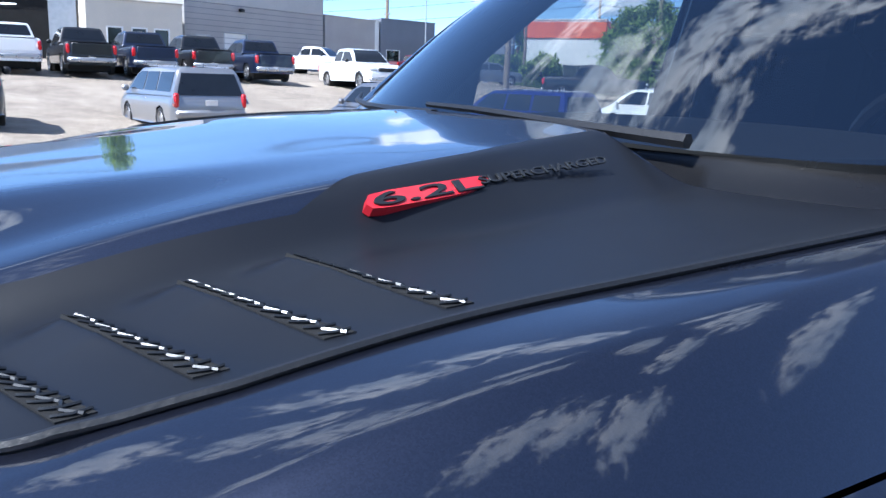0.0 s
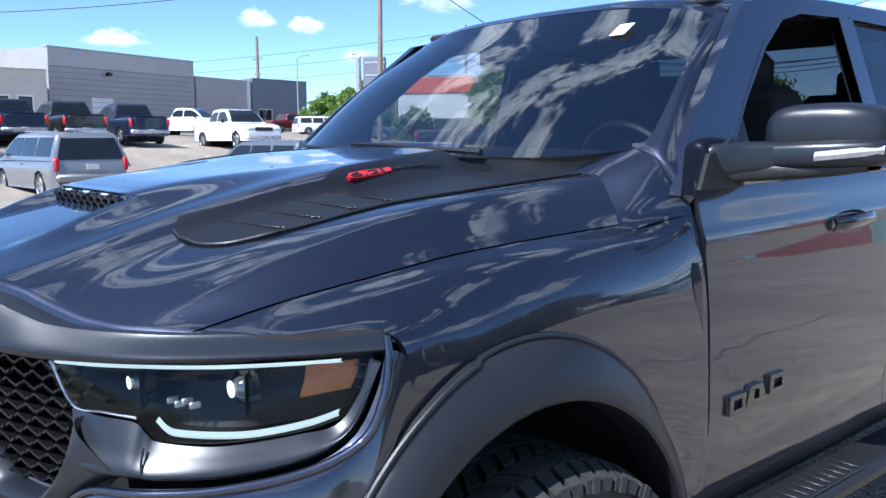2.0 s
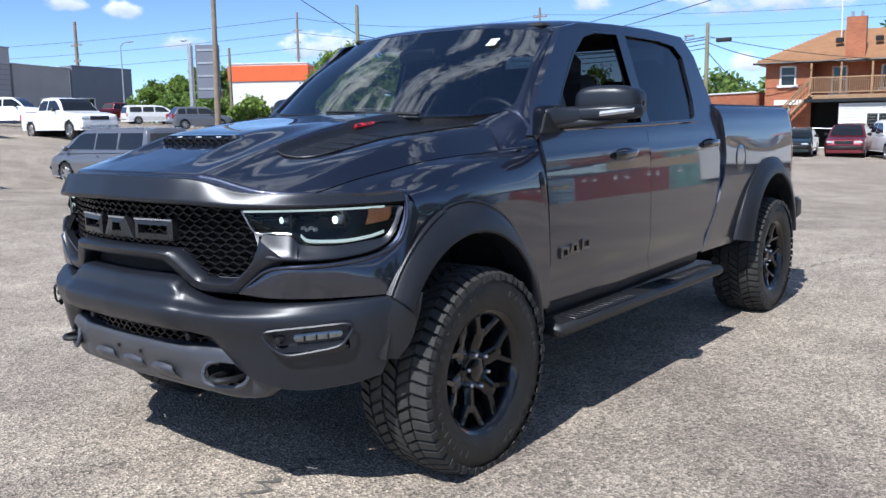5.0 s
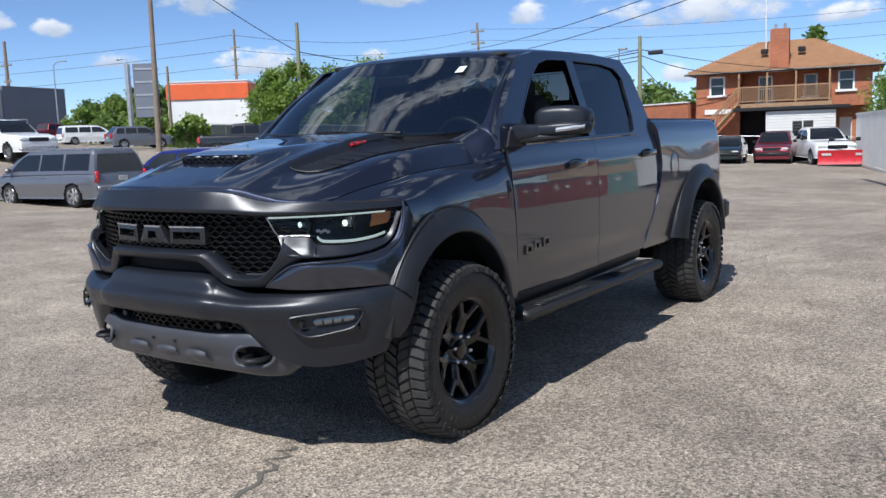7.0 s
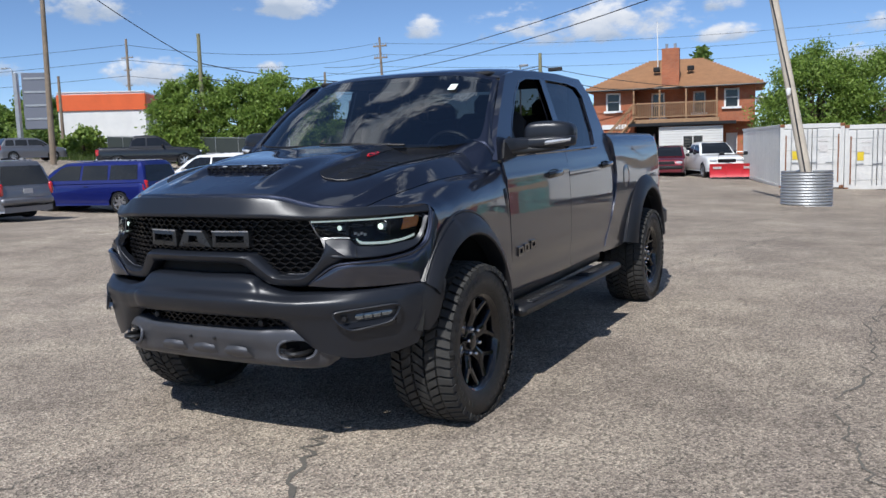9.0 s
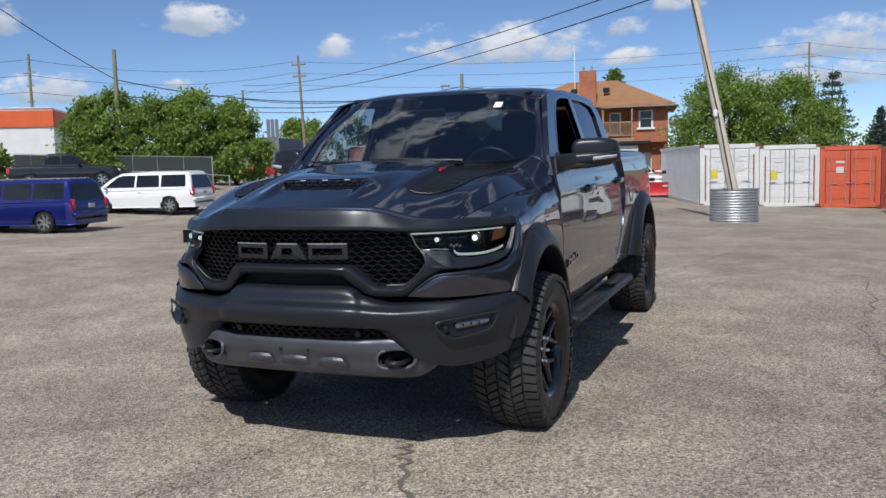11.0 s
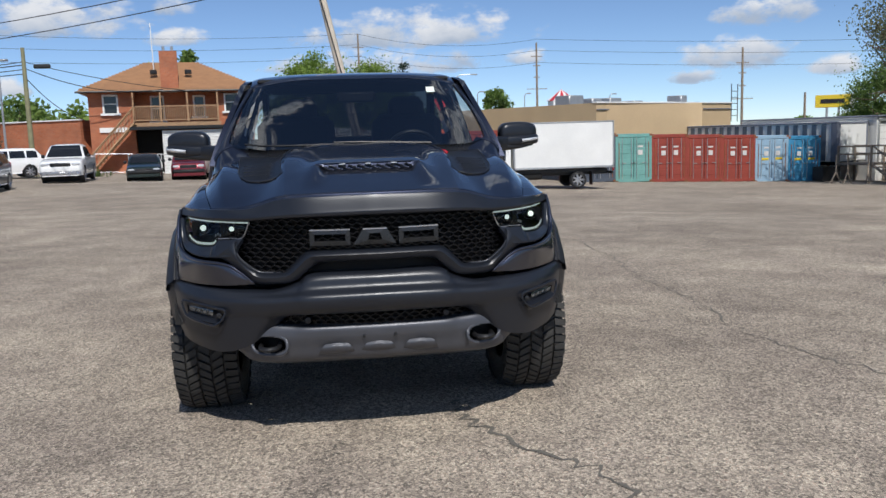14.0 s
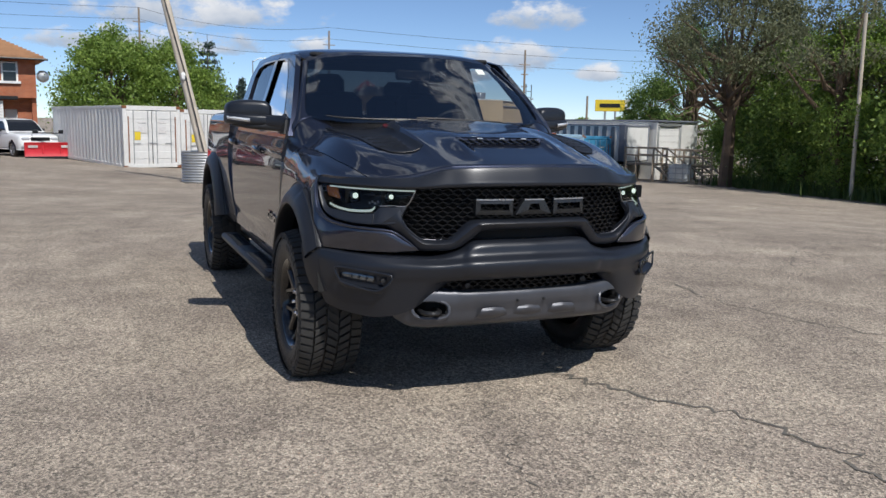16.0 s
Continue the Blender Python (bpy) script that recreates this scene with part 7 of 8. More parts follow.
# painted corners beside the grille, and dark trim under the lamps
both("corner_panel", grid(folded(net([
    [(.640, -.705, .862), (.70, -.690, .897), (.79, -.645, .908), (.865, -.552, .912), (.928, -.44, .930), (.957, -.362, .970), (.966, -.318, 1.04), (.960, -.292, 1.11)],
    [(.622, -.726, .842), (.70, -.708, .882), (.795, -.662, .893), (.875, -.566, .897), (.942, -.452, .912), (.972, -.364, .950), (.981, -.318, 1.02), (.971, -.285, 1.11)],
    [(.592, -.740, .818), (.70, -.712, .846), (.81, -.645, .85), (.89, -.55, .85), (.955, -.455, .857), (.984, -.375, .88), (.993, -.33, .95), (.980, -.268, 1.10)],
    [(.570, -.742, .800), (.70, -.706, .794), (.82, -.622, .792), (.905, -.52, .792), (.963, -.44, .793), (.988, -.395, .80), (.998, -.345, .87), (.988, -.25, 1.06)]], 22, 44), .02)), "paint", "grey painted corner panel under the headlamp")
both("lamp_trim", grid(folded(net([
    [(.620, -.702, 1.014), (.68, -.676, 1.008), (.735, -.641, 1.004), (.754, -.628, .986), (.772, -.613, .973), (.84, -.543, .968), (.90, -.43, .978), (.930, -.362, .996), (.946, -.312, 1.09)],
    [(.648, -.712, .972), (.69, -.690, .965), (.745, -.660, .962), (.765, -.642, .956), (.785, -.622, .952), (.85, -.552, .950), (.915, -.432, .964), (.945, -.360, .988), (.957, -.308, 1.09)],
    [(.650, -.722, .935), (.70, -.706, .930), (.755, -.672, .928), (.775, -.656, .927), (.80, -.635, .926), (.865, -.552, .928), (.925, -.44, .945), (.953, -.362, .985), (.963, -.305, 1.09)],
    [(.650, -.690, .915), (.70, -.675, .915), (.755, -.645, .915), (.775, -.628, .915), (.80, -.605, .915), (.86, -.53, .918), (.918, -.42, .935), (.947, -.35, .98), (.958, -.30, 1.09)]], 18, 48), .02)), "satin", "satin grey trim under the headlamp")
both("trim_gap", tube([(.783, -.650, .926), (.777, -.648, .945), (.770, -.640, .970)], .0022, 5), "black", "thin dark joint in the trim")


edge_line = crom(np.array([(.962, -.292, 1.135), (.972, -.294, 1.09), (.978, -.312, 1.03), (.973, -.350, .968), (.940, -.435, .928), (.875, -.560, .909), (.80, -.655, .905), (.70, -.705, .893), (.630, -.728, .850), (.578, -.742, .806)]), 54)
both("corner_edge", tube(edge_line, list(np.interp(np.arange(54), [0, 6, 26, 44, 53], [.006, .009, .0085, .006, .003])), 10), "paint", "rounded bright edge of the painted corner")


# headlamps
def headlamp(s):
    lamp = new("headlamp")
    lamp.parent = truck
    tagged(lamp, "black headlamp with lit projector lenses and white light strips")

    def hp(name, geo, material, label="", smooth=True):
        return part(name, geo if s > 0 else flipx(geo), material, lamp, label, smooth)
    top = np.array([(.577, -.728, 1.096), (.68, -.657, 1.096), (.80, -.542, 1.097), (.89, -.41, 1.099), (.945, -.305, 1.102)])
    bot = np.array([(.618, -.703, 1.016), (.68, -.674, 1.012), (.735, -.640, 1.008), (.756, -.624, .986), (.775, -.609, .975), (.84, -.537, .972), (.90, -.424, .982), (.930, -.356, 1.000)])
    T, B = crom(top, 40), crom(bot, 40)
    inw = np.array((-.05, .065, 0))
    hp("housing", grid(np.stack([T, T + inw, (T + B) / 2 + inw * 1.25, B + inw, B], axis=0), flip=False), "lampbox", "black lamp housing")
    hp("lens_cover", grid(np.stack([T, (T + B) / 2 + np.array((.006, -.008, 0)), B], axis=0)), "clear", "clear lens cover")
    hp("light_strip", grid(np.stack([T + inw * .1 + (0, 0, -.004), T + inw * .12 + (0, -.003, -.008), T + inw * .16 + (0, 0, -.012)], axis=0)[:, 1:35]), "drl", "lit white upper light strip")
    b2 = crom(np.array([(.752, -.617, 1.004), (.762, -.608, .990), (.778, -.596, .984), (.82, -.552, .981), (.86, -.497, .982), (.895, -.42, .991), (.914, -.368, 1.004)]), 34)
    hp("light_strip", grid(np.stack([b2 + (0, .012, .006), b2 + (.004, .005, 0), b2 + (0, .010, -.006)], axis=0)), "drl", "lit white lower light strip")
    hp("inner_edge", tube(crom(np.array([(.582, -.722, 1.092), (.620, -.700, 1.018), (.68, -.672, 1.015), (.738, -.637, 1.011)]), 20), .0028, 6), "silver", "thin bright edge of the lamp")
    for k in range(3):
        hp("side_fin", box((.934, -.326, 1.085 - .02 * k), (.022, .006, .003), .001, Matrix.Rotation(.9, 3, "Z")), "badge")
    hp("lamp_divider", grid(np.stack([T + inw * .75 + (0, 0, -.034), T + inw * .45 + (0, 0, -.038), T + inw * .75 + (0, 0, -.043)], axis=0)[:, 2:21]), "badge", "grey inner bezel line")
    for cx, cy, r in ((.677, -.608, .020), (.826, -.494, .025)):
        hp("projector", lathe([(-.016, 0.0), (-.014, r * .4), (-.008, r * .75), (.006, r)], 20, "y", (cx, cy, 1.052)), "lampglass", "clear round projector lens")
        hp("projector_core", lathe([(-.0185, 0.0), (-.0165, r * .58)], 16, "y", (cx - .002, cy, 1.054)), "beam", "lit core of the projector")
        hp("projector_ring", lathe([(.008, r), (-.002, r + .003), (.0, r + .006), (.02, r + .008)], 24, "y", (cx, cy, 1.052)), "badge", "dark bright-edged ring round the projector")
        hp("projector_shroud", grid(np.array([[(cx + q * 1.0, cy + .02 - q * .75, 1.052 + e) for q in (-.05, .05)] for e in (-.036, .034)])), "lampbox", "black shroud")
    hp("reflector", grid(np.array([[(.884, -.402, 1.088), (.922, -.322, 1.092)], [(.880, -.404, 1.062), (.920, -.324, 1.066)], [(.872, -.410, 1.030), (.914, -.334, 1.042)]])), "amber", "amber side reflector")
    for k in range(4):
        hp("fin", box((.725 + .012 * k, -.57 + .008 * k, 1.025 - .006 * (k % 2)), (.006, .02, .012), .002), "silver")
    return lamp


headlamp(1)
headlamp(-1)

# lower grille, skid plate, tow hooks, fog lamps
# the sheet behind the lower mesh is coloured near-black as its shade
lowg = tpart("lower_grille", grid(np.array([[(x, nose(x) + .085, z) for x in np.linspace(-.57, .57, 24)] for z in (.55, .67)])), "dark", "lower grille mesh before a near-black shade sheet")
for k in range(4):
    for j in range(-11, 12):
        x = (j + (.5 if k % 2 else 0)) * .0465
        if abs(x) < .525:
            wave(lowg, x, nose(x) + .068, .600 + .0175 * k, nose_yaw(x))
for x in (-.33, .33):
    tpart("parking_sensor", lathe([(-.012, 0.0), (-.011, .014), (0, .018), (.03, .018)], 16, "y", (x, nose(x) + .035, .622)), "black", "round parking sensor", lowg)

skid_rows = [
    [(0, -.80, .60), (.3, -.79, .60), (.42, -.76, .605), (.50, -.735, .61), (.58, -.70, .605), (.62, -.68, .58)],
    [(0, -.875, .592), (.3, -.86, .592), (.40, -.835, .596), (.50, -.81, .602), (.60, -.765, .592), (.655, -.72, .555)],
    [(0, -.885, .55), (.3, -.87, .55), (.40, -.85, .55), (.51, -.825, .55), (.62, -.775, .54), (.68, -.72, .515)],
    [(0, -.87, .50), (.3, -.855, .50), (.40, -.84, .495), (.51, -.815, .49), (.62, -.765, .488), (.68, -.715, .485)],
    [(0, -.845, .432), (.3, -.83, .432), (.40, -.815, .428), (.51, -.79, .420), (.61, -.742, .424), (.66, -.69, .448)],
    [(0, -.75, .392), (.3, -.74, .392), (.40, -.73, .392), (.51, -.71, .392), (.58, -.68, .40), (.61, -.66, .425)],
]
SK = net(skid_rows, 44, 70) + np.array((0, .045, 0))
skid = tpart("skid_plate", grid(mirror_half(SK), keep=lambda c: ((abs(c[0]) - .515) / .082) ** 2 + ((c[2] - .508) / .043) ** 2 > 1 or c[1] > -.655), "skid", "grey metal skid plate with tow-hook openings")
for s in (1, -1):
    ringp = [(s * (.515 + .084 * math.copysign(abs(math.cos(a)) ** .7, math.cos(a))), -.824 + .05 * (.084 * math.cos(a) + .0), .508 + .045 * math.copysign(abs(math.sin(a)) ** .8, math.sin(a))) for a in np.linspace(0, 2 * math.pi, 33)]
    ringp = [(x, -.779 + (abs(x) - .515) * .42 + .006 - (z - .508) * -.25, z) for x, y, z in ringp]
    tpart("tow_opening", tube(ringp, .009, 8, False), "skid", "rounded rim of a tow-hook opening", skid)
    # shade within the tow opening, coloured into a sheet
    tpart("recess", grid(np.array([[(s * x, -.695 + (x - .515) * .4, z) for x in (.42, .515, .61)] for z in (.44, .51, .57)]), flip=s < 0), "dark", "near-black sheet for the shade in the opening", skid)
    hk = crom(np.array([(s * .47, -.70, .495), (s * .475, -.79, .497), (s * .515, -.825, .497), (s * .555, -.79, .497), (s * .56, -.70, .495)]), 18)
    tpart("tow_hook", tube(hk, .012, 8), "black", "black steel tow hook", skid)
for x in (-.2, 0, .2):
    P = net([[(x - .085, -.745, .448), (x, -.745, .448), (x + .085, -.745, .448)], [(x - .088, -.797, .452), (x, -.806, .452), (x + .088, -.797, .452)], [(x - .074, -.826, .486), (x, -.840, .492), (x + .074, -.826, .486)], [(x - .055, -.822, .506), (x, -.828, .512), (x + .055, -.822, .506)]], 10, 12)
    tpart("skid_rib", grid(P), "skid", "raised rounded rib", skid)
for x in (-.07, .08):
    tpart("bolt", lathe([(-.004, 0), (-.003, .007), (.004, .008)], 12, "y", (x, -.842, .540)), "black", "", skid)

for s in (1, -1):
    fog = new("fog_lamp")
    fog.parent = truck
    tagged(fog, "clear rectangular fog lamp in a stepped dark bezel")
    def fp(name, geo, material, label=""):
        return part(name, geo if s > 0 else flipx(geo), material, fog, label)
    a, b = np.array((.751, -.717, .650)), np.array((.913, -.577, .664))
    u = (b - a)
    nrm = np.array((.62, -.78, -.1))
    nrm /= np.linalg.norm(nrm)
    def q(i, j, d=0.0):
        return a + u * i + np.array((0, 0, .001 + j)) + nrm * d
    fp("bezel", grid(np.array([[q(-.22, .036, .0), q(-.17, .040, .004), q(1.10, .042, .004), q(1.14, .036, .0)], [q(-.22, .028, -.02), q(-.16, .028, -.022), q(1.05, .030, -.022), q(1.1, .028, -.02)], [q(-.12, -.02, -.02), q(-.02, -.024, -.022), q(1.0, -.018, -.022), q(1.06, -.016, -.02)], [q(.0, -.036, .010), q(.12, -.038, .012), q(.85, -.034, .012), q(1.04, -.026, .010)], [q(-.02, -.058, .0), q(.1, -.062, .0), q(.9, -.054, .0), q(1.1, -.036, .0)]])), "satin", "stepped dark bezel")
    rim_l = [q(-.26, .030, .006), q(-.16, .040, .008), q(.5, .043, .008), q(1.06, .045, .008), q(1.16, .028, .004), q(1.06, -.008, .010), q(.92, -.030, .014), q(.5, -.042, .016), q(.12, -.046, .016), q(-.10, -.022, .012), q(-.24, .012, .008), q(-.26, .030, .006)]
    fp("bezel_rim", tube(crom(np.array(rim_l), 60), .0055, 6, False), "satin", "raised rim round the fog lamp")
    fp("lens", grid(np.array([[q(.22, .016, -.010), q(.97, .020, -.010)], [q(.2, .003, -.006), q(1.0, .007, -.006)], [q(.25, -.010, -.010), q(.95, -.005, -.010)]])), "lampglass", "clear fog lens")
    for k in range(3):
        fp("divider", box(q(.38 + .19 * k, .003, -.002), (.004, .006, .020), .001), "black")
    fp("sensor", lathe([(-.01, 0), (-.008, .012), (.01, .014)], 14, "y", q(-.02, .004, -.002)), "black", "round sensor")

# ---- fenders, arches, flares, wheel wells ----
YC, ZC = .03, .45


def in_arch(y, z, yc, a, b):
    return ((y - yc) / a) ** 2 + ((z - ZC) / b) ** 2 < 1


fen = net([
    [(.785, -.553, 1.144), (.880, -.440, 1.143), (.955, -.292, 1.140), (.984, -.262, 1.06), (.992, -.33, .88), (.985, -.395, .78)],
    [(.812, -.40, 1.184), (.895, -.31, 1.172), (.962, -.19, 1.135), (.985, -.18, 1.03), (.99, -.25, .88), (.985, -.3, .78)],
    [(.842, -.235, 1.212), (.908, -.18, 1.192), (.962, -.08, 1.135), (.983, -.06, 1.03), (.985, -.1, .88), (.98, -.1, .78)],
    [(.861, -.045, 1.238), (.918, -.01, 1.212), (.965, .05, 1.14), (.98, .06, 1.03), (.98, .06, .88), (.975, .06, .70)],
    [(.870, .18, 1.252), (.925, .20, 1.222), (.965, .22, 1.14), (.975, .23, 1.03), (.972, .24, .85), (.965, .25, .60)],
    [(.866, .452, 1.262), (.922, .46, 1.228), (.957, .45, 1.14), (.966, .45, 1.03), (.965, .46, .80), (.958, .47, .54)],
    [(.895, .58, 1.285), (.930, .61, 1.235), (.952, .62, 1.14), (.960, .63, 1.03), (.962, .66, .80), (.957, .67, .54)],
    [(.915, .655, 1.298), (.935, .664, 1.23), (.951, .673, 1.14), (.958, .682, 1.03), (.961, .694, .80), (.956, .70, .54)]], 70, 60)
edge = HOOD[:, -1]
for i in range(fen.shape[0]):
    if fen[i, 0, 1] < .45:
        y = fen[i, 0, 1]
        tgt = np.array([np.interp(y, edge[:, 1], edge[:, 0]) + .003, y, np.interp(y, edge[:, 1], edge[:, 2]) - .003])
        d = tgt - fen[i, 0]
        for j in range(fen.shape[1]):
            fen[i, j] += d * (1 - j / (fen.shape[1] - 1)) ** 6
both("fender", grid(folded(fen, .012), keep=lambda c: not in_arch(c[1], c[2], YC, .505, .60), flip=True), "paint", "grey metallic front fender")
both("cowl_side", grid(net([
    [(.66, .470, 1.362), (.742, .488, 1.366), (.774, .486, 1.354), (.830, .462, 1.294), (.859, .441, 1.258), (.887, .450, 1.2485)],
    [(.70, .55, 1.408), (.775, .555, 1.404), (.83, .555, 1.378), (.872, .54, 1.318), (.893, .56, 1.284), (.908, .575, 1.270)],
    [(.745, .625, 1.452), (.81, .62, 1.435), (.862, .615, 1.405), (.897, .625, 1.345), (.916, .65, 1.302), (.924, .654, 1.278)]], 18, 30), flip=True), "paint", "grey panel between bonnet and windscreen pillar")
# raised blade put in for the sky's reflection in the fender crease, and tag
both("fender_gleam_blade", grid(folded(net([[(.952, .615, 1.15), (.956, .64, 1.165), (.951, .666, 1.14)], [(.959, .62, 1.10), (.965, .648, 1.11), (.957, .670, 1.07)], [(.958, .652, 1.0), (.961, .66, 1.0), (.957, .676, .98)]], 12, 10), .008), flip=True), "paint", "small painted blade that stands for a sky reflection on the fender")


def flare(yc, a0, b0, a1, b1, zf, zr, side_x, out_x):
    """A wide arch flare: a bulged strip from the body out to the arch lip, with its inner lining."""
    th0 = math.pi - math.asin((zf - ZC) / b1)
    th1 = math.asin((zr - ZC) / b1)
    rows = []
    for th in np.linspace(th0, th1, 60):
        c, s = math.cos(th), math.sin(th)
        c2 = c
        s2 = s
        yo, zo = yc + a1 * c2, ZC + b1 * s2
        yi, zi = yc + a0 * c2, ZC + b0 * s2
        m = lambda k: (yo + (yi - yo) * k, zo + (zi - zo) * k)
        sx = side_x(yo, zo)
        rows.append([(sx - .004, *m(-.02)), (sx + .018, *m(.02)), (sx + (out_x - sx) * .45, *m(.18)), (sx + (out_x - sx) * .8, *m(.45)), (out_x - .004, *m(.75)), (out_x, *m(.93)), (out_x - .006, *m(1.0)), (out_x - .03, *m(1.03)), (out_x - .10, *m(1.04))])
    return np.array(rows)


def flare_geo(rows):
    """The flare's strip with a crisp ledge along its upper edge."""
    return join(grid(rows), tube(rows[:, 1] + (.001, 0, 0), .0065, 8))


def side_x(y, z):
    return float(np.interp(z, [.45, .62, .80, 1.0, 1.10, 1.2], [.953, .960, .963, .968, .962, .945]))


both("wheel_flare", flare_geo(flare(YC, .465, .515, .535, .635, .79, .50, lambda y, z: side_x(y, z) + (.016 if y < -.1 else 0), 1.052)), "flare", "wide matte dark arch flare")
both("wheel_flare", flare_geo(flare(3.68, .475, .545, .625, .675, .58, .55, side_x, 1.048)), "flare", "wide matte dark arch flare")
for yc in (YC, 3.68):
    a = np.linspace(-.05, math.pi - .22, 24)
    both("wheel_well", grid(np.array([[(x, yc + .50 * math.cos(t), ZC + .53 * math.sin(t)) for t in a] for x in (.45, 1.0)]), flip=False), "dark", "black wheel-well liner")
    both("well_wall", grid(np.array([[(.60, yc + r * math.cos(t), ZC + r * math.sin(t)) for t in a] for r in (.05, .55)])), "dark", "dark wheel-well wall")

# ---- doors, cab, bed ----
SZ, SX = [.50, .56, .66, .80, 1.0, 1.12, 1.20, 1.26, 1.32, 1.365], [.935, .952, .960, .963, .962, .957, .951, .943, .931, .917]


def skin(y, z):
    return float(np.interp(z, SZ, SX)) - .006 * max(0, y - 1.8) / 2


def door(y0, y1, zb, zt, name, label):
    """A door skin between its front and rear edges, with a soft crease."""
    P = []
    for v in np.linspace(0, 1, 40):
        r = []
        for u in np.linspace(0, 1, 24):
            z = zb(u) + (zt(u) - zb(u)) * v
            y = y0(z) + (y1(z) - y0(z)) * u
            crease = .006 * math.exp(-((z - 1.215 - .02 * u) / .018) ** 2) - .010 * math.exp(-((z - .66) / .05) ** 2)
            r.append((skin(y, z) + crease, y, z))
        P.append(r)
    return both(name, grid(folded(np.array(P), .02), flip=True), "paint", label)


f_front = lambda z: float(np.interp(z, [.54, .80, 1.03, 1.14, 1.24, 1.37], [.704, .698, .686, .677, .668, .655]))
r_rear = lambda z: float(np.interp(z, [.56, .70, .85, 1.0, 1.15, 1.37], [2.53, 2.60, 2.72, 2.80, 2.835, 2.80]))
door(f_front, lambda z: 1.7455, lambda u: .548 + .012 * u, lambda u: 1.335 + .018 * u, "front_door", "grey metallic front door with an open window")
door(lambda z: 1.7495, r_rear, lambda u: .562 + .012 * u, lambda u: 1.353 + .018 * u, "rear_door", "grey metallic rear door")
both("rocker", grid(folded(net([[(.93, .71, .545), (.93, 1.6, .552), (.925, 2.52, .566)], [(.925, .71, .49), (.925, 1.6, .495), (.92, 2.5, .51)], [(.86, .71, .45), (.86, 1.6, .455), (.86, 2.5, .47)]], 8, 20), .02)), "black", "black sill below the doors")


def xs_(z):
    return float(np.interp(z, [1.33, 1.37, 1.86, 1.92], [.922, .912, .748, .70]))


outer = [(.60, 1.325), (.70, 1.325), (1.70, 1.335), (2.82, 1.36), (2.80, 1.47), (2.73, 1.78), (2.66, 1.90), (2.2, 1.915), (1.7, 1.905), (1.3, 1.875), (1.12, 1.838), (.86, 1.62), (.66, 1.44)]
win_f = [(.80, 1.358), (1.0, 1.56), (1.18, 1.715), (1.32, 1.805), (1.45, 1.835), (1.70, 1.845), (1.70, 1.372)]
win_r = [(1.80, 1.375), (1.80, 1.848), (2.25, 1.846), (2.45, 1.825), (2.53, 1.76), (2.50, 1.50), (2.46, 1.405), (2.40, 1.388)]
both("cab_side", plate(outer, [win_f, win_r], lambda u, v: (xs_(v) + .004, u, v), (-.035, 0, 0)), "paint", "grey cab side with pillars and window openings")


def offset_loop(lp, d):
    c = np.mean(np.array(lp), axis=0)
    return [tuple(np.array(p) + (np.array(p) - c) / np.linalg.norm(np.array(p) - c) * d) for p in lp]


for lp, nm in ((win_f, "front"), (win_r, "rear")):
    both("window_seal", plate(offset_loop(lp, .016), [lp], lambda u, v: (xs_(v) + .006, u, v), (-.03, 0, 0)), "gloss", "gloss black window surround")
both("belt_trim", tube([(xs_(1.352) + .006, .70, 1.345), (xs_(1.355) + .006, 1.75, 1.360), (xs_(1.365) + .006, 2.45, 1.375)], .009, 6), "gloss", "gloss black belt strip")
both("side_glass", plate(win_r, [], lambda u, v: (xs_(v) - .012, u, v)), "tint", "dark tinted rear side window")
part("side_glass", plate([(p[0], p[1]) for p in win_f], [], lambda u, v: (-(xs_(v) - .012), u, v)), "sideglass", truck, "clear passenger side window")
both("quarter_glass", plate([(.80, 1.362), (.985, 1.545), (.985, 1.362)], [], lambda u, v: (xs_(v) - .012, u, v), (-.004, 0, 0)), "black", "black mirror sail")
both("b_pillar", plate([(1.70, 1.372), (1.80, 1.375), (1.80, 1.848), (1.70, 1.845)], [], lambda u, v: (xs_(v) + .009, u, v), (-.02, 0, 0)), "gloss", "gloss black door pillar cover")

roof = net([
    [(0, 1.0, 1.862), (.35, 1.028, 1.858), (.55, 1.065, 1.84), (.64, 1.095, 1.822), (.672, 1.112, 1.812)],
    [(0, 1.12, 1.897), (.35, 1.135, 1.893), (.56, 1.16, 1.876), (.66, 1.175, 1.853), (.70, 1.185, 1.836)],
    [(0, 1.45, 1.930), (.38, 1.45, 1.925), (.60, 1.45, 1.912), (.69, 1.45, 1.895), (.722, 1.45, 1.872)],
    [(0, 2.0, 1.942), (.40, 2.0, 1.937), (.61, 2.0, 1.925), (.695, 2.0, 1.910), (.722, 2.0, 1.892)],
    [(0, 2.5, 1.930), (.40, 2.5, 1.925), (.61, 2.5, 1.913), (.69, 2.5, 1.90), (.718, 2.5, 1.885)],
    [(0, 2.70, 1.905), (.40, 2.695, 1.90), (.60, 2.69, 1.89), (.68, 2.68, 1.88), (.706, 2.67, 1.868)]], 40, 30)
tpart("roof", grid(folded(mirror_half(roof), .03), flip=True), "paint", "grey metallic cab roof")
tpart("sunroof", grid(folded(mirror_half(np.array([[(x, y, 1.942 - .02 * (x / .4) ** 2 + .004 - .03 * ((y - 2.0) / .55) ** 2) for x in np.linspace(0, .42, 8)] for y in np.linspace(1.45, 2.4, 16)])), .01), flip=True), "gloss", "dark glass roof panel")
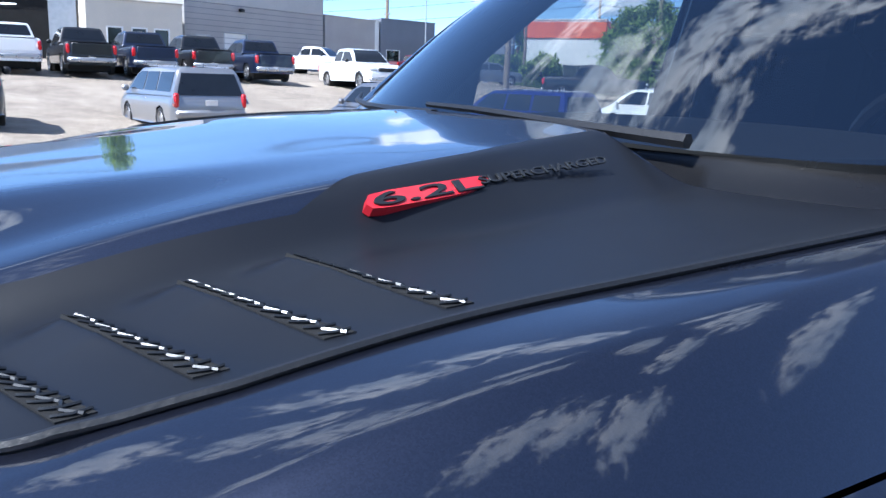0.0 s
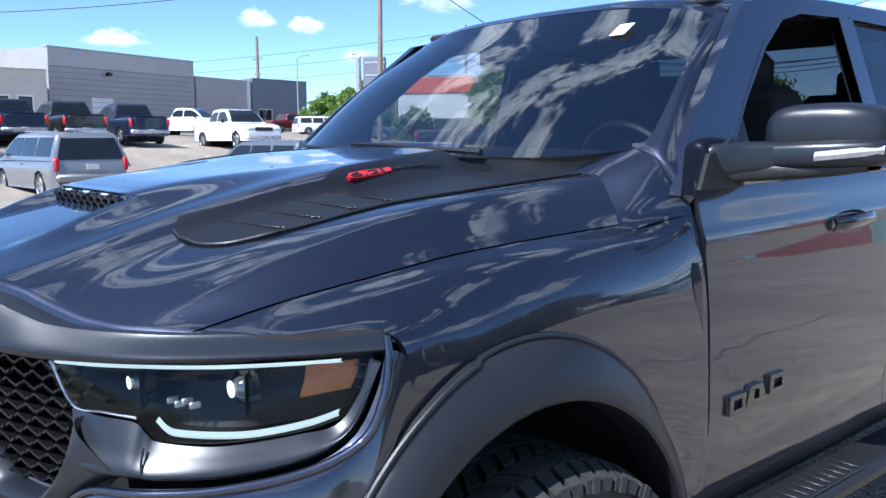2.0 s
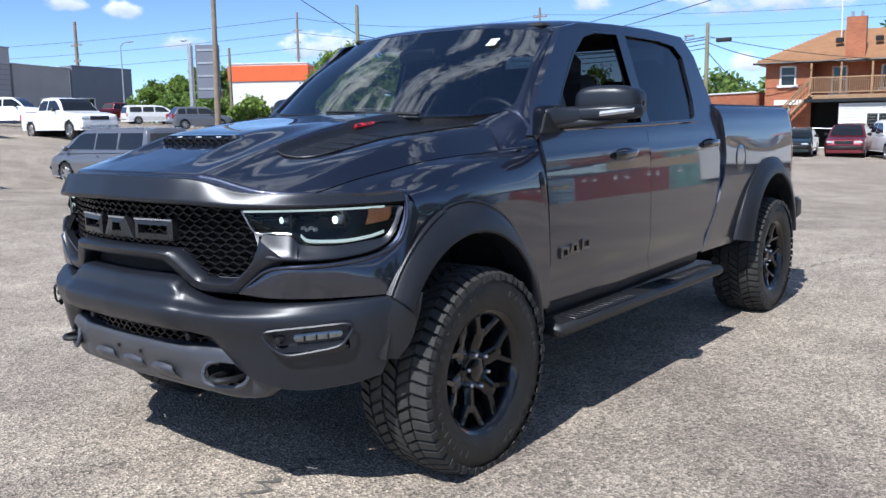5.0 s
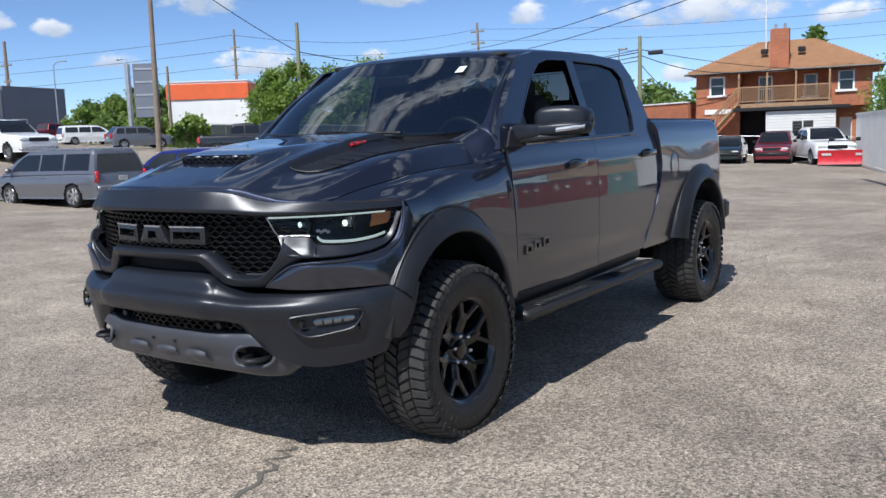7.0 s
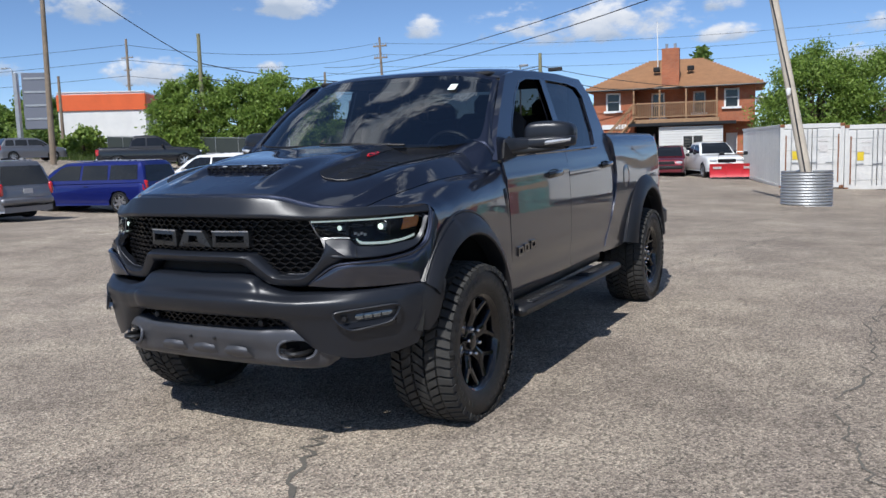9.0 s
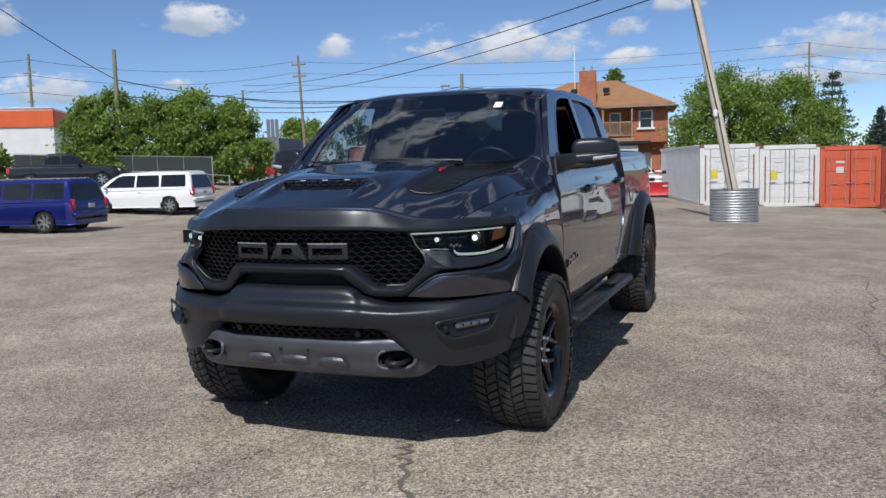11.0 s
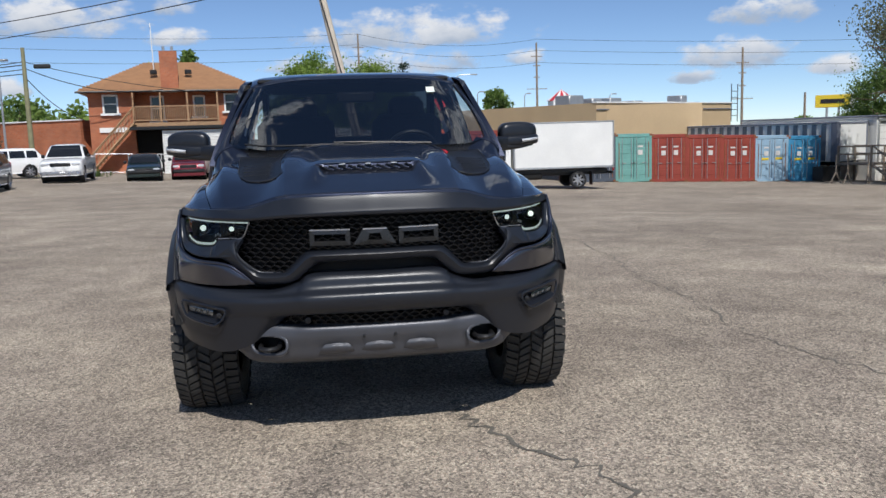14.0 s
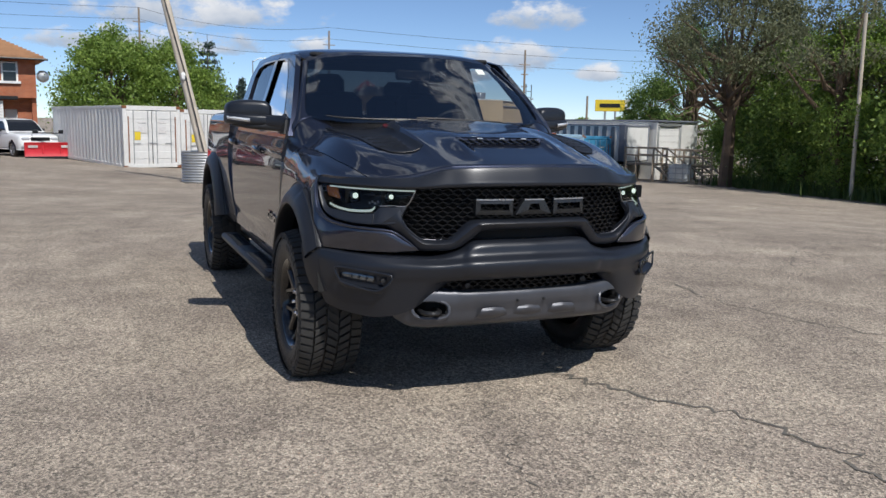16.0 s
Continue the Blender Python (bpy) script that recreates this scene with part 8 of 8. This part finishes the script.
ws = net([
    [(0, .405, 1.420), (.25, .415, 1.416), (.45, .445, 1.412), (.65, .512, 1.414), (.818, .632, 1.438)],
    [(0, .69, 1.655), (.25, .703, 1.653), (.45, .735, 1.65), (.64, .79, 1.645), (.764, .860, 1.638)],
    [(0, 1.0, 1.858), (.25, 1.012, 1.856), (.42, 1.035, 1.85), (.59, 1.075, 1.835), (.685, 1.114, 1.810)]], 24, 24)
tpart("windscreen", grid(mirror_half(ws), flip=True), "wind", "raked windscreen with sky reflections")
both("a_pillar", grid(folded(net([
    [(.750, .612, 1.446), (.812, .606, 1.428), (.864, .602, 1.398), (.899, .614, 1.34), (.917, .645, 1.298)],
    [(.802, .647, 1.468), (.842, .640, 1.452), (.876, .645, 1.418), (.904, .662, 1.385), (.922, .69, 1.352)],
    [(.757, .848, 1.646), (.780, .848, 1.636), (.80, .86, 1.610), (.825, .880, 1.585), (.838, .91, 1.560)],
    [(.680, 1.107, 1.820), (.706, 1.112, 1.815), (.735, 1.13, 1.802), (.748, 1.15, 1.80), (.752, 1.18, 1.79)]], 36, 14), .02), flip=True), "paint", "grey windscreen pillar")
tpart("rear_window", grid(mirror_half(net([[(0, 2.70, 1.88), (.4, 2.69, 1.875), (.68, 2.67, 1.85)], [(0, 2.80, 1.48), (.45, 2.79, 1.48), (.80, 2.77, 1.48)]], 10, 10))), "tint", "dark rear window")
tpart("rear_wall", grid(mirror_half(np.array([[(0, 2.80, 1.48), (.90, 2.79, 1.48)], [(0, 2.80, .6), (.92, 2.79, .6)]]))), "paint", "grey rear cab wall")
sticker = plate(rect(.468, .522, .02, .072), [], lambda u, v: (u, .945 + .003 - (.075 - v) * 1.05, 1.795 - (.075 - v) * .72), None)
tpart("window_sticker", sticker, "paper", "small pale sticker on the windscreen")
tpart("cowl", grid(mirror_half(net([[(0, .372, 1.420), (.40, .40, 1.372), (.66, .468, 1.358)], [(0, .395, 1.405), (.42, .42, 1.382), (.70, .50, 1.372)], [(0, .41, 1.416), (.45, .45, 1.408), (.79, .622, 1.432)]], 8, 14))), "grillebar", "black cowl under the windscreen")
for x0, x1 in ((.43, -.16), (-.10, -.70)):
    zz = lambda x: float(np.interp(abs(x), [0, .25, .45, .65, .80], [1.420, 1.416, 1.412, 1.414, 1.438]))
    yy = lambda x: float(np.interp(abs(x), [0, .25, .45, .65, .80], [.405, .415, .445, .512, .625]))
    pts = [(x, yy(x) - .005 - .02 * (1 - k), zz(x) + .012 + .016 * k) for k, x in zip(np.linspace(0, 1, 8), np.linspace(x0, x1, 8))]
    tpart("wiper", tube(pts, [.010, .009, .008, .007, .007, .006, .006, .005], 6), "black", "black windscreen wiper")


def mirror(s):
    arm = new("door_mirror")
    arm.parent = truck
    tagged(arm, "large dark tow mirror with a clear turn signal")
    def mp(name, geo, material, label=""):
        return part(name, geo if s > 0 else flipx(geo), material, arm, label)
    def loft(stations):
        """Rounded sections from the door outward; a station holds x, y, z and its half depth and half height."""
        rows = []
        for x, y, z, d, h in crom(np.array(stations), 26):
            rows.append([(x, y + d * math.copysign(abs(math.cos(a)) ** .55, math.cos(a)), z + h * math.copysign(abs(math.sin(a)) ** .55, math.sin(a))) for a in np.linspace(0, 2 * math.pi, 29)])
        return grid(np.array(rows))
    mp("housing", loft([(.958, .955, 1.452, .012, .030), (.966, .957, 1.462, .055, .046), (1.0, .968, 1.474, .078, .062), (1.08, .99, 1.478, .082, .066), (1.16, 1.01, 1.475, .080, .066), (1.215, 1.03, 1.468, .066, .058), (1.236, 1.04, 1.462, .040, .040), (1.240, 1.042, 1.460, .006, .010)]), "satin", "satin grey mirror shell")
    mp("lower_shell", loft([(.995, .922, 1.413, .060, .036), (1.08, .95, 1.417, .072, .037), (1.16, .975, 1.421, .070, .035), (1.225, 1.0, 1.424, .055, .031), (1.246, 1.012, 1.425, .020, .022), (1.25, 1.015, 1.425, .004, .008)]), "satin", "satin grey lower mirror shell")
    mp("arm", loft([(.885, .795, 1.402, .020, .038), (.90, .805, 1.403, .048, .042), (.955, .875, 1.408, .056, .042), (1.015, .928, 1.412, .058, .039)]), "satin", "satin grey boxy mirror arm")
    mp("under_shell", loft([(.90, .815, 1.368, .040, .022), (.99, .905, 1.374, .050, .022), (1.10, .955, 1.380, .055, .018), (1.20, .992, 1.392, .040, .012)]), "black", "black underside of the mirror")
    mp("sail", plate([(.665, 1.335), (.86, 1.335), (.90, 1.44), (.86, 1.46), (.80, 1.43), (.74, 1.42)], [], lambda a, b: (xs_(b) + .016, a, b), (-.02, 0, 0)), "black", "black mirror base")
    sg = crom(np.array([(1.105, .878, 1.412), (1.175, .905, 1.420), (1.235, .957, 1.428)]), 10)
    mp("signal", grid(np.stack([sg + (0, .004, .013), sg + (.003, -.008, .002), sg + (0, .0, -.009)], axis=0)), "lampwhite", "clear turn signal")
    mp("glass", plate(rect(.995, 1.205, 1.425, 1.525), [], lambda a, b: (a, 1.052 + (a - 1.0) * .2, b), (0, -.01, 0)), "chrome", "mirror glass")
    return arm


mirror(1)
mirror(-1)
for yh, zh in ((1.44, 1.212), (2.60, 1.235)):
    x = skin(yh, zh)
    hd = crom(np.array([(x + .012, yh - .12, zh - .006), (x + .036, yh - .08, zh), (x + .042, yh, zh + .004), (x + .036, yh + .08, zh + .006), (x + .012, yh + .115, zh + .004)]), 16)
    sec = np.array([(0, 0, .020), (.006, 0, .012), (.008, 0, 0), (.004, 0, -.014), (-.004, 0, -.020)])
    hs = both("door_handle", grid(folded(hd[:, None, :] + sec[None], .012)), "gloss", "dark pull door handle")
    cup = np.array([[(x + .004 - .012 * (1 - r), yh + .12 * r * math.cos(a), zh - .002 + .034 * r * math.sin(a)) for a in np.linspace(0, 2 * math.pi, 25)] for r in (.2, .7, 1.0)])
    both("handle_cup", grid(cup, flip=True), "paint", "recess behind the handle")
# plain blocks for the maker's badge on the doors
for s in (1, -1):
    for k, (w, sk) in enumerate(((.075, 0), (.06, .02), (.08, 0))):
        y0 = .775 + k * .098
        zb = .755 + .010 * k
        lp = [(y0 - sk, zb), (y0 + w + sk, zb), (y0 + w, zb + .052), (y0, zb + .052)]
        hl = [(y0 + .016, zb + .014), (y0 + w - .016, zb + .014), (y0 + w - .018, zb + .040), (y0 + .018, zb + .040)]
        g = plate(lp, [hl], lambda a, b: (skin(a, b) + .011, a, b), (-.012, 0, 0))
        tpart("door_badge", g if s > 0 else flipx(g), "gloss", "gloss black raised badge block", truck, False)

bedz = np.linspace(0, 1, 40)


def bed_x(y, z):
    base = float(np.interp(z, [.50, .62, .80, 1.0, 1.15, 1.30, 1.40, 1.45, 1.468], [.93, .955, .967, .974, .973, .964, .946, .922, .89]))
    return base + .012 * math.exp(-((y - 3.68) / .6) ** 2) * float(np.interp(z, [.9, 1.1, 1.3], [1, 1, 0]))


bp = []
for v in np.linspace(0, 1, 36):
    r = []
    for u in np.linspace(0, 1, 44):
        z = .56 + (1.468 - .56) * v
        y0 = float(np.interp(z, [.56, .70, .85, 1.0, 1.15, 1.40, 1.47], [2.535, 2.605, 2.725, 2.803, 2.838, 2.808, 2.79]))
        y = y0 + (4.36 - y0) * u
        r.append((bed_x(y, z) - .05 * smooth01((y - 4.22) / .14), y, z))
    bp.append(r)
both("bed_side", grid(folded(np.array(bp), .04), keep=lambda c: not in_arch(c[1], c[2], 3.68, .58, .63), flip=True), "paint", "grey metallic cargo-bed side")
fuel = lathe([(0, .0), (0, .03), (0, .06), (0, .086), (-.003, .092)], 36, "x", (0, 0, 0))
for s in (1, ):
    v = np.array(fuel[0])
    v[:, 1] += 3.09
    v[:, 2] += 1.13
    v[:, 0] += np.array([bed_x(y, z) for y, z in v[:, 1:]]) + .0015
    tpart("fuel_door", (v, fuel[1]), "paint", "round fuel door", truck)
    tpart("fuel_gap", tube([(bed_x(3.09 + .092 * math.cos(a), 1.13 + .092 * math.sin(a)) - .001, 3.09 + .092 * math.cos(a), 1.13 + .092 * math.sin(a)) for a in np.linspace(0, 2 * math.pi, 33)], .0028, 6, False), "black", "gap round the fuel door")
both("bed_rail", tube([(.872, 2.80, 1.468), (.872, 3.6, 1.467), (.85, 4.34, 1.463)], .014, 8), "black", "black bed-rail cap")
tpart("bed_cover", grid(folded(mirror_half(np.array([[(x, y, 1.482 - .012 * (x / .88) ** 2) for x in np.linspace(0, .868, 10)] for y in np.linspace(2.81, 4.33, 12)])), .03), flip=True), "matte", "black soft bed cover")
tpart("tailgate", plate(rect(-.90, .90, .72, 1.465), [], lambda u, v: (u, 4.37, v), (0, -.05, 0)), "paint", "grey tailgate")
both("tail_lamp", grid(folded(net([[(.80, 4.392, 1.43), (.87, 4.385, 1.43), (.905, 4.365, 1.43)], [(.80, 4.392, 1.10), (.88, 4.385, 1.10), (.915, 4.365, 1.10)]], 8, 8), .03), flip=True), "tail", "red tail lamp")
tpart("rear_bumper", box((0, 4.43, .68), (1.98, .16, .17), .03), "black", "black rear bumper")
# running boards
for s in (1, -1):
    rb = tpart("running_board", box((s * 1.0, 1.60, .455), (.15, 1.98, .06), .02), "black", "black side step under the doors")
    for y in (1.08, 2.12):
        tpart("step_pad", box((s * 1.012, y, .488), (.095, .62, .008), .003), "flare", "ribbed step pad", rb)
        for k in range(14):
            tpart("rib", box((s * 1.012, y - .28 + .043 * k, .494), (.085, .012, .006), .002), "black", "", rb)
tpart("chassis", join(box((0, 1.9, .52), (1.15, 4.6, .22), .05), box((0, .0, .40), (1.5, .16, .14), .04), box((0, 3.68, .40), (1.5, .16, .16), .05), box((0, -.45, .56), (1.0, .45, .2), .05)), "dark", "dark chassis and axles")
tpart("engine_bay", box((0, -.1, .88), (1.35, .95, .5), .05), "dark", "dark engine bay filling")
both("door_inner", grid(np.array([[(.88, .70, .56), (.88, 2.80, .58)], [(.87, .72, 1.34), (.87, 2.76, 1.36)]])), "cabin", "dark inner door lining")
tpart("cab_floor", box((0, 1.75, .62), (1.7, 2.1, .1), .02), "cabin", "dark cabin floor")
tpart("firewall", box((0, .62, .95), (1.7, .06, .8), .02), "cabin", "dark firewall")

# cabin
tpart("dashboard", grid(mirror_half(net([[(0, .50, 1.36), (.4, .56, 1.36), (.76, .70, 1.36)], [(0, .75, 1.42), (.4, .78, 1.415), (.80, .84, 1.39)], [(0, .98, 1.40), (.4, 1.0, 1.39), (.82, 1.02, 1.36)], [(0, 1.02, 1.10), (.4, 1.04, 1.10), (.82, 1.05, 1.10)]], 14, 14)), ), "cabin", "black dashboard")
tpart("steering_wheel", tube([(.38 + .185 * math.cos(a), 1.12 - .06 * math.sin(a), 1.33 + .17 * math.sin(a)) for a in np.linspace(0, 2 * math.pi, 33)], .016, 8, False), "black", "black steering wheel")
tpart("inside_mirror", box((0, .93, 1.735), (.25, .03, .07), .012), "black", "inside mirror")


both("pillar_lining", box((.70, 2.62, 1.62), (.04, .30, .50), .02), "cabin", "dark rear pillar lining")
tpart("headliner", box((0, 1.85, 1.86), (1.30, 1.45, .03), .012), "cabin", "dark roof lining")


def seat(x, y, w=.52, label="black cloth seat with a headrest"):
    st = new("seat")
    st.parent = truck
    tagged(st, label)
    part("cushion", box((x, y - .12, 1.02), (w, .5, .16), .05), "seat", st)
    part("backrest", box((x, y + .18, 1.33), (w, .16, .62), .06, Matrix.Rotation(-.2, 3, "X")), "seat", st)
    part("headrest", box((x, y + .26, 1.68), (.27, .11, .17), .045), "seat", st)


for x in (.40, -.40):
    seat(x, 1.45)
for x in (.48, -.48):
    seat(x, 2.35, .6, "black cloth rear bench seat")

# ---- wheels ----
R_T = .421


def build_wheel():
    """One wheel about its own axis; the outer face looks to +x."""
    wheel = new("wheel")
    prof = [(-.135, .245), (-.155, .27), (-.163, .32), (-.160, .37), (-.150, .388), (-.135, .398), (-.06, .402), (.06, .402), (.135, .398), (.150, .388), (.160, .37), (.163, .32), (.155, .27), (.135, .245)]
    tyre = part("tyre", lathe(prof, 64), "tyre", wheel, "black all-terrain tyre with chunky tread")
    V = []
    rng = random.Random(4)
    blocks = []
    n = 54
    for i in range(n):
        a0 = 2 * math.pi * i / n
        for row, (x0, x1, sh, lead) in enumerate(((-.165, -.104, .0, .35), (-.094, -.040, .5, -.8), (-.028, .028, .15, .9), (.040, .094, .65, -.8), (.104, .168, .35, .35))):
            da = 2 * math.pi / n * .39
            a = a0 + sh * 2 * math.pi / n
            c = []
            for x, q in ((x0, -1), (x1, 1)):
                off = lead * da * q
                for e in (-1, 1):
                    c.append((x, a + off + e * da * (.85 + .1 * rng.random())))
            base, top = [], []
            for x, t in c:
                drop = .020 if abs(x) > .15 else 0.0
                for lst, r in ((base, .394 - drop), (top, R_T - drop)):
                    lst.append((x * (1.0 if lst is base else .985), r * math.cos(t), r * math.sin(t)))
            V4 = base + top
            blocks.append((V4, [(4, 6, 7, 5), (0, 1, 5, 4), (2, 6, 7, 3)[::1], (0, 4, 6, 2), (1, 3, 7, 5)]))
        # side lugs
        for sx in (1, -1):
            if i % 2 == 0:
                aa = a0 + .03
                lug = []
                for r, x in ((.405, .162), (.372, .166)):
                    for e in (-.028, .028):
                        lug.append((sx * x, r * math.cos(aa + e), r * math.sin(aa + e)))
                lug2 = [(p[0] + sx * .005, p[1], p[2]) for p in lug]
                blocks.append((lug + lug2, [(4, 5, 7, 6), (0, 1, 5, 4), (2, 3, 7, 6), (0, 2, 6, 4), (1, 3, 7, 5)]))
    tr = part("tread", join(*blocks), "tread", tyre, "worn rubber tread blocks", False)
    tagged(tr, kind="stuff")
    # raised sidewall marks
    marks = []
    for k in range(46):
        if k % 23 in (9, 10, 11, 21, 22):
            continue
        a = 2 * math.pi * k / 46
        c, s = math.cos(a), math.sin(a)
        g = box((0, 0, 0), (.003, .012 + .008 * (k % 3), .026), .001)
        v = np.array(g[0])
        rr = .33
        marks.append((np.stack([v[:, 0] + .1625, (rr + v[:, 2]) * c - v[:, 1] * s, (rr + v[:, 2]) * s + v[:, 1] * c], axis=1), g[1]))
    tagged(part("sidewall_mark", join(*marks), "tread", tyre, "raised plain bars on the sidewall"), kind="stuff")
    rim = part("rim", lathe([(-.13, .235), (.10, .222), (.128, .232), (.137, .243), (.142, .252), (.136, .257), (.12, .25)], 56), "rim", wheel, "gloss black six-spoke alloy rim")
    part("barrel", lathe([(-.06, .23), (-.06, .02)], 40), "dark", rim, "dark brake and barrel")
    part("brake_disc", lathe([(-.02, .17), (-.012, .17), (-.012, .06)], 40), "steel", rim, "steel brake disc")
    part("hub", lathe([(.03, .085), (.075, .082), (.083, .07), (.083, .045), (.10, .042), (.105, .03), (.105, 0)], 30), "rim", rim, "black hub cap")
    for k in range(6):
        a = 2 * math.pi * k / 6 + .26
        ca, sa = math.cos(a), math.sin(a)
        sp = []
        arms = [[(.055, .036, 0, .072), (.09, .034, 0, .085), (.125, .034, 0, .094), (.150, .037, 0, .099), (.170, .036, 0, .100)]]
        arms += [[(.140, .022, .012 * q, .097), (.165, .021, .030 * q, .103), (.195, .020, .055 * q, .111), (.222, .021, .076 * q, .120), (.240, .025, .086 * q, .126)] for q in (-1, 1)]
        for arm in arms:
            P = []
            for r, w, o, x in arm:
                P.append([(x - .05, r, o - w), (x - .010, r, o - w), (x, r, o - w * .55), (x, r, o + w * .55), (x - .010, r, o + w), (x - .05, r, o + w)])
            G = grid(crom(np.array(P), 14))
            v = np.asarray(G[0])
            sp.append((np.stack([v[:, 0], v[:, 1] * ca - v[:, 2] * sa, v[:, 1] * sa + v[:, 2] * ca], axis=1), G[1]))
        part("spoke", join(*sp), "rim", rim, "forked black spoke")
        a2 = a + math.pi / 6
        part("lug_nut", lathe([(.080, .013), (.104, .012), (.112, .007), (.112, 0)], 8, "x", (0, .070 * math.cos(a2), .070 * math.sin(a2))), "chrome", rim, "chrome lug nut")
    return wheel


w0 = build_wheel()
w0.parent = truck
w0.matrix_basis = pose(.892, .09, R_T - .026)
tagged(w0, "off-road wheel with a black rim")
for x, y, rz, roll in ((-.892, .09, 180, 20), (.884, 3.70, 0, 33), (-.884, 3.70, 180, 47)):
    w = copy_thing(w0, Matrix.Identity(4))
    w.matrix_basis = pose(x, y, R_T - .026, 0, 0, rz) @ pose(0, 0, 0, roll, 0, 0)
